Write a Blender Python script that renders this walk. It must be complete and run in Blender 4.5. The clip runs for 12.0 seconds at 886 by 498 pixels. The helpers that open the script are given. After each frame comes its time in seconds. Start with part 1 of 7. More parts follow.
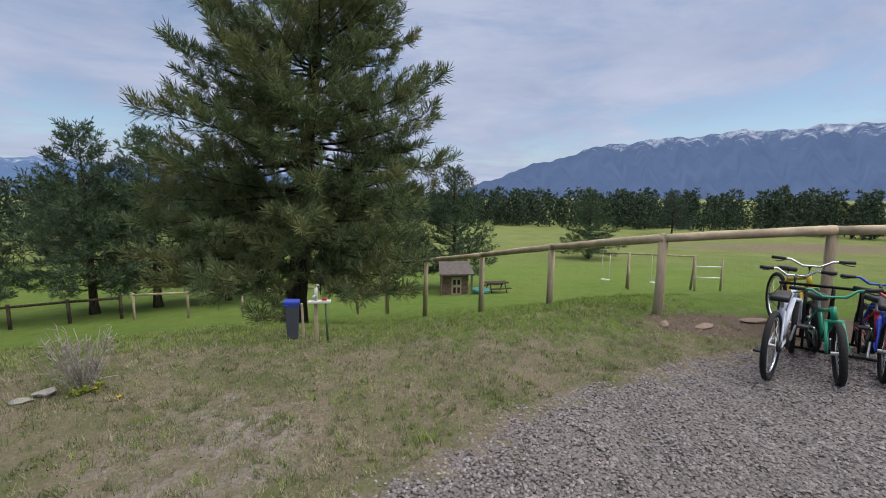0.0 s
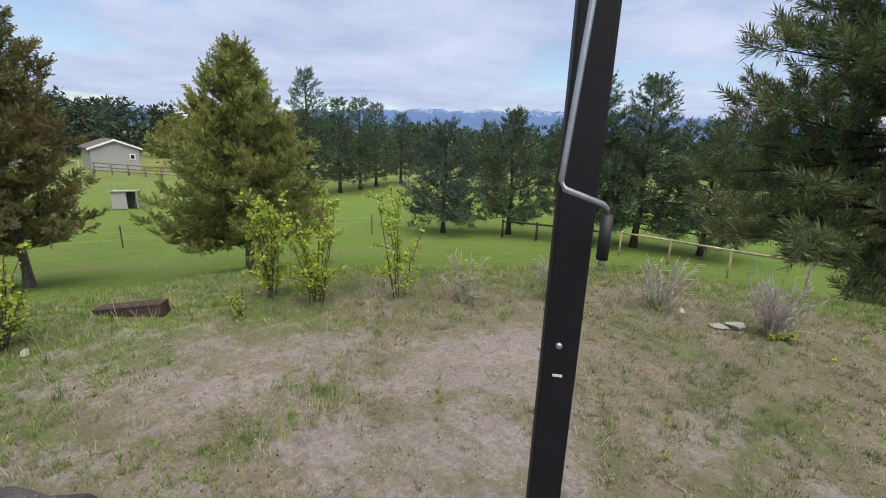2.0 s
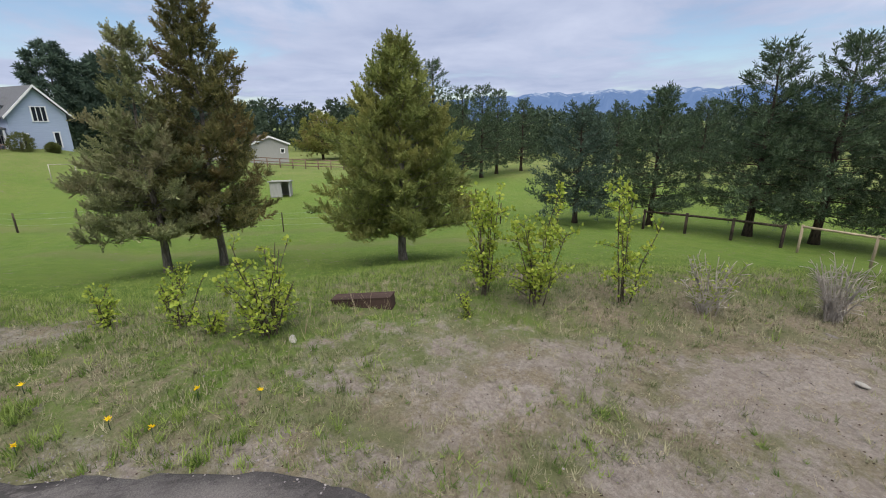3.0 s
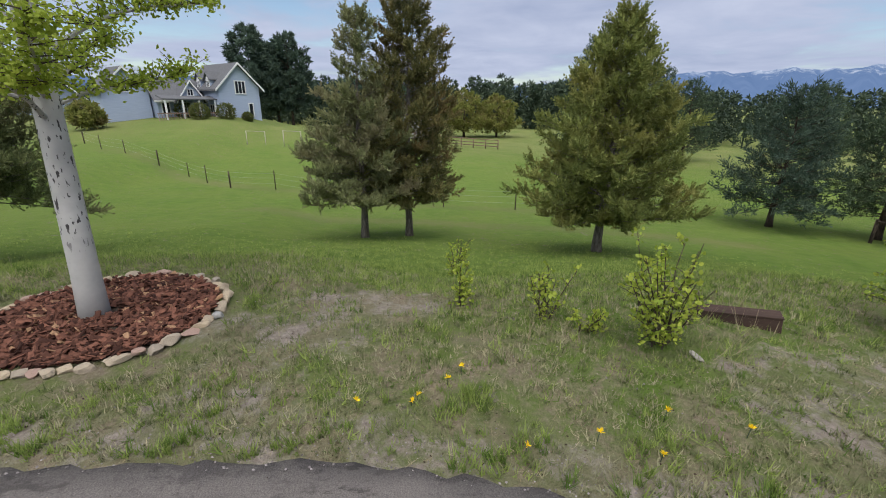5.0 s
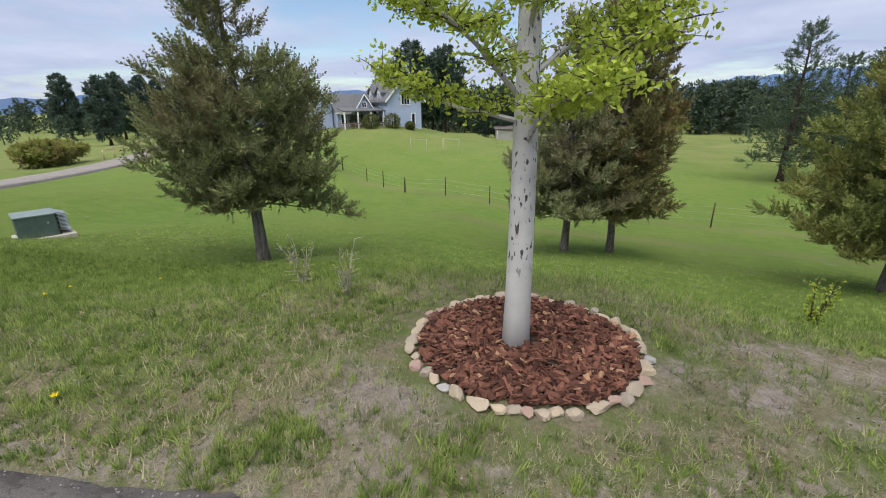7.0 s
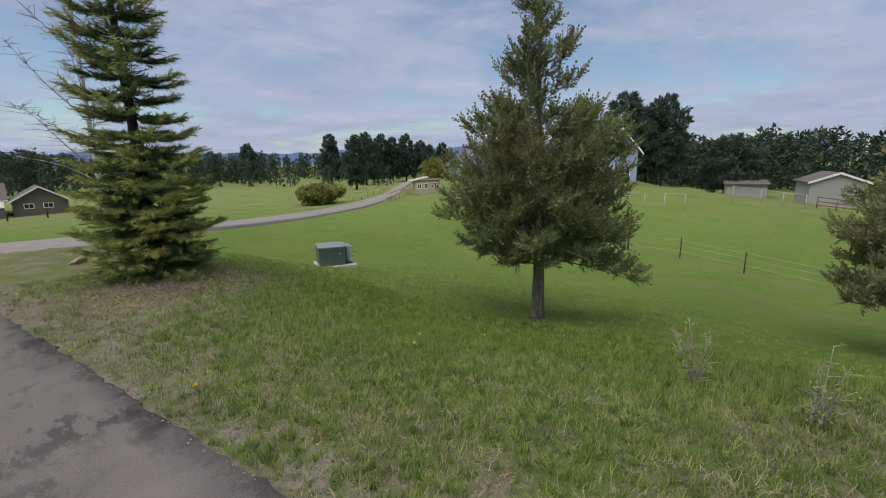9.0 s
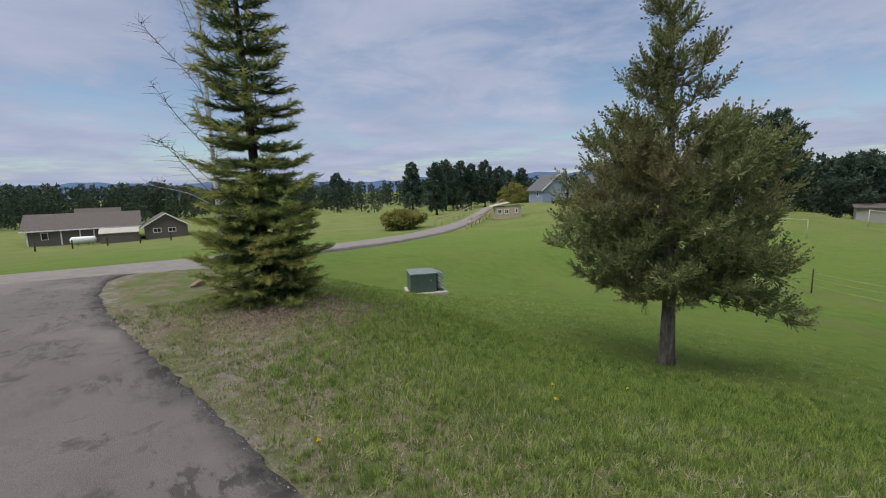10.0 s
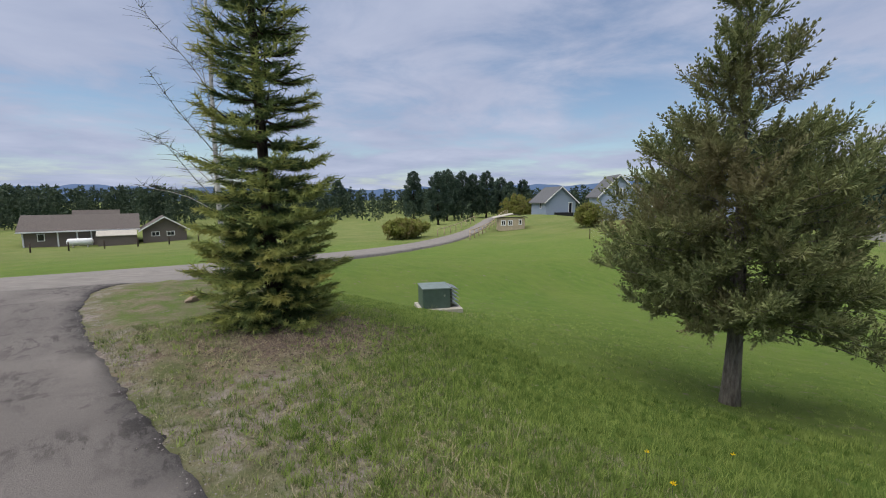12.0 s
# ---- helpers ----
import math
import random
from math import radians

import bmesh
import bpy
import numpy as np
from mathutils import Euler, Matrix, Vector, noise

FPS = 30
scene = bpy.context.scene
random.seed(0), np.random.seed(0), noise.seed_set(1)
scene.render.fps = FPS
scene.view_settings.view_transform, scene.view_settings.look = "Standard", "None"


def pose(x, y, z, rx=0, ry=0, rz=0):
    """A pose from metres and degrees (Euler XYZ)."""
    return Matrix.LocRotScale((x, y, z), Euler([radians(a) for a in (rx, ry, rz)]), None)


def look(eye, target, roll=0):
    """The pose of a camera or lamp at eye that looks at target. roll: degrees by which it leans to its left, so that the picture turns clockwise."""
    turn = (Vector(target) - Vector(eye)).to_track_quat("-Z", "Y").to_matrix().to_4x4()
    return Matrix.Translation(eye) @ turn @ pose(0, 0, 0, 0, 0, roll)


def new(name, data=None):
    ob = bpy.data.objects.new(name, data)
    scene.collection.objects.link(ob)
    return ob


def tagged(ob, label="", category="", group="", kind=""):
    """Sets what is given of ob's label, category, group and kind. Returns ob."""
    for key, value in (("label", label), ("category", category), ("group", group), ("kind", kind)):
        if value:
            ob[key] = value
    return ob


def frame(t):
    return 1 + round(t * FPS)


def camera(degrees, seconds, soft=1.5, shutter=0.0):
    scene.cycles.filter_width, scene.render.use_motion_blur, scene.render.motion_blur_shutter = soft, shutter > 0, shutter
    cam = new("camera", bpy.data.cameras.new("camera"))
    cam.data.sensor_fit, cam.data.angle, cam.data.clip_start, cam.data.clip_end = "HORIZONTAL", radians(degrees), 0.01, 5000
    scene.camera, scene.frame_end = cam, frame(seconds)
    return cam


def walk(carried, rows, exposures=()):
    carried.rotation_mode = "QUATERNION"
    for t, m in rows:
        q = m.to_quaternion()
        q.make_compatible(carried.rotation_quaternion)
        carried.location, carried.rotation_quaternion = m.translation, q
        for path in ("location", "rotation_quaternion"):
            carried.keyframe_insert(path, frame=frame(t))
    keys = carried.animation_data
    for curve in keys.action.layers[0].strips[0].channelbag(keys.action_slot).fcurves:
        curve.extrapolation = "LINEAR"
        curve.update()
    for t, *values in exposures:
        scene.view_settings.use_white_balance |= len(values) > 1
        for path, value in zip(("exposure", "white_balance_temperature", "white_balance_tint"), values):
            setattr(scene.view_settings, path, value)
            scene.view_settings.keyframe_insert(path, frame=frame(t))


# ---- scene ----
cam = camera(91.9, 12.0, soft=1.0)
walk(cam, [
    (0.0, pose(0.000, 0.000, 1.500, 83.00, -0.4, 0.0)),
    (0.5, pose(-0.500, -0.030, 1.450, 80.00, 0.0, 16.5)),
    (1.0, pose(-0.960, -0.190, 1.440, 78.90, 0.0, 31.2)),
    (1.5, pose(-1.400, -0.440, 1.410, 76.60, -1.3, 43.4)),
    (2.0, pose(-1.750, -0.700, 1.400, 75.30, -1.9, 54.5)),
    (2.5, pose(-2.080, -1.020, 1.390, 74.20, -1.1, 60.5)),
    (3.0, pose(-2.430, -1.340, 1.390, 73.50, 0.5, 69.1)),
    (5.0, pose(-3.160, -2.970, 1.380, 70.90, -0.8, 85.9)),
    (5.5, pose(-3.280, -3.410, 1.380, 69.40, -0.4, 88.3)),
    (6.0, pose(-3.340, -3.900, 1.410, 69.40, 0.8, 92.8)),
    (6.5, pose(-3.420, -4.380, 1.430, 70.40, 1.5, 98.1)),
    (7.0, pose(-3.410, -4.870, 1.430, 71.70, 0.8, 103.4)),
    (7.5, pose(-3.420, -5.370, 1.450, 72.50, 1.8, 109.6)),
    (9.5, pose(-3.380, -7.030, 1.460, 80.60, 0.9, 134.3)),
    (10.0, pose(-3.440, -7.360, 1.440, 82.10, 1.5, 138.6)),
    (10.5, pose(-3.510, -7.670, 1.420, 82.50, 0.7, 139.1)),
    (11.0, pose(-3.560, -7.930, 1.430, 82.90, 0.5, 139.2)),
    (11.5, pose(-3.630, -8.130, 1.430, 83.20, 0.4, 138.9)),
    (12.0, pose(-3.630, -8.230, 1.430, 83.40, 0.2, 138.6)),
], exposures=[(0.0, 0.29), (1.0, 0.31), (1.6, 0.55), (2.4, 0.61), (3.2, 0.40), (5.0, 0.34), (6.0, 0.53), (7.0, 0.55), (7.7, 0.42), (9.5, 0.07), (10.5, 0.14), (12.0, 0.20)])

# ---------------------------------------------------------------- world and light
SUN_EL, SUN_AZ = 68.0, 98.0          # degrees; azimuth clockwise from +y
world = bpy.data.worlds.new("sky_world")
scene.world = world
world.use_nodes = True
wt = world.node_tree
wt.nodes.clear()


def wn(kind, **kw):
    n = wt.nodes.new(kind)
    for k, v in kw.items():
        n.inputs[k].default_value = v
    return n


def wmath(op, a, b=None):
    n = wt.nodes.new("ShaderNodeMath")
    n.operation = op
    for i, v in enumerate((a, b)):
        if v is None:
            continue
        if isinstance(v, (int, float)):
            n.inputs[i].default_value = v
        else:
            wt.links.new(v, n.inputs[i])
    return n.outputs[0]


sky = wt.nodes.new("ShaderNodeTexSky")
sky.sky_type, sky.sun_disc = "NISHITA", False
sky.sun_elevation, sky.sun_rotation = radians(SUN_EL), radians(SUN_AZ)
sky.air_density, sky.dust_density, sky.ozone_density = 1.0, 0.6, 2.0
co = wt.nodes.new("ShaderNodeTexCoord")
sep = wt.nodes.new("ShaderNodeSeparateXYZ")
wt.links.new(co.outputs["Generated"], sep.inputs[0])
zc = wmath("MAXIMUM", sep.outputs["Z"], 0.0)
zden = wmath("ADD", zc, 0.10)
comb = wt.nodes.new("ShaderNodeCombineXYZ")
wt.links.new(wmath("DIVIDE", sep.outputs["X"], zden), comb.inputs[0])
wt.links.new(wmath("DIVIDE", sep.outputs["Y"], zden), comb.inputs[1])
big = wn("ShaderNodeTexNoise", Scale=0.42, Detail=7.0, Roughness=0.56, Distortion=0.35)
fine = wn("ShaderNodeTexNoise", Scale=1.15, Detail=9.0, Roughness=0.62, Distortion=0.5)
tone = wn("ShaderNodeTexNoise", Scale=0.8, Detail=5.0, Roughness=0.5)
for n in (big, fine, tone):
    wt.links.new(comb.outputs[0], n.inputs["Vector"])
cover = wt.nodes.new("ShaderNodeMapRange")
cover.interpolation_type = "SMOOTHSTEP"
cover.inputs["From Min"].default_value, cover.inputs["From Max"].default_value = 0.37, 0.53
wt.links.new(wmath("ADD", wmath("MULTIPLY", big.outputs[0], 0.7), wmath("MULTIPLY", fine.outputs[0], 0.3)), cover.inputs["Value"])
shade = wt.nodes.new("ShaderNodeMapRange")
shade.inputs["From Min"].default_value, shade.inputs["From Max"].default_value = 0.3, 0.72
wt.links.new(wmath("ADD", wmath("MULTIPLY", tone.outputs[0], 0.6), wmath("MULTIPLY", fine.outputs[0], 0.4)), shade.inputs["Value"])
ccol = wt.nodes.new("ShaderNodeMix")
ccol.data_type = "RGBA"
ccol.inputs[6].default_value = (2.55, 3.05, 4.45, 1)
ccol.inputs[7].default_value = (4.6, 5.0, 6.25, 1)
wt.links.new(shade.outputs[0], ccol.inputs[0])
smix = wt.nodes.new("ShaderNodeMix")
smix.data_type = "RGBA"
wt.links.new(cover.outputs[0], smix.inputs[0])
wt.links.new(sky.outputs[0], smix.inputs[6])
wt.links.new(ccol.outputs[2], smix.inputs[7])
bg = wt.nodes.new("ShaderNodeBackground")
bg.inputs["Strength"].default_value = 0.105
wt.links.new(smix.outputs[2], bg.inputs[0])
wout = wt.nodes.new("ShaderNodeOutputWorld")
wt.links.new(bg.outputs[0], wout.inputs[0])

sun = new("sun", bpy.data.lights.new("sun", "SUN"))
sun.data.energy, sun.data.angle, sun.data.color = 3.75, radians(80), (1.0, 0.95, 0.87)
_a, _e = radians(SUN_AZ), radians(SUN_EL)
sun.matrix_world = look((0, 0, 30), Vector((0, 0, 30)) - Vector((math.sin(_a) * math.cos(_e), math.cos(_a) * math.cos(_e), math.sin(_e))))

# ---------------------------------------------------------------- materials


class Mat:
    """A small builder for node materials in object space metres."""

    def __init__(self, name, rough=0.9, metal=0.0, spec=0.3):
        self.m = bpy.data.materials.new(name)
        self.m.use_nodes = True
        self.t = self.m.node_tree
        self.b = self.t.nodes["Principled BSDF"]
        self.b.inputs["Roughness"].default_value = rough
        self.b.inputs["Metallic"].default_value = metal
        self.b.inputs["Specular IOR Level"].default_value = spec
        self.co = self.t.nodes.new("ShaderNodeTexCoord").outputs["Object"]

    def put(self, sock, v):
        if isinstance(v, bpy.types.NodeSocket):
            self.t.links.new(v, sock)
        elif isinstance(v, (int, float)) or len(v) == 4:
            sock.default_value = v
        else:
            sock.default_value = (*v, 1) if len(sock.default_value) == 4 else v

    def noise(self, scale, detail=4, rough=0.55, vec=None, stretch=None, lo=0.3, hi=0.7):
        n = self.t.nodes.new("ShaderNodeTexNoise")
        n.inputs["Scale"].default_value, n.inputs["Detail"].default_value, n.inputs["Roughness"].default_value = scale, detail, rough
        v = vec or self.co
        if stretch:
            mp = self.t.nodes.new("ShaderNodeMapping")
            mp.inputs["Scale"].default_value = stretch
            self.t.links.new(v, mp.inputs[0])
            v = mp.outputs[0]
        self.t.links.new(v, n.inputs["Vector"])
        return self.remap(n.outputs[0], lo, hi)

    def cells(self, scale, out="Color"):
        n = self.t.nodes.new("ShaderNodeTexVoronoi")
        n.inputs["Scale"].default_value = scale
        self.t.links.new(self.co, n.inputs["Vector"])
        return n.outputs[out]

    def remap(self, v, lo, hi, a=0.0, b=1.0):
        r = self.t.nodes.new("ShaderNodeMapRange")
        self.t.links.new(v, r.inputs["Value"])
        for k, x in zip(("From Min", "From Max", "To Min", "To Max"), (lo, hi, a, b)):
            r.inputs[k].default_value = x
        return r.outputs[0]

    def mix(self, f, a, b, mode="MIX"):
        n = self.t.nodes.new("ShaderNodeMix")
        n.data_type, n.blend_type = "RGBA", mode
        self.put(n.inputs[0], f)
        self.put(n.inputs[6], a)
        self.put(n.inputs[7], b)
        return n.outputs[2]

    def math(self, op, a, b=0.0, clamp=False):
        n = self.t.nodes.new("ShaderNodeMath")
        n.operation, n.use_clamp = op, clamp
        self.put(n.inputs[0], a)
        self.put(n.inputs[1], b)
        return n.outputs[0]

    def attr(self, name):
        n = self.t.nodes.new("ShaderNodeAttribute")
        n.attribute_name = name
        return n.outputs["Fac"]

    def island(self):
        return self.t.nodes.new("ShaderNodeNewGeometry").outputs["Random Per Island"]

    def obrand(self):
        return self.t.nodes.new("ShaderNodeObjectInfo").outputs["Random"]

    def color(self, v):
        self.put(self.b.inputs["Base Color"], v)
        return self

    def bump(self, h, strength=0.4, dist=0.01):
        n = self.t.nodes.new("ShaderNodeBump")
        n.inputs["Strength"].default_value, n.inputs["Distance"].default_value = strength, dist
        self.t.links.new(h, n.inputs["Height"])
        self.t.links.new(n.outputs[0], self.b.inputs["Normal"])
        return self


def leafmat(name, a, b, c=None, rough=0.75, through_light=0.42, spec=0.2):
    """Foliage: colour varies from clump to clump, with some light passing through."""
    k = Mat(name, rough, spec=spec)
    col = k.mix(k.island(), a, b)
    if c:
        col = k.mix(k.remap(k.noise(0.9, 3), 0.45, 0.9), col, c)
    col = k.mix(k.math("MULTIPLY", k.noise(0.35, 2), 0.25), col, (a[0] * 0.6, a[1] * 0.6, a[2] * 0.6))
    k.color(col)
    tr = k.t.nodes.new("ShaderNodeBsdfTranslucent")
    k.t.links.new(col, tr.inputs[0])
    mx = k.t.nodes.new("ShaderNodeMixShader")
    mx.inputs[0].default_value = through_light
    k.t.links.new(k.b.outputs[0], mx.inputs[1])
    k.t.links.new(tr.outputs[0], mx.inputs[2])
    k.t.links.new(mx.outputs[0], k.t.nodes["Material Output"].inputs[0])
    return k.m


def plainmat(name, col, rough=0.6, metal=0.0, spec=0.4, var=0.25, scale=9.0, bump=0.0, stretch=None):
    """A painted, plastic, wood or metal surface with grain at two scales."""
    k = Mat(name, rough, metal, spec)
    n1, n2 = k.noise(scale, 5, stretch=stretch), k.noise(scale * 7, 3, stretch=stretch)
    lo = tuple(c * (1 - var) for c in col)
    hi = tuple(min(1, c * (1 + var * 0.6)) for c in col)
    k.color(k.mix(k.math("MULTIPLY", n2, 0.35), k.mix(n1, lo, hi), lo))
    if bump:
        k.bump(n2, bump, 0.006)
    return k.m


def barkmat(name, dark, light, scale=14.0):
    k = Mat(name, 0.95, spec=0.15)
    f = k.noise(scale, 5, 0.65, stretch=(1, 1, 0.22), lo=0.38, hi=0.62)
    k.color(k.mix(f, dark, k.mix(k.noise(3, 3), light, tuple(c * 0.7 for c in light))))
    return k.bump(f, 0.9, 0.03).m


M = {}
# ground: thatch, lawn, bare dirt and gravel by region, each with its own grain
k = Mat("ground_mat", 0.97, spec=0.1)
n_big, n_mid, n_fine = k.noise(0.28, 4), k.noise(1.9, 5), k.noise(42, 4, 0.7, lo=0.25, hi=0.75)
n_blade = k.noise(110, 4, 0.75, lo=0.34, hi=0.66)
lawn = k.mix(n_mid, (0.096, 0.170, 0.029), (0.168, 0.244, 0.050))
lawn = k.mix(k.math("MULTIPLY", n_big, 0.55), lawn, (0.208, 0.242, 0.064))
lawn = k.mix(k.math("MULTIPLY", n_blade, 0.6), lawn, (0.070, 0.124, 0.023))
thatch = k.mix(n_fine, (0.160, 0.128, 0.088), (0.400, 0.335, 0.245))
thatch = k.mix(k.remap(n_mid, 0.35, 0.85), thatch, (0.150, 0.175, 0.070))
thatch = k.mix(k.math("MULTIPLY", n_blade, 0.45), thatch, (0.125, 0.110, 0.075))
dirt = k.mix(n_fine, (0.215, 0.180, 0.156), (0.470, 0.415, 0.368))
dirt = k.mix(k.math("MULTIPLY", k.remap(k.noise(17, 5, 0.7), 0.5, 0.75), 0.55), dirt, (0.200, 0.170, 0.140))
dirt = k.mix(k.math("MULTIPLY", n_mid, 0.5), dirt, (0.245, 0.202, 0.165))
vor = k.cells(52)
gre = k.mix(0.75, k.mix(k.remap(vor, 0.2, 0.8), (0.125, 0.110, 0.112), (0.360, 0.320, 0.320)), k.mix(n_fine, (0.20, 0.18, 0.175), (0.34, 0.31, 0.30)))
gre = k.mix(k.remap(k.cells(52, "Distance"), 0.45, 0.8), gre, (0.06, 0.055, 0.05))
wob = k.math("MULTIPLY", k.math("SUBTRACT", k.noise(3.4, 8, 0.72), 0.5), 1.15)


def region(name, soft=0.18):
    return k.remap(k.math("ADD", k.attr(name), wob), 0.5 - soft, 0.5 + soft)


field = k.mix(n_big, (0.118, 0.160, 0.044), (0.182, 0.198, 0.072))
col = k.mix(region("lawn", 0.3), thatch, lawn)
col = k.mix(region("meadow", 0.3), col, field)
col = k.mix(region("dirt"), col, dirt)
col = k.mix(region("soil"), col, k.mix(n_fine, (0.115, 0.082, 0.062), (0.235, 0.180, 0.142)))
col = k.mix(region("gravel", 0.12), col, gre)
k.color(col)
k.bump(k.math("ADD", n_fine, k.math("MULTIPLY", n_blade, 0.7)), 0.75, 0.03)
M["ground"] = k.m

k = Mat("asphalt_mat", 0.9, spec=0.25)
grain, blot = k.noise(160, 3, 0.7), k.noise(1.1, 6, 0.65)
asp = k.mix(grain, (0.080, 0.072, 0.068), (0.198, 0.178, 0.168))
asp = k.mix(k.math("MULTIPLY", blot, 0.45), asp, (0.080, 0.072, 0.068))
dark_f = k.remap(k.math("ADD", k.attr("rim"), k.math("MULTIPLY", k.math("SUBTRACT", k.noise(6.0, 8, 0.8, stretch=(1, 0.6, 1)), 0.5), 1.7)), 0.42, 0.66)
asp = k.mix(dark_f, asp, k.mix(grain, (0.042, 0.038, 0.037), (0.125, 0.112, 0.108)))
spots = k.remap(k.noise(3.3, 5, 0.6, lo=0.0, hi=1.0), 0.60, 0.67)
asp = k.mix(k.math("MULTIPLY", spots, 0.75), asp, (0.06, 0.052, 0.05))
pits = k.math("MULTIPLY", k.remap(k.noise(11, 7, 0.72, stretch=(1, 0.4, 1), lo=0.0, hi=1.0), 0.495, 0.555), k.math("MULTIPLY", k.attr("verge"), k.remap(k.noise(1.3, 3), 0.35, 0.75)))
asp = k.mix(k.math("MULTIPLY", pits, 0.85), asp, (0.042, 0.037, 0.036))
asp = k.mix(k.math("MULTIPLY", k.remap(k.noise(0.5, 4), 0.55, 0.8), 0.4), asp, (0.20, 0.18, 0.168))
asp = k.mix(k.math("MULTIPLY", k.attr("worn"), 0.8), asp, k.mix(k.noise(3, 5), (0.17, 0.155, 0.142), (0.26, 0.238, 0.218)))
k.color(asp)
M["asphalt"] = k.bump(grain, 0.5, 0.006).m

M["needle_big"] = leafmat("ponderosa_needle_mat", (0.072, 0.110, 0.052), (0.205, 0.250, 0.112), (0.215, 0.215, 0.092), through_light=0.22)
M["needle_pine"] = leafmat("pine_needle_mat", (0.052, 0.084, 0.048), (0.125, 0.172, 0.094), through_light=0.22)
M["needle_blue"] = leafmat("dark_pine_needle_mat", (0.050, 0.082, 0.062), (0.098, 0.140, 0.098), through_light=0.2)
M["juniper_green"] = leafmat("juniper_green_mat", (0.140, 0.175, 0.055), (0.340, 0.370, 0.115), (0.310, 0.300, 0.095), through_light=0.24)
M["juniper_olive"] = leafmat("juniper_olive_mat", (0.110, 0.138, 0.056), (0.310, 0.335, 0.145), (0.260, 0.225, 0.120), through_light=0.24)
M["juniper_rust"] = leafmat("juniper_rust_mat", (0.092, 0.100, 0.040), (0.270, 0.250, 0.098), (0.235, 0.172, 0.076), through_light=0.2)
M["juniper_grey"] = leafmat("juniper_grey_mat", (0.160, 0.182, 0.085), (0.340, 0.355, 0.175), (0.285, 0.250, 0.150), through_light=0.24)
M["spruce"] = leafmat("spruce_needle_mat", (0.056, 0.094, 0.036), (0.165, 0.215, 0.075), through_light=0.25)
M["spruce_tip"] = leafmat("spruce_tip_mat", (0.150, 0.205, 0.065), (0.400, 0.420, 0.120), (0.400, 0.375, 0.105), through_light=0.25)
M["aspen_leaf"] = leafmat("aspen_leaf_mat", (0.240, 0.330, 0.032), (0.450, 0.520, 0.085), rough=0.5, through_light=0.4)
M["sap_leaf"] = leafmat("sapling_leaf_mat", (0.200, 0.290, 0.035), (0.430, 0.480, 0.080), rough=0.55, through_light=0.35)
M["grass"] = leafmat("grass_blade_mat", (0.082, 0.146, 0.025), (0.330, 0.405, 0.112), through_light=0.42)
M["grass_mix"] = leafmat("mixed_grass_mat", (0.085, 0.110, 0.036), (0.430, 0.395, 0.255), (0.15, 0.18, 0.07), through_light=0.3)
M["straw"] = leafmat("dry_grass_mat", (0.270, 0.225, 0.130), (0.450, 0.390, 0.260), through_light=0.15)
M["far_leaf"] = leafmat("far_wood_mat", (0.036, 0.060, 0.040), (0.086, 0.116, 0.070), through_light=0.1)
M["willow"] = leafmat("spring_tree_mat", (0.18, 0.21, 0.05), (0.30, 0.30, 0.085), (0.25, 0.20, 0.09))
M["bush_dark"] = leafmat("clipped_bush_mat", (0.088, 0.109, 0.032), (0.160, 0.173, 0.056))
M["bark"] = barkmat("pine_bark_mat", (0.028, 0.022, 0.018), (0.105, 0.080, 0.062))
M["bark_grey"] = barkmat("juniper_bark_mat", (0.115, 0.100, 0.088), (0.320, 0.285, 0.255), 24)
M["twig"] = barkmat("dry_twig_mat", (0.40, 0.35, 0.30), (0.62, 0.56, 0.50), 40)
M["twig_dark"] = barkmat("dark_twig_mat", (0.07, 0.055, 0.04), (0.16, 0.13, 0.10), 40)

k = Mat("aspen_bark_mat", 0.75, spec=0.25)
white = k.mix(k.noise(5, 4), (0.36, 0.352, 0.335), (0.50, 0.49, 0.465))
scar = k.remap(k.noise(46, 3, 0.55, stretch=(1, 1, 0.36), lo=0.0, hi=1.0), 0.605, 0.635)
_h = k.t.nodes.new("ShaderNodeSeparateXYZ")
k.t.links.new(k.co, _h.inputs[0])
scar = k.math("MULTIPLY", scar, k.remap(_h.outputs["Z"], 0.38, 0.62))
k.color(k.mix(scar, white, (0.055, 0.05, 0.05)))
M["aspen_bark"] = k.bump(scar, 0.4, 0.005).m


# ---------------------------------------------------------------- mesh helpers
def fast_mesh(name, v, f, mat=None, smooth=False):
    """A triangle mesh from arrays of corners and triangles."""
    v, f = np.asarray(v, np.float32), np.asarray(f, np.int32)
    me = bpy.data.meshes.new(name)
    me.vertices.add(len(v))
    me.vertices.foreach_set("co", v.ravel())
    me.loops.add(f.size)
    me.loops.foreach_set("vertex_index", f.ravel())
    me.polygons.add(len(f))
    me.polygons.foreach_set("loop_start", np.arange(0, f.size, 3, dtype=np.int32))
    me.polygons.foreach_set("use_smooth", np.full(len(f), smooth))
    me.update(calc_edges=True)
    if mat:
        me.materials.append(mat)
    return me


def child(ob, parent, label=""):
    ob.parent = parent
    if label:
        ob["label"] = label
    return ob


def part_np(name, v, f, mat, parent, label="", smooth=False):
    return child(new(name, fast_mesh(name, v, f, mat, smooth)), parent, label)


def part(name, bm, mat, parent=None, label="", smooth=False):
    me = bpy.data.meshes.new(name)
    bmesh.ops.recalc_face_normals(bm, faces=bm.faces)
    for f in bm.faces:
        f.smooth = smooth
    bm.to_mesh(me)
    bm.free()
    me.materials.append(mat)
    ob = new(name, me)
    return child(ob, parent, label) if parent else ob


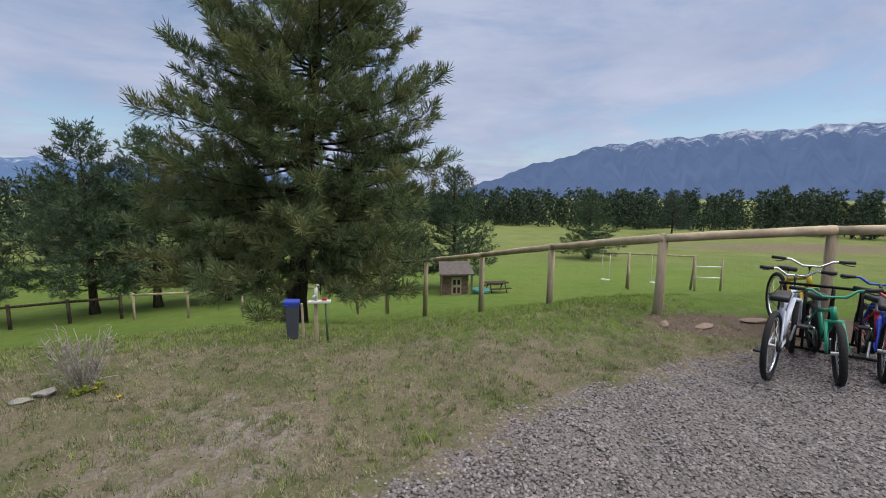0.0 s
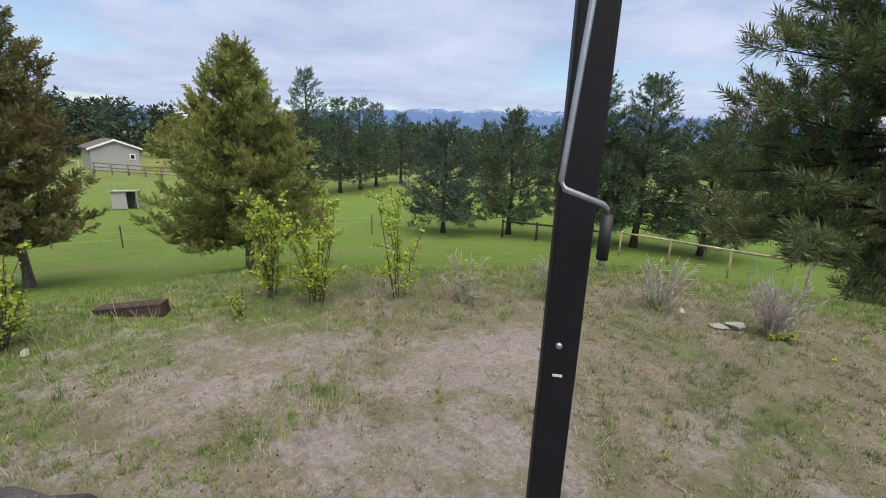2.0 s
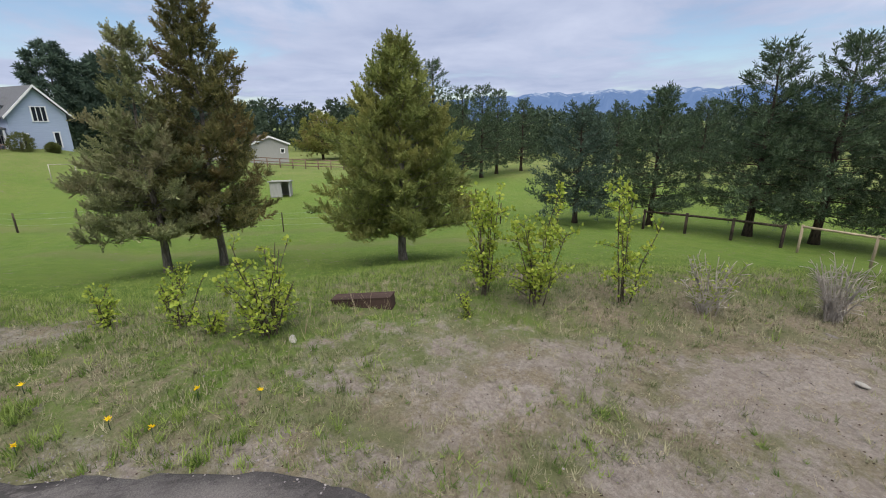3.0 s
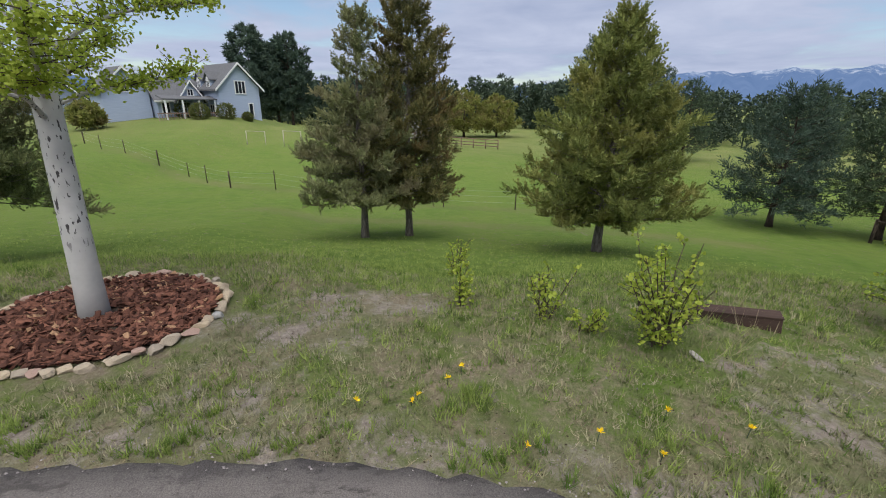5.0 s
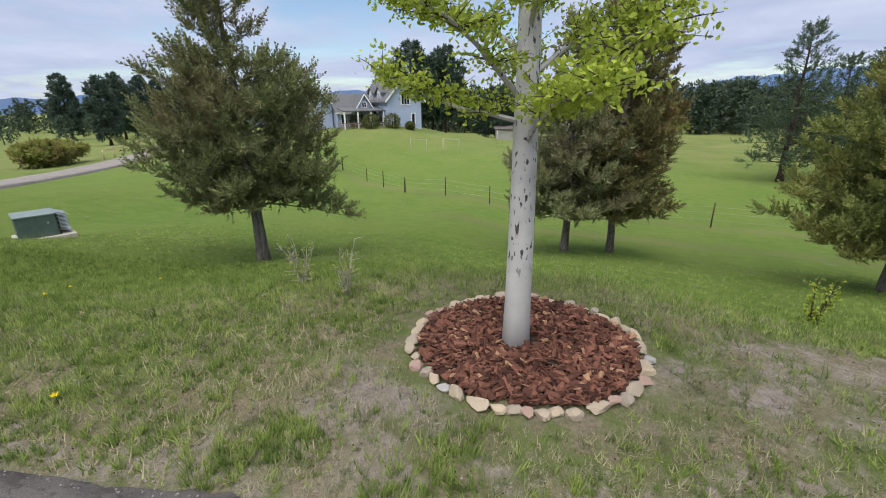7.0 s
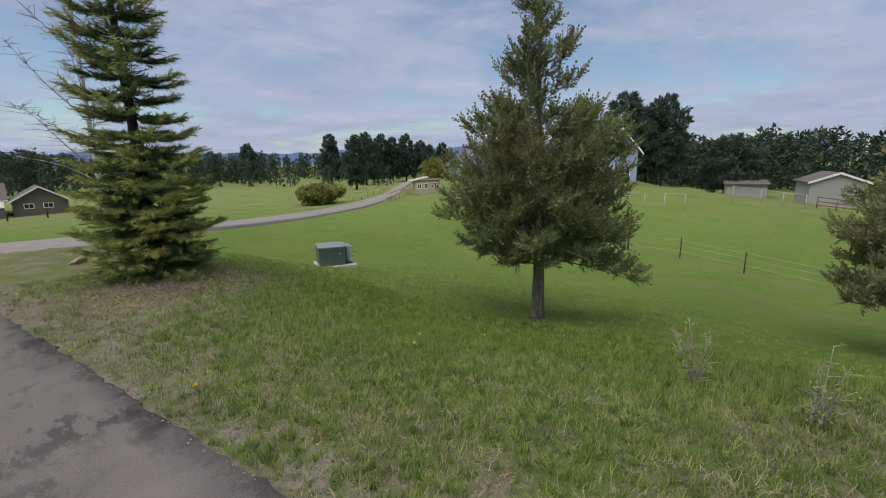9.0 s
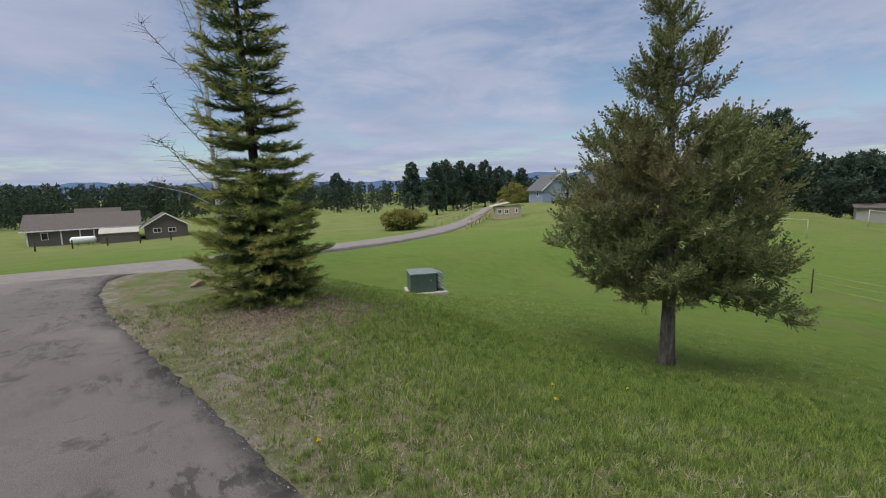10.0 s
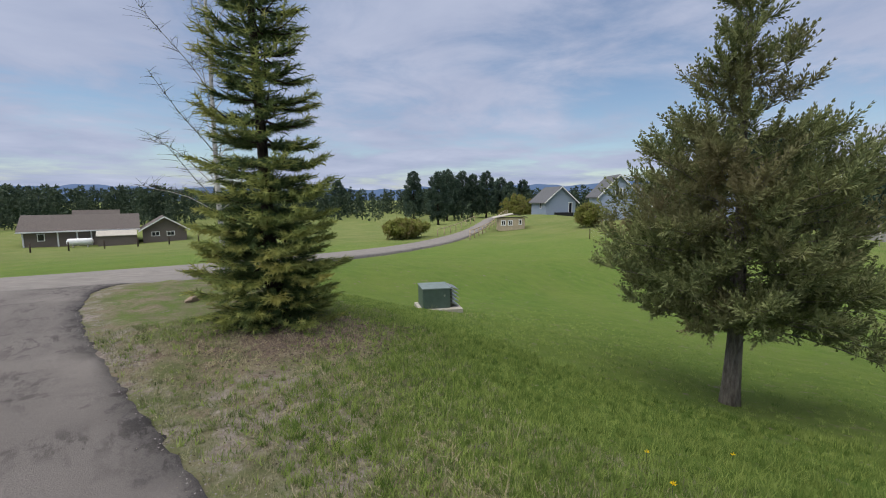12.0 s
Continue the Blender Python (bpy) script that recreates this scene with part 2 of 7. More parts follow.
def thing(name, at, label, category, group="", rz=0.0, kind=""):
    e = new(name)
    e.empty_display_size = 0.1
    e.matrix_basis = pose(*at, 0, 0, rz)
    return tagged(e, label, category, group, kind)


def stamp(tv, tf, pos, rot, scale):
    """Copies of one small template, turned, scaled and moved, as one array mesh."""
    pos, n = np.asarray(pos), len(pos)
    v = np.einsum("nij,kj->nki", rot, tv) * np.asarray(scale).reshape(n, -1)[:, None, :1] + pos[:, None, :]
    f = tf[None] + (np.arange(n) * len(tv))[:, None, None]
    return v.reshape(-1, 3), f.reshape(-1, 3)


def frames_to(d, rng):
    """Turns that take +z to the directions d, with a random spin."""
    d = d / np.linalg.norm(d, axis=1, keepdims=True)
    r = rng.normal(size=d.shape)
    a = np.cross(d, r)
    a /= np.linalg.norm(a, axis=1, keepdims=True) + 1e-9
    b = np.cross(d, a)
    return np.stack([a, b, d], axis=2)


def join_np(parts):
    vs, fs, o = [], [], 0
    for v, f in parts:
        vs.append(v)
        fs.append(f + o)
        o += len(v)
    return np.concatenate(vs), np.concatenate(fs)


def tube(pts, radii, sides=7, cap=True):
    """A tapered tube along a line of points."""
    pts = np.asarray(pts, float)
    radii = np.asarray(radii, float)
    d = np.gradient(pts, axis=0)
    d /= np.linalg.norm(d, axis=1, keepdims=True) + 1e-9
    ref = np.where(np.abs(d[:, 2:3]) > 0.9, [[1.0, 0, 0]], [[0, 0, 1.0]])
    a = np.cross(d, ref)
    a /= np.linalg.norm(a, axis=1, keepdims=True) + 1e-9
    b = np.cross(d, a)
    th = np.arange(sides) * 2 * math.pi / sides
    ring = pts[:, None] + radii[:, None, None] * (a[:, None] * np.cos(th)[None, :, None] + b[:, None] * np.sin(th)[None, :, None])
    v = ring.reshape(-1, 3)
    f = []
    for i in range(len(pts) - 1):
        for j in range(sides):
            p, q = i * sides + j, i * sides + (j + 1) % sides
            f += [(p, q, q + sides), (p, q + sides, p + sides)]
    if cap:
        for base, flip in ((0, 1), ((len(pts) - 1) * sides, 0)):
            for j in range(1, sides - 1):
                f.append((base, base + j + flip, base + j + 1 - flip))
    return v, np.array(f)


def tuft(n, length, width, spread, rng, lift=0.0):
    """A tuft of needles that all meet in one point, round +z."""
    v, f = [(0, 0, 0)], []
    for i in range(n):
        az, el = rng.uniform(0, 6.283), rng.uniform(0.02, spread)
        d = np.array([math.sin(el) * math.cos(az), math.sin(el) * math.sin(az), math.cos(el) + lift])
        d /= np.linalg.norm(d)
        s = np.cross(d, rng.normal(size=3))
        s /= np.linalg.norm(s)
        l = length * rng.uniform(0.7, 1.15)
        j = len(v)
        v += [tuple(d * l * 0.55 + s * width), tuple(d * l), tuple(d * l * 0.55 - s * width)]
        f += [(0, j, j + 2), (j, j + 1, j + 2)]
    return np.array(v), np.array(f)


def fan(n, length, width, rng):
    """A flat feathered spray of scale leaves in the xz plane."""
    v, f = [(0, 0, 0)], []
    for i in range(n):
        u = (i / (n - 1) - 0.5) * 2
        a = u * 0.95 + rng.uniform(-0.15, 0.15)
        l = length * (1 - 0.35 * abs(u)) * rng.uniform(0.75, 1.15)
        d = np.array([math.sin(a), rng.uniform(-0.22, 0.22), math.cos(a)])
        s = np.array([math.cos(a), rng.uniform(-0.5, 0.5), -math.sin(a)])
        j = len(v)
        v += [tuple(d * l * 0.6 + s * width), tuple(d * l), tuple(d * l * 0.6 - s * width)]
        f += [(0, j, j + 2), (j, j + 1, j + 2)]
    return np.array(v), np.array(f)


def plume(n, axis, length, width, rng):
    """A feathery shoot: a bent axis with sprays set alternately along it, all one piece."""
    v, f = [], []
    for i in range(n):
        u = i / (n - 1)
        v.append((0.10 * axis * u * u, 0.0, axis * u))
    for i in range(n - 2):
        f.append((i, i + 1, i + 2))
    for i in range(n):
        u = i / (n - 1)
        for q in range(5 if i < n - 1 else 7):
            a, t = rng.uniform(0, 6.283), rng.uniform(0.35, 1.0) * (1.05 - 0.5 * u)
            d = np.array([math.cos(a) * math.sin(t), math.sin(a) * math.sin(t), math.cos(t)])
            l = length * rng.uniform(0.6, 1.15) * (1.15 - 0.65 * u)
            side = np.cross(d, rng.normal(size=3))
            side /= np.linalg.norm(side)
            b, j = np.array(v[i]), len(v)
            v += [tuple(b + d * l * 0.55 + side * width), tuple(b + d * l), tuple(b + d * l * 0.55 - side * width)]
            f += [(i, j, j + 2), (j, j + 1, j + 2)]
    return np.array(v), np.array(f)


def brush(n, axis, length, width, rng):
    """A bottlebrush of long needles round the end of a twig, all one piece."""
    v = [(0, 0, axis * i / 4) for i in range(5)]
    f = [(i, i + 1, i + 2) for i in range(3)]
    for i in range(n):
        k2 = int(rng.integers(0, 5))
        a, t = rng.uniform(0, 6.283), rng.uniform(0.5, 1.25) * (1.1 - 0.13 * k2)
        d = np.array([math.cos(a) * math.sin(t), math.sin(a) * math.sin(t), math.cos(t)])
        side = np.cross(d, rng.normal(size=3))
        side /= np.linalg.norm(side)
        l, b, j = length * rng.uniform(0.75, 1.1), np.array(v[k2]), len(v)
        v += [tuple(b + d * l * 0.5 + side * width), tuple(b + d * l), tuple(b + d * l * 0.5 - side * width)]
        f += [(k2, j, j + 2), (j, j + 1, j + 2)]
    return np.array(v), np.array(f)


# ---------------------------------------------------------------- the lie of the land
RIM = [(30, 8), (9, 7.2), (3, 6.3), (1.4, 5.3), (-1.0, 4.45), (-2.4, 4.5), (-4.2, 3.7), (-5.3, 1.6), (-6.0, 0.3), (-6.0, -1.2), (-5.9, -3.0),
       (-6.7, -4.6), (-6.7, -5.8), (-5.4, -8.0), (-4.9, -10.3), (-5.9, -12.6), (-6.1, -15.2), (-5.2, -17.0), (0, -18.5), (10, -19), (30, -19)]


def outside(x, y, poly):
    """Metres outside a closed outline (negative inside)."""
    best, ins = np.full(x.shape, 1e9), np.zeros(x.shape, bool)
    for (ax, ay), (bx, by) in zip(poly, poly[1:] + poly[:1]):
        dx, dy = bx - ax, by - ay
        u = np.clip(((x - ax) * dx + (y - ay) * dy) / (dx * dx + dy * dy), 0, 1)
        best = np.minimum(best, np.hypot(x - ax - u * dx, y - ay - u * dy))
        ins ^= ((ay > y) != (by > y)) & (x < ax + (y - ay) / (dy if dy else 1e-9) * dx)
    return np.where(ins, -best, best)


def along(x, y, line):
    """Metres from an open line."""
    best = np.full(x.shape, 1e9)
    for (ax, ay), (bx, by) in zip(line, line[1:]):
        dx, dy = bx - ax, by - ay
        u = np.clip(((x - ax) * dx + (y - ay) * dy) / (dx * dx + dy * dy), 0, 1)
        best = np.minimum(best, np.hypot(x - ax - u * dx, y - ay - u * dy))
    return best


def ease(u):
    u = np.clip(u, 0, 1)
    return u * u * (3 - 2 * u)


def height(x, y):
    """The ground: a level yard, banks that fall to a valley floor, and two rises under the houses."""
    x, y = np.asarray(x, float), np.asarray(y, float)
    d = outside(x, y, RIM)
    s = 0.35 * np.logaddexp(0, (d - 0.35) / 0.35)
    n = ease((x + 9) / 6) * ease((y - 2) / 4)
    run = 11 + 5 * n + 3.5 * ease((-y - 6) / 3) + 16 * ease((-y - 18) / 6)
    z = 0.03 - (4.6 + 1.2 * n) * (1 - np.exp(-s / run))
    for cx, cy, sx, sy, h in ((-60, -27, 17, 20, 3.1), (-66, -56, 14, 14, 2.5), (-6, -98, 28, 24, -1.7), (-10.6, -16.8, 3.0, 3.0, -0.25)):
        z = z + h * np.exp(-((x - cx) / sx) ** 2 - ((y - cy) / sy) ** 2)
    return z


def lay(x, y):
    return float(height(np.array([x]), np.array([y]))[0])


def waves(x, y, scale, seed=0):
    """Cheap smooth unevenness from a few crossed sines."""
    r = np.random.default_rng(seed)
    z = np.zeros_like(x)
    for i in range(9):
        a, k2, p = r.uniform(0, 6.28), r.uniform(0.6, 2.4) / scale, r.uniform(0, 6.28)
        z += np.sin((x * math.cos(a) + y * math.sin(a)) * k2 * 6.28 + p) / 9
    return z


# driveway: kerbless asphalt, wide beside the yard, then a bend and the lane to the houses
DRIVE = [(2.2, -0.3), (-1.0, -0.75), (-2.4, -0.60), (-3.2, -0.76), (-3.60, -0.98), (-3.83, -1.28), (-4.02, -1.56), (-4.12, -1.85), (-4.33, -2.5), (-4.49, -3.2), (-4.53, -4.0), (-4.53, -5.0), (-4.43, -5.9), (-4.34, -6.9),
         (-4.25, -7.9), (-4.15, -8.9), (-4.03, -10.4), (-3.86, -12.0), (-3.69, -14.0), (-3.68, -15.4), (-3.85, -16.6), (-4.6, -18.2), (-6.2, -20.6),
         (-9.5, -24.0), (-16.0, -29.2), (-25.0, -35.5), (-36.0, -42.2), (-44.0, -47.5), (-53.0, -53.5), (-64.0, -60.5)]
DRIVE_BACK = [(-66.5, -63.8), (-55.0, -57.2), (-45.0, -51.6), (-38.5, -48.0), (-28.0, -41.5), (-17.0, -35.0), (-9.0, -30.3), (-4.0, -28.5), (3.0, -27.5), (14.0, -27.0),
              (14.0, -22.0), (4.0, -20.5), (2.6, -16.0), (2.4, -8.0), (2.4, -1.0)]


def ground_mesh():
    def axis(lo, hi):
        c = [0.0]
        while c[-1] < 4200:
            a = c[-1]
            step = 0.14 if a < 11 else 0.14 * 1.055 ** ((a - 11) / 0.55) if a < 60 else max(4.0, a * 0.06)
            c.append(a + min(step, max(1.2, a * 0.06)))
        return np.array(c)
    half = axis(0, 4200)
    ax = np.concatenate([-half[:0:-1], half])
    X, Y = np.meshgrid(ax - 2.5, ax - 3.0, indexing="ij")
    Z = height(X, Y)
    flat = ease((outside(X, Y, DRIVE + DRIVE_BACK) + 0.1) / 0.5)
    near = np.hypot(X + 2.5, Y + 3) < 60
    Z += np.where(near, flat * (0.035 * waves(X, Y, 0.9, 1) + 0.012 * waves(X, Y, 0.25, 2)), 0)
    n = len(ax)
    i = np.arange(n * n).reshape(n, n)
    a, b, c, d = i[:-1, :-1].ravel(), i[1:, :-1].ravel(), i[1:, 1:].ravel(), i[:-1, 1:].ravel()
    f = np.concatenate([np.stack([a, b, c], 1), np.stack([a, c, d], 1)])
    me = fast_mesh("ground", np.stack([X, Y, Z], -1).reshape(-1, 3), f, M["ground"], True)

    def put_attr(name, val):
        at = me.attributes.new(name, "FLOAT", "POINT")
        at.data.foreach_set("value", np.clip(val, 0, 1).astype(np.float32).ravel())

    d = outside(X, Y, RIM)
    north = ease((Y - 3.6) / 1.5)
    lawn = ease((d + 0.1) / 1.1)
    lawn = np.maximum(lawn, north * 0.86)
    lawn = np.maximum(lawn, 0.72 * ease((-Y - 6.2) / 1.5) * ease((-4.5 - X) / 0.9) * ease((Y + 12.2) / 2.2))
    lawn = np.maximum(lawn, 0.42 * ease((-Y - 0.5) / 2.5))
    lawn = np.maximum(lawn, 0.60 * ease((-4.0 - X) / 0.7) * ease((1.2 - Y) / 1.2) * ease((Y + 3.2) / 1.2))
    R = np.hypot(X + 3, Y + 3)
    meadow = ease((R - 28) / 40) * 0.9
    meadow = np.maximum(meadow, 0.85 * ease(1 - along(X, Y, [(-16, 8), (-19, -2), (-20, -9)]) / 1.6))
    meadow = np.maximum(meadow, 0.9 * ease(1 - along(X, Y, [(-38, -26.3), (-34.5, -20.4), (-30.2, -15.4), (-27.4, -10.5), (-24.6, -4.6), (-22.2, 5.5)]) / 1.3))
    dirt = np.zeros_like(X)
    for px, py, rx, ry, w in ((-3.55, 1.05, 0.42, 0.75, 0.80), (-2.9, 0.3, 0.55, 0.5, 0.62), (-4.4, -0.4, 0.7, 0.6, 0.58), (-6.0, -3.3, 0.35, 0.6, 0.56),
                              (-2.2, 1.4, 0.5, 0.4, 0.52), (-4.75, -1.0, 0.5, 0.4, 0.5), (-3.45, -0.1, 0.35, 0.4, 0.66), (-4.1, 0.3, 0.45, 0.35, 0.60), (-3.1, 0.75, 0.5, 0.35, 0.66),
                              (-5.55, -3.6, 0.35, 0.5, 0.52), (-4.95, -3.9, 0.35, 0.35, 0.5), (-5.15, -5.8, 0.3, 0.35, 0.55), (-5.6, -4.1, 0.25, 0.25, 0.52), (-3.95, -13.1, 0.3, 0.9, 0.6), (-1.3, 2.4, 0.6, 0.7, 0.52),
                              (-4.6, -10.9, 0.5, 1.1, 0.62), (-4.9, -5.6, 0.4, 0.5, 0.55)):
        dirt = np.maximum(dirt, w * ease(1.5 - np.hypot((X - px) / rx, (Y - py) / ry)))
    rim = outside(X, Y, DRIVE + DRIVE_BACK)
    dirt = np.maximum(dirt, 0.52 * ease(1 - np.abs(rim - 0.12) / 0.35))
    lane = [(6, -0.5), (6, 4.3), (3.2, 4.0), (1.9, 3.45), (1.2, 3.1), (0.6, 2.75), (0.2, 2.3), (-0.3, 1.9), (-0.9, 1.2), (-2.4, 0.3), (-3.0, -0.4)]
    gravel = ease(0.5 - outside(X, Y, lane) / 0.7)
    plough = 0.8 * ease(1 - np.hypot((X - 55) / 45, (Y - 62) / 14))
    put_attr("lawn", lawn)
    put_attr("meadow", meadow)
    mound = np.maximum(ease(1.5 - np.hypot((X - 3.2) / 0.9, (Y - 4.9) / 0.5)), ease(1.5 - np.hypot((X - 4.4) / 1.2, (Y - 4.6) / 0.6)))
    mound = np.maximum(mound, 0.9 * ease(1.5 - np.hypot((X + 5.65) / 0.95, (Y + 12.5) / 0.75)))
    mound = np.maximum(mound, 0.5 * ease(1.5 - np.hypot((X + 4.7) / 0.8, (Y + 12.6) / 1.0)))
    put_attr("soil", np.maximum(mound, plough))
    put_attr("dirt", dirt)
    put_attr("gravel", gravel)
    return tagged(new("ground", me), "uneven grass yard with dry thatch and bare dirt sloping to a green valley", "ground", kind="structure")


ground_mesh()


def driveway_mesh():
    from mathutils.geometry import delaunay_2d_cdt
    line, rag = [], np.random.default_rng(9)
    ring = DRIVE + DRIVE_BACK
    for (ax, ay), (bx, by) in zip(ring, ring[1:] + ring[:1]):
        L = math.hypot(bx - ax, by - ay)
        n = max(1, int(L / (0.07 if abs(ax + 4) < 1.6 and ay > -19 else 1.2)))
        for i in range(n):
            u = i / n
            q = ax + ay + (bx - ax + by - ay) * u
            w = rag.uniform(-0.013, 0.013) + 0.008 * math.sin(23 * q) + 0.010 * math.sin(51 * q + 1) + 0.007 * math.sin(9.3 * q + 2) if n > 1 and i else 0
            line.append(Vector((ax + (bx - ax) * u + w, ay + (by - ay) * u)))
    inner = []
    for gx in np.arange(-5, 3, 0.22):
        for gy in np.arange(-19.5, 1, 0.22):
            inner.append((gx, gy))
    for gx in np.arange(-64, 14, 1.3):
        for gy in np.arange(-69, -19.5, 1.3):
            inner.append((gx, gy))
    inner = np.array(inner)
    dd = outside(inner[:, 0], inner[:, 1], ring)
    inner = inner[dd < -0.1]
    n = len(line)
    v2, _, f2, *_ = delaunay_2d_cdt(line + [Vector(p) for p in inner], [(i, (i + 1) % n) for i in range(n)], [list(range(n))], 1, 1e-5)
    v2 = np.array([(p.x, p.y) for p in v2])
    d = outside(v2[:, 0], v2[:, 1], ring)
    lift = np.where(v2[:, 1] < -19, 0.05 + 0.02 * np.clip(-v2[:, 1] - 19, 0, 5), 0.028)
    top = np.column_stack([v2, height(v2[:, 0], v2[:, 1]) + lift - 0.016 * ease(1 + d / 0.10)])
    f = np.array([list(t) for t in f2])
    nv = len(top)
    skirt = np.column_stack([top[:n, :2], top[:n, 2] - 0.4])
    side = []
    for i in range(n):
        j = (i + 1) % n
        side += [(i, nv + i, nv + j), (i, nv + j, j)]
    me = fast_mesh("driveway", np.concatenate([top, skirt]), np.concatenate([f, np.array(side)]), M["asphalt"], True)
    rim = np.concatenate([0.55 * ease(1 + d / 0.17) * (v2[:, 1] > -19), np.ones(n)])
    at = me.attributes.new("rim", "FLOAT", "POINT")
    at.data.foreach_set("value", rim.astype(np.float32))
    at = me.attributes.new("verge", "FLOAT", "POINT")
    at.data.foreach_set("value", np.concatenate([ease(1.15 + d / 1.1) * (v2[:, 1] > -19), np.ones(n)]).astype(np.float32))
    at = me.attributes.new("worn", "FLOAT", "POINT")
    at.data.foreach_set("value", np.concatenate([ease((-v2[:, 1] - 17) / 5), np.ones(n)]).astype(np.float32))
    return tagged(new("road", me), "worn grey asphalt driveway with a dark crumbling edge", "driveway", kind="structure")


driveway_mesh()

# ---------------------------------------------------------------- distance: mountains
def ridge(name, az0, az1, dist, profile, mat, label):
    """A mountain range: a folded slope whose crest follows a smooth profile of heights over azimuth."""
    na, nr = 220, 14
    v = []
    for i in range(na):
        u = i / (na - 1)
        az = radians(az0 + (az1 - az0) * u)
        top = profile(u) + 9 * math.sin(u * 61) + 6 * math.sin(u * 143 + 1) + 4 * math.sin(u * 300)
        for j in range(nr):
            w = j / (nr - 1)
            fold = 1 + 0.05 * math.sin(u * 90 + 3 * w) * math.sin(math.pi * w) + 0.03 * math.sin(u * 240 + 7 * w) * math.sin(math.pi * w)
            r = dist * (0.72 + 0.28 * w) * fold
            v.append((-math.sin(az) * r, math.cos(az) * r, -30 + (max(top, 0) + 30) * w ** 1.35))
    f = []
    for i in range(na - 1):
        for j in range(nr - 1):
            a = i * nr + j
            f += [(a, a + nr, a + nr + 1), (a, a + nr + 1, a + 1)]
    return tagged(new(name, fast_mesh(name, np.array(v), np.array(f), mat, True)), label, "mountains", kind="structure")


# mountain colour with the distance haze painted in as blue
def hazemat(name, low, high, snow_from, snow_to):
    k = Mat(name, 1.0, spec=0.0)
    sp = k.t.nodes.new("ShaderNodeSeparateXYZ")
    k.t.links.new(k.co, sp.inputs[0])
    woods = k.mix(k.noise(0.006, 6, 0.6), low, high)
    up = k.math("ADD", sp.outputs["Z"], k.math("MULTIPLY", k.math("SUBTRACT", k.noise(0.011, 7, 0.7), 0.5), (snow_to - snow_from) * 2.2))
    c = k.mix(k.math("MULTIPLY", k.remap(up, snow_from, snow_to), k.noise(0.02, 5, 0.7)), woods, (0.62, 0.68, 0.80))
    # black base: the hazy colour glows by itself and takes no light
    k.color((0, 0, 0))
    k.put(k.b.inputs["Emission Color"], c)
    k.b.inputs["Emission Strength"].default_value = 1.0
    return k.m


def crest(*knots):
    def g(u):
        return float(np.interp(u, [a for a, _ in knots], [b for _, b in knots]))
    return g


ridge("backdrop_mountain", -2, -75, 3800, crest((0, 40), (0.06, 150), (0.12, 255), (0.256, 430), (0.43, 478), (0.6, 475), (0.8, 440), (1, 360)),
      hazemat("near_range_haze_mat", (0.078, 0.118, 0.225), (0.104, 0.150, 0.270), 405, 520), "long mountain range with painted blue haze and snow along the crest")
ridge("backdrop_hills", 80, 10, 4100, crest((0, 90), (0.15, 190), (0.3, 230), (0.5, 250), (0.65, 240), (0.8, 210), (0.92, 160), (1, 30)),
      hazemat("far_range_haze_mat", (0.105, 0.175, 0.335), (0.140, 0.215, 0.385), 215, 290), "far hills with painted blue haze and patches of snow")
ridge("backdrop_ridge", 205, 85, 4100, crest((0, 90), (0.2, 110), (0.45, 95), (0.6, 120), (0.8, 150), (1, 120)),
      hazemat("south_range_haze_mat", (0.10, 0.16, 0.29), (0.13, 0.19, 0.33), 900, 1000), "low ridge on the horizon with painted blue haze")


# ---------------------------------------------------------------- trees
def limbs(rng, H, z0, prof, count, up, droop=0.0, lean=(0, 0), golden=2.39996, rag=(0.78, 1.12), thin=None, skew=(0, 0)):
    """Limb lines from a trunk: start, end bend and radius, spaced up the trunk."""
    out = []
    for i in range(count):
        u = (i + rng.uniform(0, 1)) / count
        z = z0 + (H - z0) * u ** 1.08
        az = i * golden + rng.uniform(-0.5, 0.5)
        if thin and rng.uniform() < thin(u):
            continue
        L = max(0.12, prof(u) * rng.uniform(*rag) * (1 + skew[1] * math.cos(az - radians(skew[0]))))
        a = up(u) + rng.uniform(-0.16, 0.16)
        s = np.linspace(0, 1, 5)
        r = L * s * math.cos(a) / max(0.35, math.cos(a))
        rise = L * math.tan(a) * 0.9
        zz = max(z - 0.8 * rise, z0 * (0.9 + 0.1 * rng.uniform())) + rise * s - droop * L * s * (1 - s) * 2
        cx, cy = lean[0] * z / H, lean[1] * z / H
        out.append(np.column_stack([cx + r * math.cos(az), cy + r * math.sin(az), zz]))
    return out


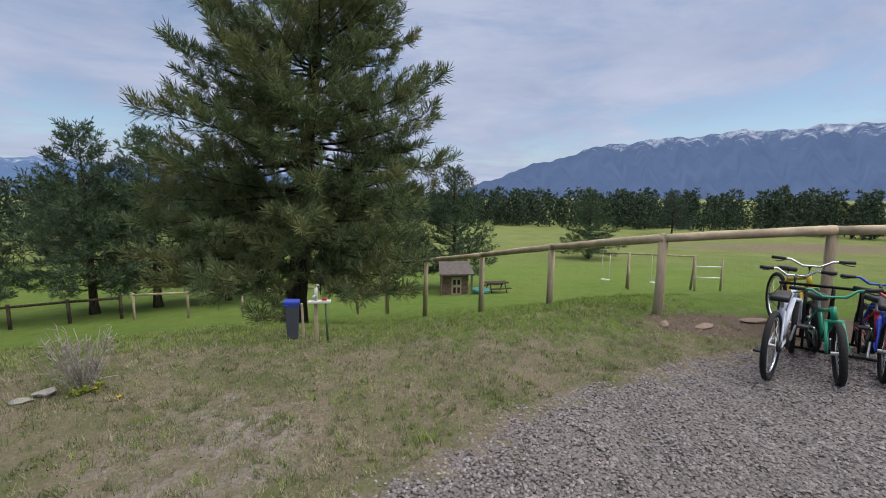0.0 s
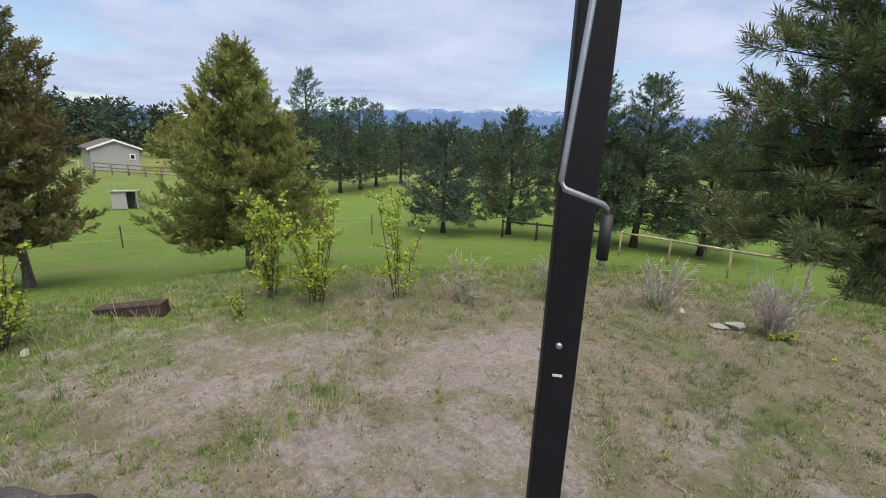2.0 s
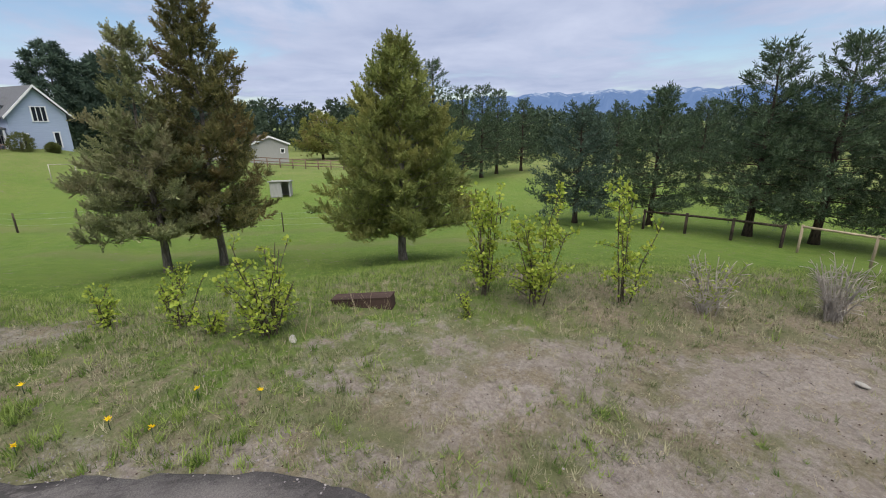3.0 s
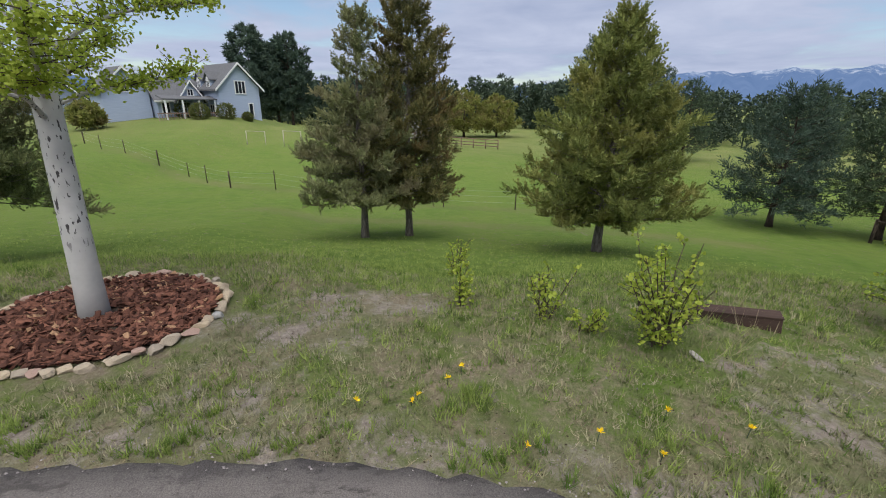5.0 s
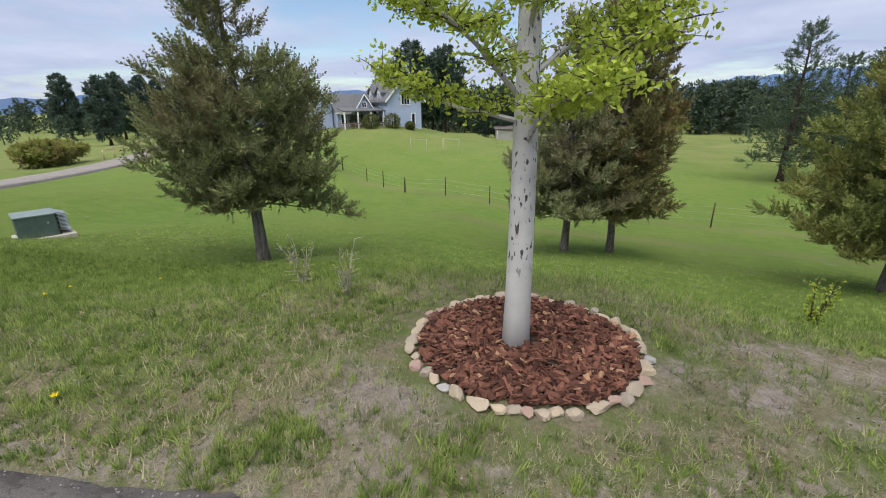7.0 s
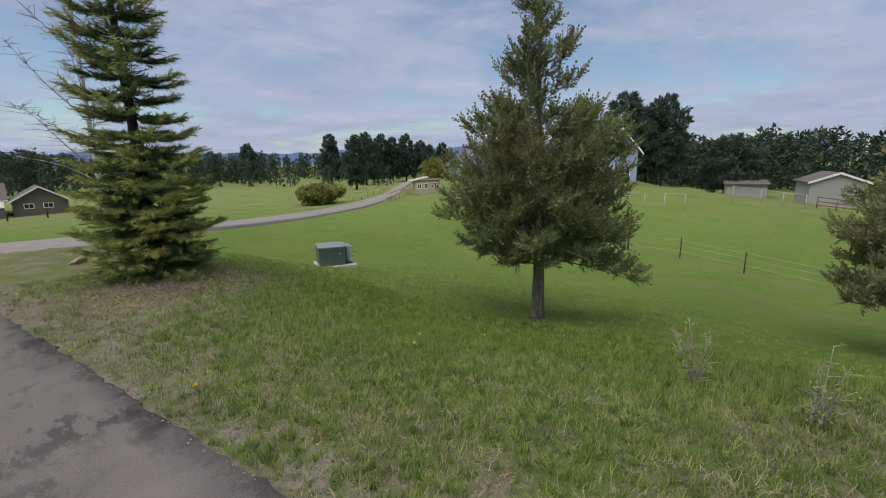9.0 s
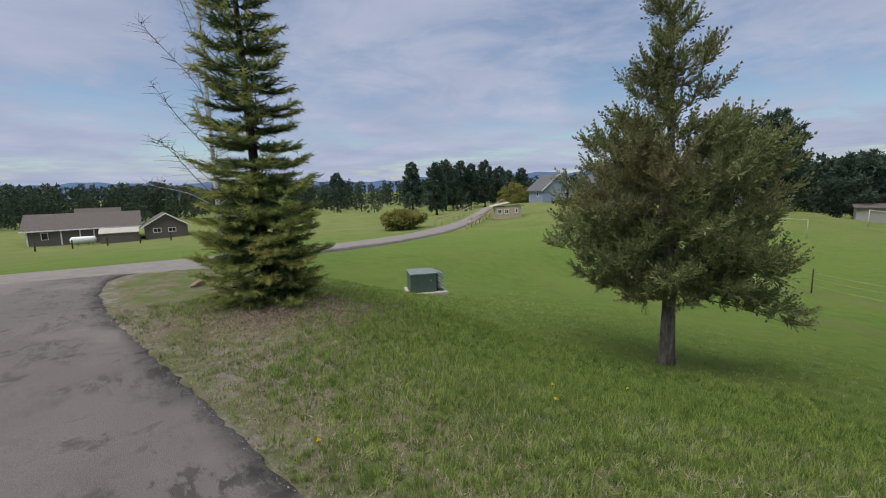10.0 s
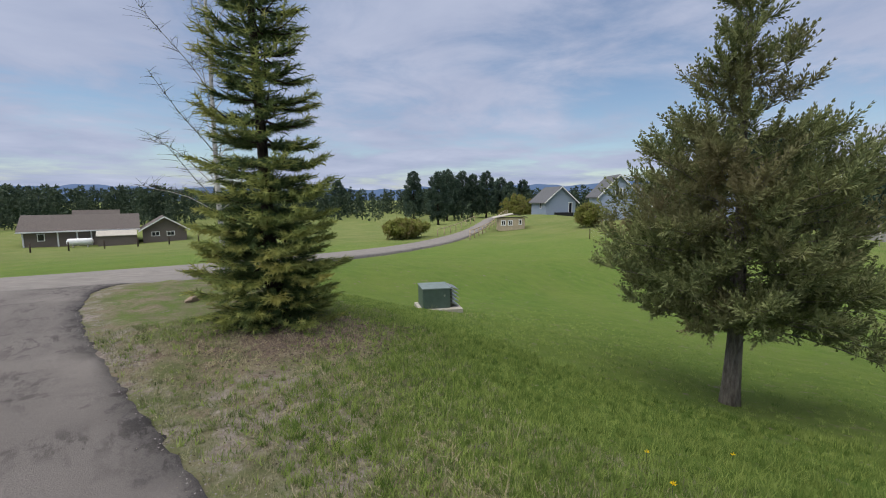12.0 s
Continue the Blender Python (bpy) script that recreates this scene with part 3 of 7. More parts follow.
def grow(rng, lines, per_m, side, tuft_up, start=0.35, jitter=0.12, clump=1):
    """Places and directions of tufts on twigs that leave the limbs."""
    P, D = [], []
    for ln in lines:
        L = np.linalg.norm(ln[-1] - ln[0])
        n = max(3, int(L * per_m / clump))
        u = start + (1 - start) * np.sqrt(rng.uniform(0, 1, n))
        x = u * (len(ln) - 1)
        i = np.minimum(x.astype(int), len(ln) - 2)
        w = (x - i)[:, None]
        p = ln[i] * (1 - w) + ln[i + 1] * w
        d = ln[-1] - ln[0]
        d = d / (np.linalg.norm(d) + 1e-9)
        off = rng.normal(size=(n, 3))
        off[:, 2] *= 0.6
        off -= (off @ d)[:, None] * d * 0.5
        off /= np.linalg.norm(off, axis=1, keepdims=True) + 1e-9
        reach = side * L * (0.25 + 0.9 * (1 - u)) * rng.uniform(0.1, 1, n)
        q = p + off * reach[:, None] + rng.normal(size=(n, 3)) * jitter * 0.4
        e = d * 0.7 + off * 0.7 + np.array([0, 0, tuft_up]) + rng.normal(size=(n, 3)) * 0.25
        q, e = np.repeat(q, clump, 0), np.repeat(e, clump, 0)
        P.append(q + (rng.normal(size=q.shape) * 0.09 if clump > 1 else 0))
        D.append(e + (rng.normal(size=e.shape) * 0.45 if clump > 1 else 0))
    return np.concatenate(P), np.concatenate(D)


def shoots_on(rng, lines, per_m, length, spread, rise, start):
    """Side shoots that leave the limbs to both sides and curve upwards, and one that ends each limb."""
    out, up = [], np.array([0, 0, 1.0])
    s = np.linspace(0, 1, 4)[:, None]
    for ln in lines:
        L = np.linalg.norm(ln[-1] - ln[0])
        d = (ln[-1] - ln[0]) / (L + 1e-9)
        side = np.cross(d, up)
        side /= np.linalg.norm(side) + 1e-9
        n = max(2, int(L * (1 - start) * per_m + rng.uniform()))
        for j, u in enumerate(start + (1 - start) * (np.arange(n) + rng.uniform(0, 1, n)) / n):
            x = u * (len(ln) - 1)
            i = min(int(x), len(ln) - 2)
            a, tilt = spread * rng.uniform(0.55, 1.3), rng.normal() * 0.5
            v = d * math.cos(a) + (side * (1 if j % 2 else -1) * math.cos(tilt) + up * math.sin(tilt)) * math.sin(a) + up * rise
            l = length * rng.uniform(0.55, 1.3) * (1.15 - 0.55 * u) * min(1.0, 0.35 + L / 1.2)
            out.append(ln[i] + (ln[i + 1] - ln[i]) * (x - i) + v / np.linalg.norm(v) * l * s + up * 0.2 * l * s ** 2)
        v = ln[-1] - ln[-2]
        v = v / (np.linalg.norm(v) + 1e-9) + up * rise
        out.append(ln[-1] + v / np.linalg.norm(v) * length * 0.55 * s)
    return out


def dress(rng, shoots, per, first, flare, up):
    """Places and directions of the sprays that clothe a set of shoots, closest at their ends."""
    ln = np.array(shoots)
    n = len(ln)
    w = first + (1 - first) * np.tile((np.arange(per) + 0.5) / per, (n, 1)) + rng.uniform(-0.5, 0.5, (n, per)) / per * (1 - first)
    x = np.clip(w, 0, 1) * 3
    i = np.minimum(x.astype(int), 2)
    r = np.arange(n)[:, None]
    p = ln[r, i] + (ln[r, i + 1] - ln[r, i]) * (x - i)[..., None]
    d = ln[:, -1] - ln[:, 0]
    d = d / (np.linalg.norm(d, axis=1, keepdims=True) + 1e-9)
    e = d[:, None] + rng.normal(size=p.shape) * flare * (1.15 - w)[..., None] + np.array([0, 0, up])
    return p.reshape(-1, 3), e.reshape(-1, 3)


def tree(name, at, H, label, category, leaf, bark, seed, z0, prof, count, up, per_m, side, template, size, trunk_r, droop=0.0, tuft_up=0.3, lean=(0, 0), start=0.35,
         limb_r=0.012, group="", trunk_top=1.0, rag=(0.78, 1.12), clump=1, shoot=None, extra=(), thin=None, skew=(0, 0)):
    rng = np.random.default_rng(seed)
    t = thing(name, at, label, category, group)
    zs = np.linspace(-0.25, H * trunk_top, 12)
    px = lean[0] * zs / H + 0.03 * np.sin(zs * 1.7 + seed) * (zs > 0)
    py = lean[1] * zs / H + 0.03 * np.sin(zs * 1.3 + seed * 2) * (zs > 0)
    rr = trunk_r * np.clip(1 - zs / H, 0.03, 1) ** 0.85 * (1 + 0.45 * np.exp(-np.maximum(zs, 0) / 0.18))
    part_np("trunk", *tube(np.column_stack([px, py, zs]), rr, 12), bark, t, smooth=True)
    lines = limbs(rng, H, z0, prof, count, up, droop, lean, rag=rag, thin=thin, skew=skew)
    for z, az, L, slope in extra:
        q = np.linspace(0, 1, 5)
        lines.append(np.column_stack([math.cos(radians(az)) * L * q, math.sin(radians(az)) * L * q, z + slope * L * q - 0.12 * L * q * q]))
    wood = [tube(l, np.linspace(limb_r * (0.6 + np.linalg.norm(l[-1] - l[0]) * 0.45), limb_r * 0.25, len(l)), 4, False) for l in lines]
    if shoot:
        per, first, flare, *how = shoot
        small = shoots_on(rng, lines, *how, start)
        wood += [tube(l, np.linspace(limb_r * 0.4, limb_r * 0.15, 4), 3, False) for l in small]
        P, D = dress(rng, small, per, first, flare, tuft_up)
        k2 = rng.permutation(len(P))
        P, D = P[k2], D[k2]
    else:
        P, D = grow(rng, lines, per_m, side, tuft_up, start, clump=clump)
        P = np.concatenate([P, np.array([l[-1] for l in lines])])
        D = np.concatenate([D, np.array([l[-1] - l[-2] for l in lines]) * 4 + np.array([0, 0, tuft_up])])
    part_np("branchwork", *join_np(wood), bark, t)["kind"] = "stuff"
    half = len(P) // 2
    R = frames_to(D, rng)
    S = rng.uniform(0.7, 1.25, len(P)) * size
    v1 = stamp(*template[0], P[:half], R[:half], S[:half])
    v2 = stamp(*template[1], P[half:], R[half:], S[half:])
    tagged(part_np("crown", *join_np([v1, v2]), leaf, t), kind="stuff")
    return t


def bump_prof(knots, r):
    def g(u):
        return r * float(np.interp(u, [a for a, _ in knots], [b for _, b in knots]))
    return g


trng = np.random.default_rng(7)
T_LONG = (brush(17, 0.15, 0.17, 0.0074, trng), brush(16, 0.12, 0.155, 0.0078, trng))
T_PINE = (tuft(13, 0.28, 0.012, 1.4, trng), tuft(12, 0.25, 0.013, 1.7, trng))
T_SPRAY = (plume(4, 0.19, 0.105, 0.0105, trng), plume(4, 0.16, 0.095, 0.011, trng))
T_FINE = (plume(5, 0.19, 0.085, 0.0066, trng), plume(5, 0.16, 0.080, 0.007, trng))
T_BRUSH = (brush(10, 0.20, 0.20, 0.016, trng), brush(9, 0.16, 0.18, 0.017, trng))
T_FAR = (tuft(5, 0.9, 0.13, 1.5, trng), tuft(5, 0.8, 0.14, 1.8, trng))

# the big ponderosa at the edge of the yard
bp = (-3.10, 8.75)
tree("pine_tree", (*bp, lay(*bp)), 8.8, "large spreading ponderosa pine with long green needles and a dark trunk", "tree", M["needle_big"], M["bark"], 11, 0.85,
     bump_prof([(0, 0.84), (0.1, 1.0), (0.32, 0.95), (0.45, 0.90), (0.58, 0.78), (0.8, 0.54), (1, 0.12)], 2.72), 160, lambda u: -0.24 + 0.74 * u, 92, 0.35, T_LONG, 1.0, 0.235,
     droop=0.10, tuft_up=0.55, start=0.24, limb_r=0.020, lean=(0.95, 0.0), rag=(0.72, 1.05), shoot=(11, 0.05, 0.95, 5.6, 0.60, 0.8, 0.30))


def dark_pine(at, H, R, seed, leaf="needle_pine", label="", z0f=0.12, dens=26, twist=0.0):
    return tree("pine_tree", (*at, lay(*at)), H, label or "bushy green pine with a bare lower trunk in the lower meadow", "tree", M[leaf], M["bark"], seed, H * z0f,
                bump_prof([(0, 0.8), (0.12, 1.0), (0.4, 0.86), (0.7, 0.55), (1, 0.1)], R * 0.82), int(52 + H * 5), lambda u: -0.05 + 0.6 * u, dens, 0.36, T_BRUSH, 1.0, 0.03 * H ** 0.85,
                tuft_up=0.45, start=0.22, limb_r=0.018, group="meadow pines", rag=(0.65, 1.15), shoot=(8, 0.0, 1.0, 3.6 if H < 7.9 else 2.4, 0.75, 0.8, 0.22))


dark_pine((-20.3, 12.75), 5.6, 2.7, 21, "needle_blue", "dark green pine with layered branches by the wire fence")
dark_pine((-18.4, 15.8), 6.3, 2.2, 22)
dark_pine((-15.0, 18.05), 7.7, 2.8, 23)
dark_pine((-13.0, 19.2), 7.8, 3.0, 24)
dark_pine((-10.5, 20.6), 6.0, 3.1, 25)
dark_pine((-41.5, 12.6), 10.9, 3.5, 26)
dark_pine((-45.1, 19.4), 9.2, 3.4, 27)
dark_pine((-43.0, 16.2), 8.8, 3.6, 28)
dark_pine((-47.5, 22.5), 9.0, 3.5, 29)
dark_pine((-49.5, 27.0), 8.2, 3.6, 30)
dark_pine((-40.0, 33.0), 7.5, 3.4, 31)
dark_pine((-33.0, 37.0), 7.5, 3.3, 32)
dark_pine((16.3, 47.5), 7.4, 4.0, 33, "needle_pine", "round bushy pine alone in the lower field", z0f=0.05)
dark_pine((0.7, 25.8), 7.0, 2.9, 34, "needle_pine", "pine shading the small wooden playhouse", z0f=0.12)
dark_pine((-2.8, 25.5), 6.8, 2.4, 35)
dark_pine((45.0, 84.0), 8.5, 5.0, 36, "needle_blue")
dark_pine((83.0, 105.0), 9.5, 4.2, 37, "needle_blue")


def juniper(at, H, R, z0, seed, leaf, label, knots, count=130, upa=0.75, lean=(0, 0), tr=0.10, size=1.0, per=8, rag=(0.62, 1.18), spray=None, **kw):
    return tree("juniper_tree", (*at, lay(*at)), H, label, "tree", M[leaf], M["bark_grey"], seed, z0, bump_prof(knots, R), count, lambda u: upa * (0.35 + 0.65 * u) - 0.1, 50, 0.34,
                spray or T_SPRAY, size, tr, tuft_up=0.5, start=0.25, lean=lean, limb_r=0.011, group="junipers", trunk_top=0.98, rag=rag, shoot=(per, 0.0, 1.05, 8.5, 0.33, 0.85, 0.30), **kw)


CONE = [(0, 0.75), (0.1, 1.0), (0.32, 0.95), (0.58, 0.70), (0.82, 0.36), (1, 0.07)]
juniper((-14.85, -4.3), 5.6, 1.5, 0.95, 41, "juniper_grey", "grey-green juniper with a thin open top beside a taller dark one", [(0, 0.7), (0.1, 1.0), (0.35, 0.9), (0.58, 0.6), (0.72, 0.36), (0.85, 0.3), (1, 0.08)], 130,
        size=1.05, per=7, thin=lambda u: 0.55 if u > 0.66 else 0.0)
juniper((-15.45, -3.05), 7.1, 1.5, 0.95, 42, "juniper_rust", "tall dark juniper with rusty foliage and two trunks", CONE, 150, size=0.98, per=8)
juniper((-12.40, 1.38), 4.95, 1.75, 0.75, 43, "juniper_green", "cone-shaped yellow-green juniper on the mown slope", CONE, 150, size=0.98, per=8)
juniper((-9.70, -9.70), 5.35, 1.47, 1.0, 44, "juniper_olive", "olive juniper with a broad skirt and a thin open top",
        [(0, 0.5), (0.06, 0.8), (0.14, 0.95), (0.25, 1.0), (0.40, 1.0), (0.48, 0.85), (0.54, 0.5), (0.60, 0.36), (0.75, 0.40), (0.88, 0.28), (1, 0.06)], 185, lean=(0.1, -0.05), tr=0.10, size=1.0, per=9, spray=T_FINE,
        thin=lambda u: 0.68 if u > 0.55 else 0.0, skew=(225, 0.20), rag=(0.70, 1.06), extra=((1.05, 132, 1.6, -0.16), (1.1, 146, 1.4, -0.08), (1.15, 118, 1.4, -0.1), (1.2, 160, 1.3, 0.0)))


def spruce_tree(at):
    """A spruce with level whorls, each branch a flat frond of short bristled twigs."""
    rng = np.random.default_rng(51)
    H = 6.0
    t = thing("spruce_tree", (*at, lay(*at)), "young spruce with yellow-green tips standing by the driveway bend", "tree")
    zs = np.linspace(-0.2, H, 10)
    part_np("trunk", *tube(np.column_stack([0.14 * zs / H, -0.12 * zs / H, zs]), 0.085 * np.clip(1 - zs / H, 0.04, 1), 10), M["bark"], t, smooth=True)
    tw_v, tw_f = [(0, 0, 0)], []
    for i in range(16):
        a, z = i * 2.4, 0.15 * (i + 1) / 16
        for_d = np.array([math.cos(a) * 0.045, math.sin(a) * 0.045, 0.035])
        b = np.array([0, 0, z - 0.012])
        j = len(tw_v)
        s = np.array([-math.sin(a), math.cos(a), 0]) * 0.005
        tw_v += [tuple(b + s), tuple(b + for_d), tuple(b - s)]
        tw_f += [(j, j + 1, j + 2), (0, j, j + 2)]
    tw = (np.array(tw_v), np.array(tw_f))
    P, D, lines = [], [], []
    z = 0.15
    while z < H - 0.1:
        u = z / H
        R = float(np.interp(u, [0, 0.1, 0.3, 0.45, 0.6, 0.8, 1], [0.66, 0.76, 0.66, 0.58, 0.46, 0.25, 0.04]))
        n = 9 if u < 0.3 else 7
        off = rng.uniform(0, 6.28)
        for i in range(n):
            az = off + i * 6.283 / n + rng.uniform(-0.22, 0.22)
            L = R * rng.uniform(0.66, 1.16)
            zz = z + rng.uniform(-0.06, 0.06)
            s = np.linspace(0, 1, 6)
            rise = (0.10 + 0.35 * u) * L
            ln = np.column_stack([np.cos(az) * L * s, np.sin(az) * L * s, zz - 0.30 * L * np.sin(s * 2.2) * (1 - u) + rise * s ** 2])
            lines.append(ln)
            dirv = np.array([math.cos(az), math.sin(az), 0.12])
            sidev = np.array([-math.sin(az), math.cos(az), 0])
            m = max(5, int(L / 0.055))
            for q in range(m):
                w = 0.18 + 0.82 * (q + 0.5) / m
                x = w * 5
                k0 = min(int(x), 4)
                p = ln[k0] * (1 - x + k0) + ln[k0 + 1] * (x - k0)
                P.append(p)
                D.append(dirv)
                wid = 0.34 * L * (1.05 - w)
                for sg in (-1, 1):
                    d = dirv * 0.75 + sidev * sg * 0.75 + np.array([0, 0, rng.uniform(-0.08, 0.2)])
                    for h in range(1 + int(wid / 0.11)):
                        P.append(p + d / np.linalg.norm(d) * 0.12 * h + rng.normal(size=3) * 0.012)
                        D.append(d + rng.normal(size=3) * 0.12)
        z += 0.17 if u < 0.3 else 0.235
    part_np("branchwork", *join_np([tube(l, np.linspace(0.013, 0.004, 6), 4, False) for l in lines]), M["bark"], t)["kind"] = "stuff"
    P, D = np.array(P), np.array(D)
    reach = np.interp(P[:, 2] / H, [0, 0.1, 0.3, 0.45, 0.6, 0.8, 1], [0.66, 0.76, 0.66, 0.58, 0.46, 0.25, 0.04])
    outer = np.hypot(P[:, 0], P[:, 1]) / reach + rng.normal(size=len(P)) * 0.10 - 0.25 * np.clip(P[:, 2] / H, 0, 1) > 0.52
    lean = np.outer(np.clip(P[:, 2], 0, H) / H, (0.14, -0.12, 0))
    S = rng.uniform(0.85, 1.3, len(P))
    R = frames_to(D, rng)
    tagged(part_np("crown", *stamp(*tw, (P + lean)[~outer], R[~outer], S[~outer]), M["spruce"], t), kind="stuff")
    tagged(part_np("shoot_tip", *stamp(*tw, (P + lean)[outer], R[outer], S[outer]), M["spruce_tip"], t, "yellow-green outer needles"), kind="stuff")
    return t


spruce_tree((-5.41, -13.23))


def far_wood(name, label, bands, seed, mat):
    """Distant woods as one mass of many uneven conifers."""
    rng = np.random.default_rng(seed)
    models = []
    for i in range(5):
        r2 = np.random.default_rng(seed * 10 + i)
        prof = bump_prof([(0, 0.75), (0.15, 1.0), (0.5, 0.7), (0.8, 0.38), (1, 0.05)], 0.23 + 0.05 * (i % 3))
        lines = limbs(r2, 1.0, 0.05, prof, 22, lambda u: 0.1 + 0.5 * u)
        P, D = grow(r2, lines, 14, 0.4, 0.3, 0.2, 0.02)
        P = np.concatenate([P, [l[-1] for l in lines]])
        D = np.concatenate([D, [l[-1] - l[0] for l in lines]])
        v, f = stamp(*T_FAR[i % 2], P, frames_to(D, r2), np.full(len(P), 0.13))
        models.append(join_np([(v, f), tube(np.array([(0, 0, -0.08), (0, 0, 0.5), (0, 0, 0.98)]), (0.022, 0.014, 0.003), 5)]))
    groups = [[] for _ in models]
    for az0, az1, d0, d1, n, h0, h1 in bands:
        for i in range(n):
            az, d = radians(rng.uniform(az0, az1)), rng.uniform(d0, d1)
            groups[rng.integers(5)].append((-3 - math.sin(az) * d, -3 + math.cos(az) * d, rng.uniform(h0, h1)))
    out = []
    for m, g in zip(models, groups):
        if not g:
            continue
        g = np.array(g)
        a = rng.uniform(0, 6.28, len(g))
        R = np.zeros((len(g), 3, 3))
        R[:, 0, 0] = R[:, 1, 1] = np.cos(a)
        R[:, 0, 1], R[:, 1, 0], R[:, 2, 2] = -np.sin(a), np.sin(a), 1
        out.append(stamp(*m, np.column_stack([g[:, :2], height(g[:, 0], g[:, 1])]), R, g[:, 2]))
    return tagged(new(name, fast_mesh(name, *join_np(out), mat)), label, "woods", kind="stuff")


far_wood("pine_woods", "distant belt of dark pines round the valley", [
    (-70, 6, 112, 160, 400, 4.5, 9.5), (6, 40, 75, 130, 90, 6, 9), (40, 66, 75, 120, 60, 6, 8.5), (66, 101, 100, 150, 125, 8.5, 11.5),
    (101, 113, 105, 150, 34, 9, 12), (113, 205, 165, 225, 330, 7.5, 10.5), (118, 150, 110, 165, 26, 4, 9), (150, 205, 130, 165, 80, 6, 9.5)], 61, M["far_leaf"])


def tall_pine(at, H, R, seed, z0f=0.22):
    return tree("pine_tree", (*at, lay(*at)), H, "tall dark pine standing near the far houses", "tree", M["needle_blue"], M["bark"], seed, H * z0f,
                bump_prof([(0, 0.6), (0.2, 1.0), (0.5, 0.95), (0.8, 0.75), (1, 0.25)], R), 60, lambda u: 0.05 + 0.7 * u, 9, 0.4, (tuft(10, 0.75, 0.06, 1.6, trng), tuft(9, 0.7, 0.065, 1.9, trng)), 1.1,
                0.25, tuft_up=0.3, start=0.3, limb_r=0.03, group="tall pines")


tall_pine((-80.5, -22.8), 14.5, 3.6, 71)
tall_pine((-79.0, -28.5), 15.0, 3.6, 72)
tall_pine((-82.0, -25.5), 13.5, 3.4, 73)
tall_pine((-86.0, -14.0), 9.0, 4.4, 74, 0.1)
for i, (az, d, H) in enumerate(((142.6, 128, 16), (139.4, 96, 13), (138.2, 120, 16), (136.2, 140, 17), (134.8, 142, 16), (133.0, 140, 17), (131.2, 150, 15), (152.3, 150, 14), (137.2, 135, 14), (130.0, 140, 13), (128.2, 150, 14))):
    tall_pine((-3.5 - math.sin(radians(az)) * d, -7.7 + math.cos(radians(az)) * d), H * 0.86, H * 0.18, 80 + i, 0.12)

# ---------------------------------------------------------------- more materials
k = Mat("stone_mat", 0.9, spec=0.2)
base = k.mix(k.obrand(), (0.34, 0.295, 0.240), (0.56, 0.455, 0.315))
base = k.mix(k.remap(k.math("FRACT", k.math("MULTIPLY", k.obrand(), 7.3)), 0.84, 0.88), base, (0.40, 0.27, 0.22))
base = k.mix(k.remap(k.math("FRACT", k.math("MULTIPLY", k.obrand(), 13.7)), 0.88, 0.90), base, (0.40, 0.40, 0.39))
base = k.mix(k.math("MULTIPLY", k.noise(18, 5), 0.5), base, (0.19, 0.16, 0.14))
M["rock"] = plainmat("grey_rock_mat", (0.42, 0.40, 0.36), 0.9, 0, 0.2, 0.35, 14, 0.6)
M["stone"] = k.color(base).bump(k.noise(40, 5), 0.5, 0.01).m
k = Mat("mulch_mat", 0.92, spec=0.15)
M["mulch_one"] = k.color(k.mix(k.math("MULTIPLY", k.noise(60, 3, stretch=(1, 0.2, 1)), 0.6), k.mix(k.obrand(), (0.040, 0.018, 0.013), (0.23, 0.100, 0.068)), (0.032, 0.015, 0.011))).m
k = Mat("mulch_rest_mat", 0.92, spec=0.15)
isl = k.island()
mc = k.mix(isl, (0.028, 0.013, 0.010), (0.225, 0.100, 0.068))
mc = k.mix(k.remap(isl, 0.93, 0.95), mc, (0.36, 0.22, 0.13))
M["mulch"] = k.color(k.mix(k.math("MULTIPLY", k.noise(60, 3), 0.5), mc, (0.05, 0.022, 0.016))).m
k = Mat("pebble_mat", 0.9, spec=0.2)
M["soil_clod"] = plainmat("soil_clod_mat", (0.155, 0.120, 0.095), 0.95, 0, 0.1, 0.6, 30)
M["clod"] = plainmat("clod_mat", (0.29, 0.25, 0.215), 0.95, 0, 0.1, 0.45, 30)
M["pebble"] = k.color(k.mix(k.island(), (0.12, 0.105, 0.106), (0.33, 0.295, 0.288))).m
M["pole"] = plainmat("black_pole_mat", (0.008, 0.008, 0.010), 0.6, 0.0, 0.22, 0.3, 14)
M["steel"] = plainmat("zinc_steel_mat", (0.45, 0.46, 0.47), 0.35, 0.9, 0.5, 0.2, 30)
M["black"] = plainmat("black_plastic_mat", (0.016, 0.016, 0.017), 0.55, 0, 0.4, 0.3, 20)
M["tyre"] = plainmat("rubber_mat", (0.02, 0.02, 0.02), 0.85, 0, 0.3, 0.3, 60, 0.4)
M["chrome"] = plainmat("chrome_mat", (0.62, 0.62, 0.63), 0.22, 1.0, 0.5, 0.1, 30)
M["white_label"] = plainmat("white_sticker_mat", (0.62, 0.62, 0.6), 0.6)
M["rail"] = plainmat("peeled_log_mat", (0.44, 0.355, 0.245), 0.85, 0, 0.2, 0.4, 4, 0.4, (1, 1, 1))
M["post"] = plainmat("round_post_mat", (0.36, 0.295, 0.205), 0.9, 0, 0.2, 0.45, 6, 0.5, (1, 1, 0.2))
M["old_wood"] = plainmat("weathered_board_mat", (0.20, 0.135, 0.105), 0.9, 0, 0.2, 0.45, 8, 0.5, (1, 0.15, 1))
M["dark_wood"] = plainmat("dark_stained_board_mat", (0.060, 0.038, 0.030), 0.85, 0, 0.2, 0.45, 8, 0.4, (0.2, 1, 1))
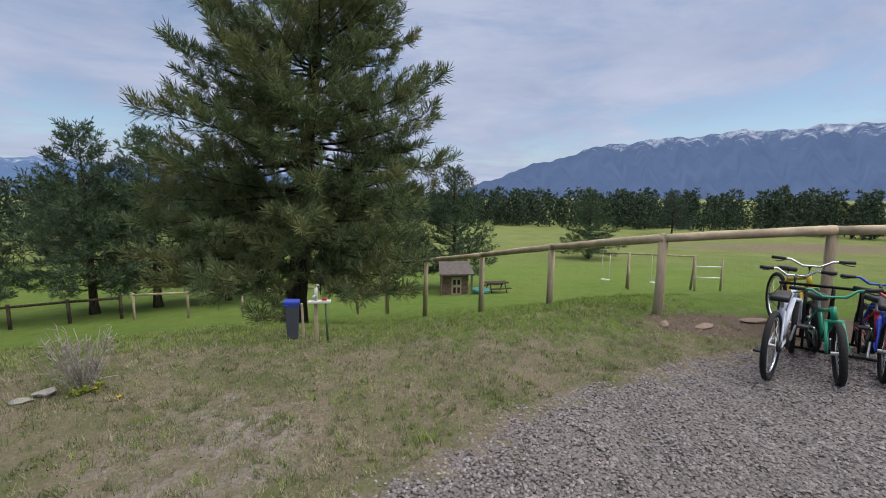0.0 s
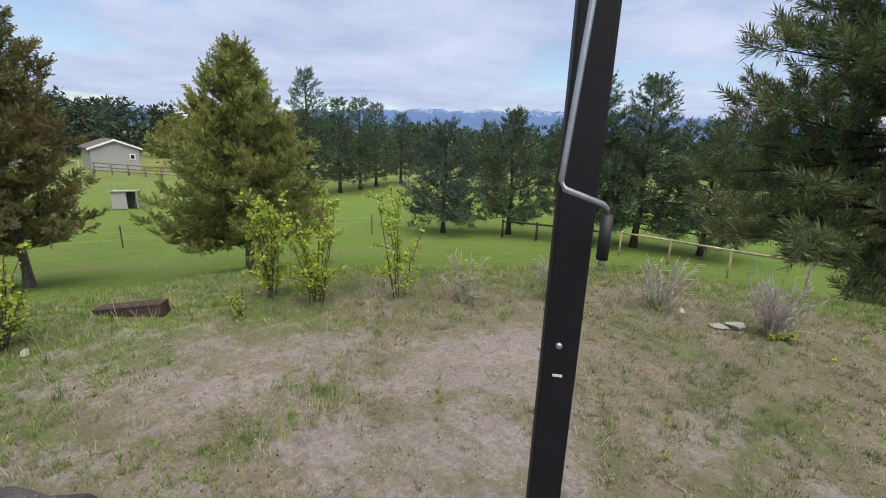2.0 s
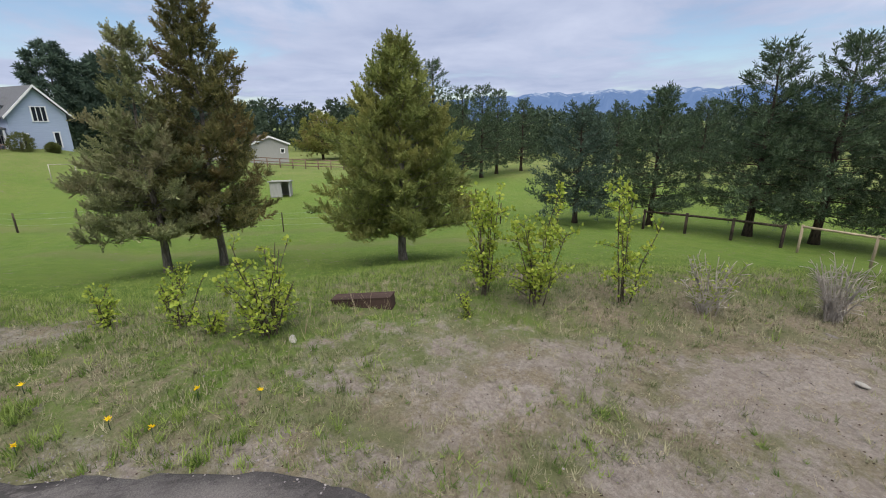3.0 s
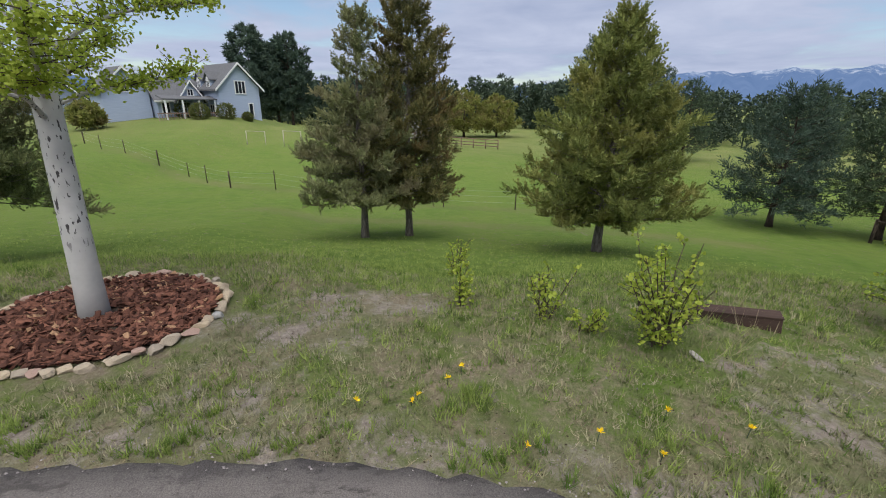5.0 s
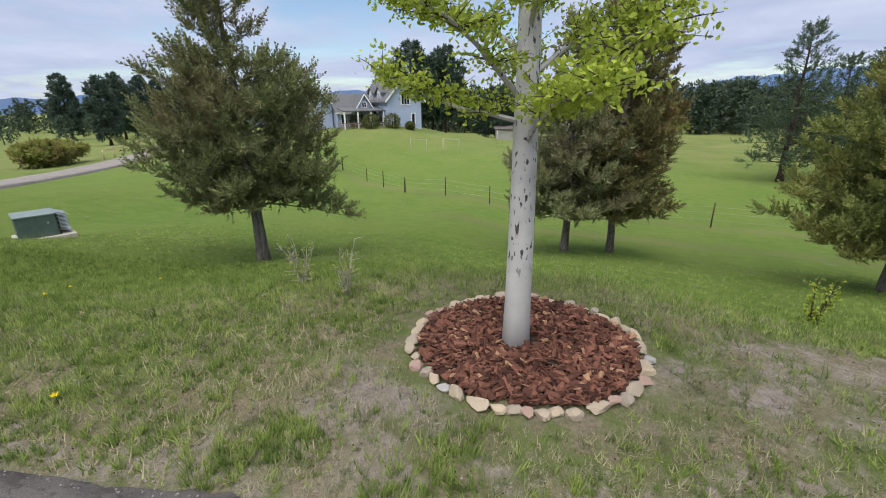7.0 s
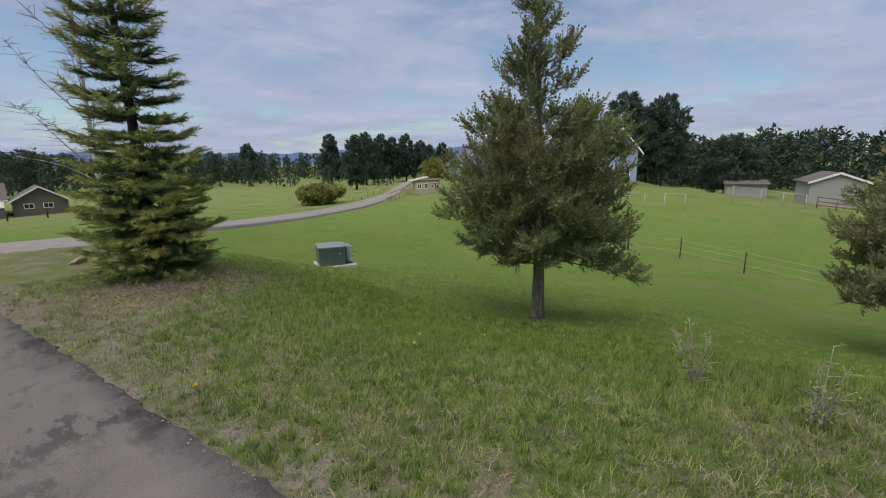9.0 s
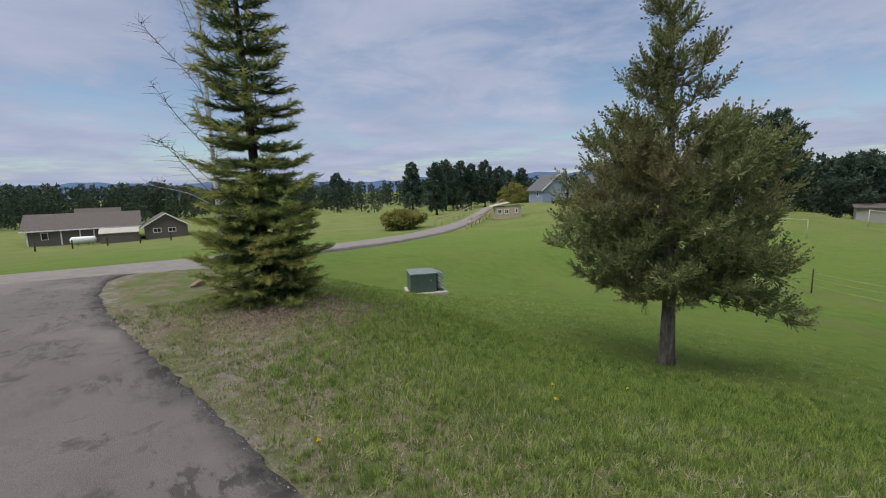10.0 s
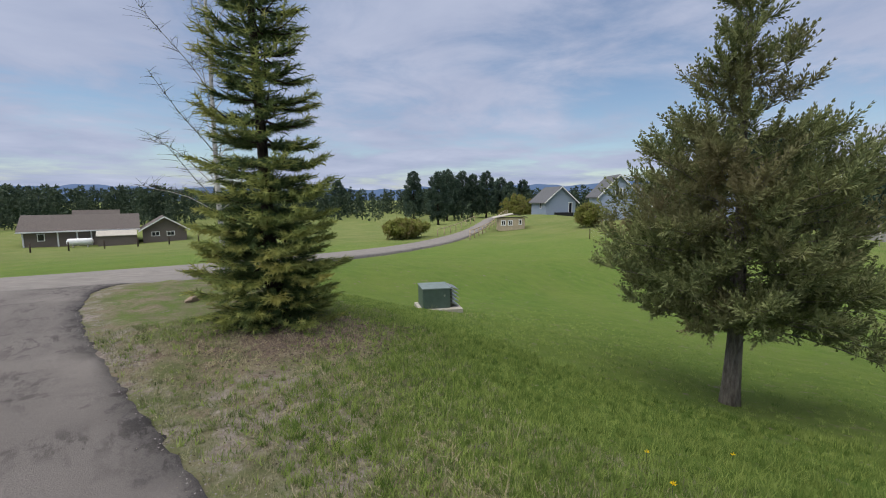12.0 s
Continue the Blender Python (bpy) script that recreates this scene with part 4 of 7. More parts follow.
M["yellow"] = plainmat("dandelion_mat", (0.86, 0.62, 0.01), 0.8, var=0.15)
M["bin_grey"] = plainmat("bin_body_mat", (0.060, 0.065, 0.085), 0.55, 0, 0.4, 0.2, 10)
M["bin_blue"] = plainmat("bin_lid_mat", (0.035, 0.065, 0.36), 0.45, 0, 0.4, 0.15, 10)
M["pvc"] = plainmat("white_pvc_mat", (0.66, 0.65, 0.62), 0.5)
M["red"] = plainmat("red_paint_mat", (0.42, 0.025, 0.02), 0.4)
M["green_post"] = plainmat("green_steel_post_mat", (0.045, 0.075, 0.040), 0.6)


def add_box(bm, sx, sy, sz, x, y, z, rz=0.0, rx=0.0, ry=0.0, bevel=0.0):
    m = pose(x, y, z, rx, ry, rz) @ Matrix.Diagonal((sx, sy, sz, 1))
    vs = bmesh.ops.create_cube(bm, size=1.0, matrix=m)["verts"]
    if bevel:
        es = list({e for v in vs for e in v.link_edges})
        bmesh.ops.bevel(bm, geom=es, offset=bevel, segments=2, profile=0.6, affect="EDGES")


def box_part(name, parent, mat, size, at, rz=0.0, rx=0.0, ry=0.0, bevel=0.006, label=""):
    bm = bmesh.new()
    add_box(bm, *size, *at, rz, rx, ry, min(bevel, min(size) * 0.3))
    return part(name, bm, mat, parent, label)


def rod(name, parent, mat, pts, r, sides=10, label="", taper=1.0):
    pts = np.array(pts, float)
    return part_np(name, *tube(pts, np.linspace(r, r * taper, len(pts)), sides), mat, parent, label, True)


def spin_part(name, parent, mat, prof, at, sides=20, label="", rx=0.0, ry=0.0, rz=0.0):
    """A turned shape from (radius, height) pairs."""
    bm = bmesh.new()
    rings = []
    for r, z in prof:
        rings.append([bm.verts.new((r * math.cos(i * 2 * math.pi / sides), r * math.sin(i * 2 * math.pi / sides), z)) for i in range(sides)])
    for a, b in zip(rings, rings[1:]):
        for i in range(sides):
            bm.faces.new((a[i], a[(i + 1) % sides], b[(i + 1) % sides], b[i]))
    bm.faces.new(rings[0][::-1])
    bm.faces.new(rings[-1])
    bmesh.ops.transform(bm, matrix=pose(*at, rx, ry, rz), verts=bm.verts)
    return part(name, bm, mat, parent, label, True)


def stone_mesh(seed, flat=0.55, mat=None):
    rng = np.random.default_rng(seed)
    bm = bmesh.new()
    bmesh.ops.create_icosphere(bm, subdivisions=2, radius=1.0)
    cuts = [(Vector(rng.normal(size=3)).normalized(), rng.uniform(0.36, 0.74)) for _ in range(9)]
    for v in bm.verts:
        for nrm, lim in cuts:
            d = v.co.dot(nrm)
            if d > lim:
                v.co -= nrm * (d - lim)
        v.co += Vector(rng.normal(size=3)) * 0.025
        v.co.z *= flat
    me = bpy.data.meshes.new("stone")
    bm.to_mesh(me)
    bm.free()
    me.materials.append(mat or M["stone"])
    return me


STONES = [stone_mesh(i, 0.45 + 0.05 * (i % 4)) for i in range(8)]


# ---------------------------------------------------------------- the ring of mulch and the aspen
def mulch_ring(cx, cy, rx, ry):
    rng = np.random.default_rng(5)
    z = lay(cx, cy)
    bed = thing("mulch_bed", (cx, cy, z), "round bed of red-brown bark mulch under the aspen", "flower bed")
    # a low mound under the chips
    v, f = [(0, 0, 0.030)], []
    n, rings = 40, 6
    for j in range(1, rings + 1):
        for i in range(n):
            a, r = i * 2 * math.pi / n, j / rings
            v.append((rx * r * math.cos(a), ry * r * math.sin(a), 0.030 - 0.010 * r * r - (0.06 if j == rings else 0)))
    for i in range(n):
        f.append((0, 1 + i, 1 + (i + 1) % n))
        for j in range(rings - 1):
            a, b = 1 + j * n + i, 1 + j * n + (i + 1) % n
            f += [(a, a + n, b + n), (a, b + n, b)]
    part_np("mound", np.array(v), np.array(f), M["bark"], bed, smooth=True)
    chips = []
    for i in range(5):
        bm = bmesh.new()
        add_box(bm, 0.060, 0.019, 0.007, 0, 0, 0)
        for q in bm.verts:
            q.co += Vector(rng.normal(size=3) * np.array([0.006, 0.003, 0.0015]))
            q.co.y *= 1 - 0.5 * (q.co.x > 0) * rng.uniform(0, 1)
        bmesh.ops.triangulate(bm, faces=bm.faces)
        me = bpy.data.meshes.new("chip")
        bm.to_mesh(me)
        bm.free()
        me.materials.append(M["mulch_one"])
        chips.append(me)

    def spot():
        while True:
            a, r = rng.uniform(0, 6.283), math.sqrt(rng.uniform(0, 1)) * 0.97
            if r > 0.13:
                return rx * r * math.cos(a), ry * r * math.sin(a), 0.032 - 0.010 * r * r
    for i in range(300):
        x, y, zz = spot()
        ob = new("chip", chips[i % 5])
        ob.parent = bed
        s = rng.uniform(0.55, 1.35)
        ob.matrix_basis = pose(x, y, zz + 0.012, rng.uniform(-34, 34), rng.uniform(-26, 26), rng.uniform(0, 360)) @ Matrix.Diagonal((s, s * rng.uniform(0.8, 1.5), s, 1))
    src = chips[0]
    tv = np.array([tuple(q.co) for q in src.vertices])
    tf = np.array([tuple(p.vertices) for p in src.polygons])
    pts = np.array([spot() for _ in range(3200)])
    pts[:, 2] += rng.uniform(0, 0.026, len(pts))
    nrm = np.column_stack([rng.normal(size=(len(pts), 2)) * 0.5, np.ones(len(pts))])
    rest = part_np("mulch", *stamp(tv, tf, pts, frames_to(nrm, rng), rng.uniform(0.4, 1.3, len(pts))), M["mulch"], bed)
    tagged(rest, "loose bark chips", kind="stuff")
    edge = thing("stone_edging", (cx, cy, z), "ring of small tan, grey and pink stones round the mulch", "stones")
    a, i = 0.0, 0
    while a < 2 * math.pi - 0.06:
        w = rng.choice((rng.uniform(0.042, 0.060), rng.uniform(0.060, 0.100)))
        step = 2 * w / ((rx + ry) / 2 + 0.03) * 0.80
        aa = a + step / 2
        ob = new("stone", STONES[i % 8])
        ob.parent = edge
        out = 1.035 + rng.uniform(-0.015, 0.02)
        ob.matrix_basis = pose(rx * out * math.cos(aa), ry * out * math.sin(aa), 0.016, rng.uniform(-10, 10), rng.uniform(-10, 10), math.degrees(aa) + 90 + rng.uniform(-14, 14)) @ Matrix.Diagonal((w * 1.08, rng.uniform(0.042, 0.064), rng.uniform(0.055, 0.090), 1))
        a += step
        i += 1


mulch_ring(-5.80, -4.94, 0.63, 0.67)


def leaf_template(kind, rng):
    """A small bent leaf with a short stalk, its base at the origin, reaching along +z."""
    w, l = (0.5, 0.55) if kind == "round" else (0.24, 0.6)
    out = [(0, 0.10), (w * 0.75, 0.10 + l * 0.2), (w, 0.10 + l * 0.5), (w * 0.55, 0.10 + l * 0.85), (0, 0.10 + l * 1.05), (-w * 0.55, 0.10 + l * 0.85), (-w, 0.10 + l * 0.5), (-w * 0.75, 0.10 + l * 0.2)]
    v = [(x, 0.16 * abs(x), z) for x, z in out]
    f = [(0, i, i + 1) for i in range(1, 7)]
    return np.array(v), np.array(f)


LEAF_ROUND, LEAF_LONG = leaf_template("round", trng), leaf_template("long", trng)


def twigs_from(rng, base, tip, n, length, up):
    """Thin side shoots along a line."""
    out = []
    for _ in range(n):
        u = rng.uniform(0.25, 1.0)
        p = base + (tip - base) * u
        d = rng.normal(size=3)
        d[2] = abs(d[2]) * 0.5 + up
        d /= np.linalg.norm(d)
        l = length * rng.uniform(0.5, 1.2) * (1.15 - 0.5 * u)
        s = np.linspace(0, 1, 4)[:, None]
        out.append(p + d * l * s + np.array([0, 0, -0.12 * l]) * s ** 2)
    return out


def aspen(at, name, label, H, R, z0, seed, nl, tw, leaves, leaf_size, trunk_r, leafmat_key, lift=0.75, lean=0.012):
    rng = np.random.default_rng(seed)
    t = thing(name, (*at, lay(*at)), label, "tree")
    zs = np.linspace(-0.1, H, 16)
    px, py = 0.02 * np.sin(zs * 1.1) + lean * zs, 0.02 * np.sin(zs * 0.8 + 1)
    rr = trunk_r * np.clip(1 - 0.85 * zs / H, 0.05, 1) * (1 + 0.12 * np.exp(-np.maximum(zs - 0.03, 0) / 0.06))
    part_np("trunk", *tube(np.column_stack([px, py, zs]), rr, 16), M["aspen_bark"], t, smooth=True)
    mains, shoots = [], []
    for i in range(nl):
        u = ((i + rng.uniform(0, 0.6)) / nl) ** 1.5
        z = z0 + (H * 0.92 - z0) * u
        az = i * 2.4 + rng.uniform(-0.4, 0.4)
        L = R * (1.05 - 0.75 * u) * rng.uniform(0.8, 1.15)
        s = np.linspace(0, 1, 6)
        ln = np.column_stack([np.interp(z, zs, px) + math.cos(az) * L * s, np.interp(z, zs, py) + math.sin(az) * L * s, z + L * (lift * (0.35 + 0.65 * min(1, u * 2)) * s + 0.05 * np.sin(s * 5 + i) - 0.10 * s ** 3)])
        mains.append(ln)
        for q in range(1, 5):
            shoots += twigs_from(rng, ln[q], ln[q + 1], tw, 0.42 * R * 0.7, 0.1)
    part_np("branchwork", *join_np([tube(l, np.linspace(trunk_r * 0.20, 0.003, 6), 6, False) for l in mains]), M["aspen_bark"], t)
    part_np("twigwork", *join_np([tube(l, np.linspace(0.004, 0.0012, 4), 3, False) for l in shoots]), M["twig_dark"], t)["kind"] = "stuff"
    P, D = [], []
    for ln in shoots:
        for _ in range(leaves):
            u = rng.uniform(0.15, 1) * 3
            i = min(int(u), 2)
            P.append(ln[i] + (ln[i + 1] - ln[i]) * (u - i) + rng.normal(size=3) * 0.025)
            D.append(rng.normal(size=3) + np.array([0, 0, -0.7]))
    P, D = np.array(P), np.array(D)
    part_np("crown", *stamp(*LEAF_ROUND, P, frames_to(D, rng), rng.uniform(0.65, 1.2, len(P)) * leaf_size), M[leafmat_key], t)["kind"] = "stuff"
    return t


aspen((-5.76, -5.01), "aspen_tree", "young aspen with white scarred bark and fresh lime-green leaves", 6.0, 0.84, 1.2, 91, 34, 12, 25, 0.029, 0.080, "aspen_leaf", 1.2, -0.07)
aspen((-5.70, -16.45), "aspen_tree", "thin white-trunked aspen with almost bare twigs", 8.0, 1.2, 1.2, 92, 28, 9, 3, 0.016, 0.050, "aspen_leaf", 1.7)


# ---------------------------------------------------------------- grass, pebbles, weeds
def blades(n, h, lean, rng, w=0.004):
    v, f = [(0, 0, 0)], []
    for _ in range(n):
        a, b = rng.uniform(0, 6.283), rng.uniform(0, 6.283)
        l, t = h * rng.uniform(0.5, 1.1), lean * rng.uniform(0.2, 1.0)
        base = np.array([math.cos(b), math.sin(b), 0]) * rng.uniform(0, 0.035)
        d2 = base + np.array([math.cos(a) * t * l, math.sin(a) * t * l, l * (1 - 0.25 * t)])
        s = np.array([-math.sin(a), math.cos(a), 0]) * w
        j = len(v)
        v += [tuple(base + s), tuple(base - s), tuple(d2)]
        f += [(j, j + 1, j + 2), (0, j, j + 1)]
    return np.array(v), np.array(f)


def ground_z(x, y):
    """The ground with its small unevenness, as the sheet has it."""
    flat = ease((outside(x, y, DRIVE + DRIVE_BACK) + 0.1) / 0.5)
    return height(x, y) + flat * (0.035 * waves(x, y, 0.9, 1) + 0.012 * waves(x, y, 0.25, 2))


def patchy(x, y, seed, scale=0.9):
    return waves(x, y, scale, seed) + 0.6 * waves(x, y, scale * 0.33, seed + 50)


LANE = [(6, -0.5), (6, 4.3), (3.2, 4.0), (1.9, 3.45), (1.2, 3.1), (0.6, 2.75), (0.2, 2.3), (-0.3, 1.9), (-0.9, 1.2), (-2.4, 0.3), (-3.0, -0.4)]


def scatter(name, label, n, keep, template, size, mat, seed, box, tilt=0.15):
    rng = np.random.default_rng(seed)
    x, y = rng.uniform(box[0], box[1], n * 6), rng.uniform(box[2], box[3], n * 6)
    ok = (outside(x, y, DRIVE + DRIVE_BACK) > 0.03) & (np.hypot((x + 5.80) / 0.76, (y + 4.94) / 0.81) > 1)
    ok &= keep(x, y, rng)
    x, y = x[ok][:n], y[ok][:n]
    P = np.column_stack([x, y, ground_z(x, y)])
    D = np.column_stack([rng.normal(size=(len(x), 2)) * tilt, np.ones(len(x))])
    k2 = len(P) // 2
    S = rng.uniform(0.6, 1.3, len(P)) * size
    R = frames_to(D, rng)
    v = join_np([stamp(*template[0], P[:k2], R[:k2], S[:k2]), stamp(*template[1], P[k2:], R[k2:], S[k2:])])
    return tagged(new(name, fast_mesh(name, *v, mat)), label, "grass", kind="stuff")


G_SHORT = (blades(8, 0.042, 0.9, trng, 0.0025), blades(7, 0.050, 1.0, trng, 0.0026))
G_TUFT = (blades(14, 0.12, 0.7, trng, 0.0042), blades(12, 0.14, 0.8, trng, 0.0042))
G_TALL = (blades(5, 0.36, 0.55, trng, 0.0017), blades(4, 0.42, 0.7, trng, 0.0017))
G_LIE = (blades(4, 0.030, 1.9, trng, 0.0012), blades(4, 0.036, 2.2, trng, 0.0012))
YARD = (-8.0, 3.5, -14.0, 7.5)


def near_path(x, y, r):
    return along(x, y, [(0, 0), (-1.4, -0.4), (-2.5, -1.4), (-3.3, -3.4), (-3.4, -5.4), (-3.4, -7.0), (-3.6, -8.3)]) < r


def bare(x, y):
    d = np.zeros_like(x)
    for px, py, rx, ry in ((-3.55, 1.0, 0.5, 0.85), (-2.9, 0.3, 0.65, 0.55), (-4.4, -0.4, 0.55, 0.5), (-6.0, -3.3, 0.35, 0.5), (-5.2, -12.2, 1.1, 0.8), (-5.75, -12.5, 1.0, 0.7), (3.2, 4.9, 0.8, 0.45), (4.4, 4.6, 1.1, 0.5)):
        d = np.maximum(d, ease(1.5 - np.hypot((x - px) / rx, (y - py) / ry)))
    return d


def keep_short(x, y, rng):
    inside = outside(x, y, RIM) < 1.2
    dens = 0.55 + 0.7 * patchy(x, y, 31) - 0.5 * bare(x, y)
    return inside & near_path(x, y, 6.5) & (outside(x, y, LANE) > 0.15) & (rng.uniform(0, 1, len(x)) < dens)


def keep_green(x, y, rng):
    slope = outside(x, y, RIM) > -0.5
    west = (y < -6.3) & (x < -4.3)
    dens = 0.16 + 0.95 * np.clip(patchy(x, y, 33, 1.3) - 0.12, 0, 1) + 0.45 * slope + 0.35 * west - 0.6 * bare(x, y)
    dens = dens * (1 - 0.62 * ease((y + 0.3) / 1.2) * (outside(x, y, RIM) < -0.4))
    return near_path(x, y, 7.5) & (outside(x, y, LANE) > 0.1) & (rng.uniform(0, 1, len(x)) < dens)


def keep_straw(x, y, rng):
    return (outside(x, y, RIM) < 0.8) & near_path(x, y, 6.5) & (outside(x, y, LANE) > -0.1) & (rng.uniform(0, 1, len(x)) < 0.5 - 0.5 * patchy(x, y, 31))


scatter("short_grass", "thin short mixed green and dry grass over the yard", 36000, keep_short, G_SHORT, 0.9, M["grass_mix"], 101, YARD)
scatter("green_grass", "patches of fresh green grass in the yard and on the bank", 30000, keep_green, G_SHORT, 1.15, M["grass"], 102, YARD)
scatter("grass_tuft", "scattered green tufts", 2200, lambda x, y, r: keep_green(x, y, r) & (patchy(x, y, 33, 1.3) > 0.12), G_TUFT, 0.6, M["grass"], 103, YARD)
scatter("dry_straw", "dead straw lying on the thatch", 12000, keep_straw, G_LIE, 1.0, M["straw"], 104, YARD, 0.3)
scatter("bank_grass", "green lawn grass on the bank below the yard", 26000,
        lambda x, y, r: (outside(x, y, RIM) > 0.2) & (outside(x, y, RIM) < 9) & (r.uniform(0, 1, len(x)) < np.exp(-outside(x, y, RIM) / 4)), G_SHORT, 1.2, M["grass"], 105, (-15, 4, -16, 14))


def tall_spots(x, y, rng):
    d = np.zeros_like(x)
    for px, py, r in ((-6.75, -4.6, 0.75), (-7.0, -3.9, 0.6), (-6.5, -6.4, 0.5), (-6.9, -7.0, 0.45), (-5.6, -2.0, 0.45), (-6.3, -2.6, 0.5), (-5.2, -1.2, 0.4), (-4.9, 0.6, 0.6), (-5.2, -9.6, 0.7),
                      (-6.3, -11.6, 0.55), (-9.2, -14.7, 0.7), (-10.2, -15.0, 0.7), (-4.3, 1.6, 0.35), (-5.5, -0.6, 0.4)):
        d = np.maximum(d, ease(1.3 - np.hypot(x - px, y - py) / r))
    return rng.uniform(0, 1, len(x)) < d * 0.55


scatter("tall_dry_grass", "tall pale dry grass stalks along the bank", 1700, tall_spots, G_TALL, 0.58, M["straw"], 106, (-12, -3, -17, 4))
scatter("tall_green_grass", "taller rough green grass along the bank", 1900, tall_spots, G_TALL, 0.42, M["grass"], 107, (-12, -3, -17, 4))


def pebbles(name, label, n, keep, size, seed, box, mat="pebble"):
    rng = np.random.default_rng(seed)
    x, y = rng.uniform(box[0], box[1], n * 4), rng.uniform(box[2], box[3], n * 4)
    ok = keep(x, y, rng)
    x, y = x[ok][:n], y[ok][:n]
    tv = np.array([(1, 0, 0), (-0.9, 0.1, 0), (0.1, 0.9, 0), (0, -0.8, 0), (0.1, 0.1, 0.62), (0, 0, -0.5)])
    tf = np.array([(0, 2, 4), (2, 1, 4), (1, 3, 4), (3, 0, 4), (2, 0, 5), (1, 2, 5), (3, 1, 5), (0, 3, 5)])
    D = np.column_stack([rng.normal(size=(len(x), 2)) * 0.25, np.ones(len(x))])
    s = size * rng.uniform(0.5, 1.5, len(x))
    v = stamp(tv, tf, np.column_stack([x, y, ground_z(x, y) + 0.15 * s + 0.026 * (outside(x, y, DRIVE + DRIVE_BACK) < -0.01)]), frames_to(D, rng), s)
    return tagged(new(name, fast_mesh(name, *v, M[mat])), label, "gravel", kind="stuff")


scatter("lawn_grass", "longer fresh green grass on the west side of the yard", 5200,
        lambda x, y, r: (y < -5.9) & (y > -13) & (x < -4.35) & near_path(x, y, 5.5) & (outside(x, y, RIM) > -1.3) & (r.uniform(0, 1, len(x)) > bare(x, y)) & (r.uniform(0, 1, len(x)) < 0.30 + 0.8 * patchy(x, y, 35, 1.1) + 0.25 * (outside(x, y, RIM) > 0)),
        G_TUFT, 0.62, M["grass"], 108, (-9, -4, -13, -5.9))
scatter("edge_grass", "dense green grass clumps beside the driveway edge", 2600,
        lambda x, y, r: (outside(x, y, DRIVE + DRIVE_BACK) < 0.55) & (y < -1.6) & (y > -9.5) & (r.uniform(0, 1, len(x)) < np.clip(1.9 * patchy(x, y, 37, 0.7), 0, 1)),
        G_TUFT, 0.55, M["grass"], 109, (-5.3, -3.6, -9.5, -1.6))
scatter("dry_thatch", "dead straw between the green grass on the west side", 3500,
        lambda x, y, r: (y < -5.9) & (x < -4.35) & near_path(x, y, 5.5) & (outside(x, y, RIM) < 0.3) & (r.uniform(0, 1, len(x)) < 0.45 - 0.5 * patchy(x, y, 35, 1.1)), G_LIE, 1.5, M["straw"], 110, (-9, -4, -13, -5.9), 0.3)


def weed_spots(x, y, rng):
    d = np.zeros_like(x)
    for px, py, r in ((-4.80, -4.40, 0.34), (-4.72, -4.85, 0.26), (-0.15, 2.72, 0.26), (-5.00, -2.90, 0.20), (-4.66, -5.35, 0.24), (-4.95, -5.25, 0.22), (-4.70, -3.55, 0.16), (-4.75, -8.6, 0.30), (-4.60, -7.3, 0.22), (-5.20, -8.9, 0.45),
                      (-4.35, -1.75, 0.22), (-4.70, -1.35, 0.24), (-4.00, -0.20, 0.20), (-3.30, 0.45, 0.14), (-1.9, 0.9, 0.12), (-4.40, -11.9, 0.35), (-4.95, -10.2, 0.4), (0.35, 2.95, 0.14), (-1.35, 1.75, 0.10)):
        d = np.maximum(d, ease(1.4 - np.hypot(x - px, y - py) / r))
    return rng.uniform(0, 1, len(x)) < d


scatter("weed_patch", "dense patches of bright green weeds in the thin grass", 2600, weed_spots, G_TUFT, 0.40, M["grass"], 118, (-6.0, 0.8, -12.5, 3.3), 0.5)
k = Mat("litter_mat", 0.95, spec=0.1)
_i = k.island()
M["litter"] = k.color(k.mix(k.remap(_i, 0.45, 0.55), k.mix(_i, (0.03, 0.022, 0.016), (0.16, 0.11, 0.08)), k.mix(_i, (0.20, 0.17, 0.125), (0.31, 0.27, 0.215)))).m
pebbles("gravel", "loose grey and purple crushed gravel", 34000, lambda x, y, r: (outside(x, y, LANE) < 0.25) & (y > 0.6) & (np.hypot(x, y) < 6) & (r.uniform(0, 1, len(x)) < np.exp(-outside(x, y, LANE).clip(0, 9) / 0.12)), 0.0105, 111, (-1.6, 5.2, 0.6, 4.6))
pebbles("yard_pebble", "small stones strewn in the thin grass", 2600, lambda x, y, r: (outside(x, y, RIM) < 0.4) & (outside(x, y, DRIVE + DRIVE_BACK) > 0.0) & (r.uniform(0, 1, len(x)) < 0.25 + 0.6 * bare(x, y)), 0.0062, 112, (-6.5, 1.5, -13, 4.5))
pebbles("dirt_clod", "small clods and stones lying on the bare dirt", 4200, lambda x, y, r: r.uniform(0, 1, len(x)) < 0.9 * bare(x, y), 0.0052, 116, (-6.6, -1.6, -4.2, 2.4), "clod")
pebbles("spruce_litter", "dead twig bits, cones and clods on the soil below the spruce", 3200, lambda x, y, r: r.uniform(0, 1, len(x)) < ease(1.5 - np.hypot((x + 5.65) / 0.95, (y + 12.5) / 0.75)), 0.0125, 117, (-7.5, -4.0, -14.0, -11.0), "soil_clod")
pebbles("edge_gravel", "crumbled stones along the asphalt edge", 5000, lambda x, y, r: np.abs(outside(x, y, DRIVE + DRIVE_BACK) - 0.08) < 0.13, 0.0052, 113, (-5.2, -3.0, -16, -1))


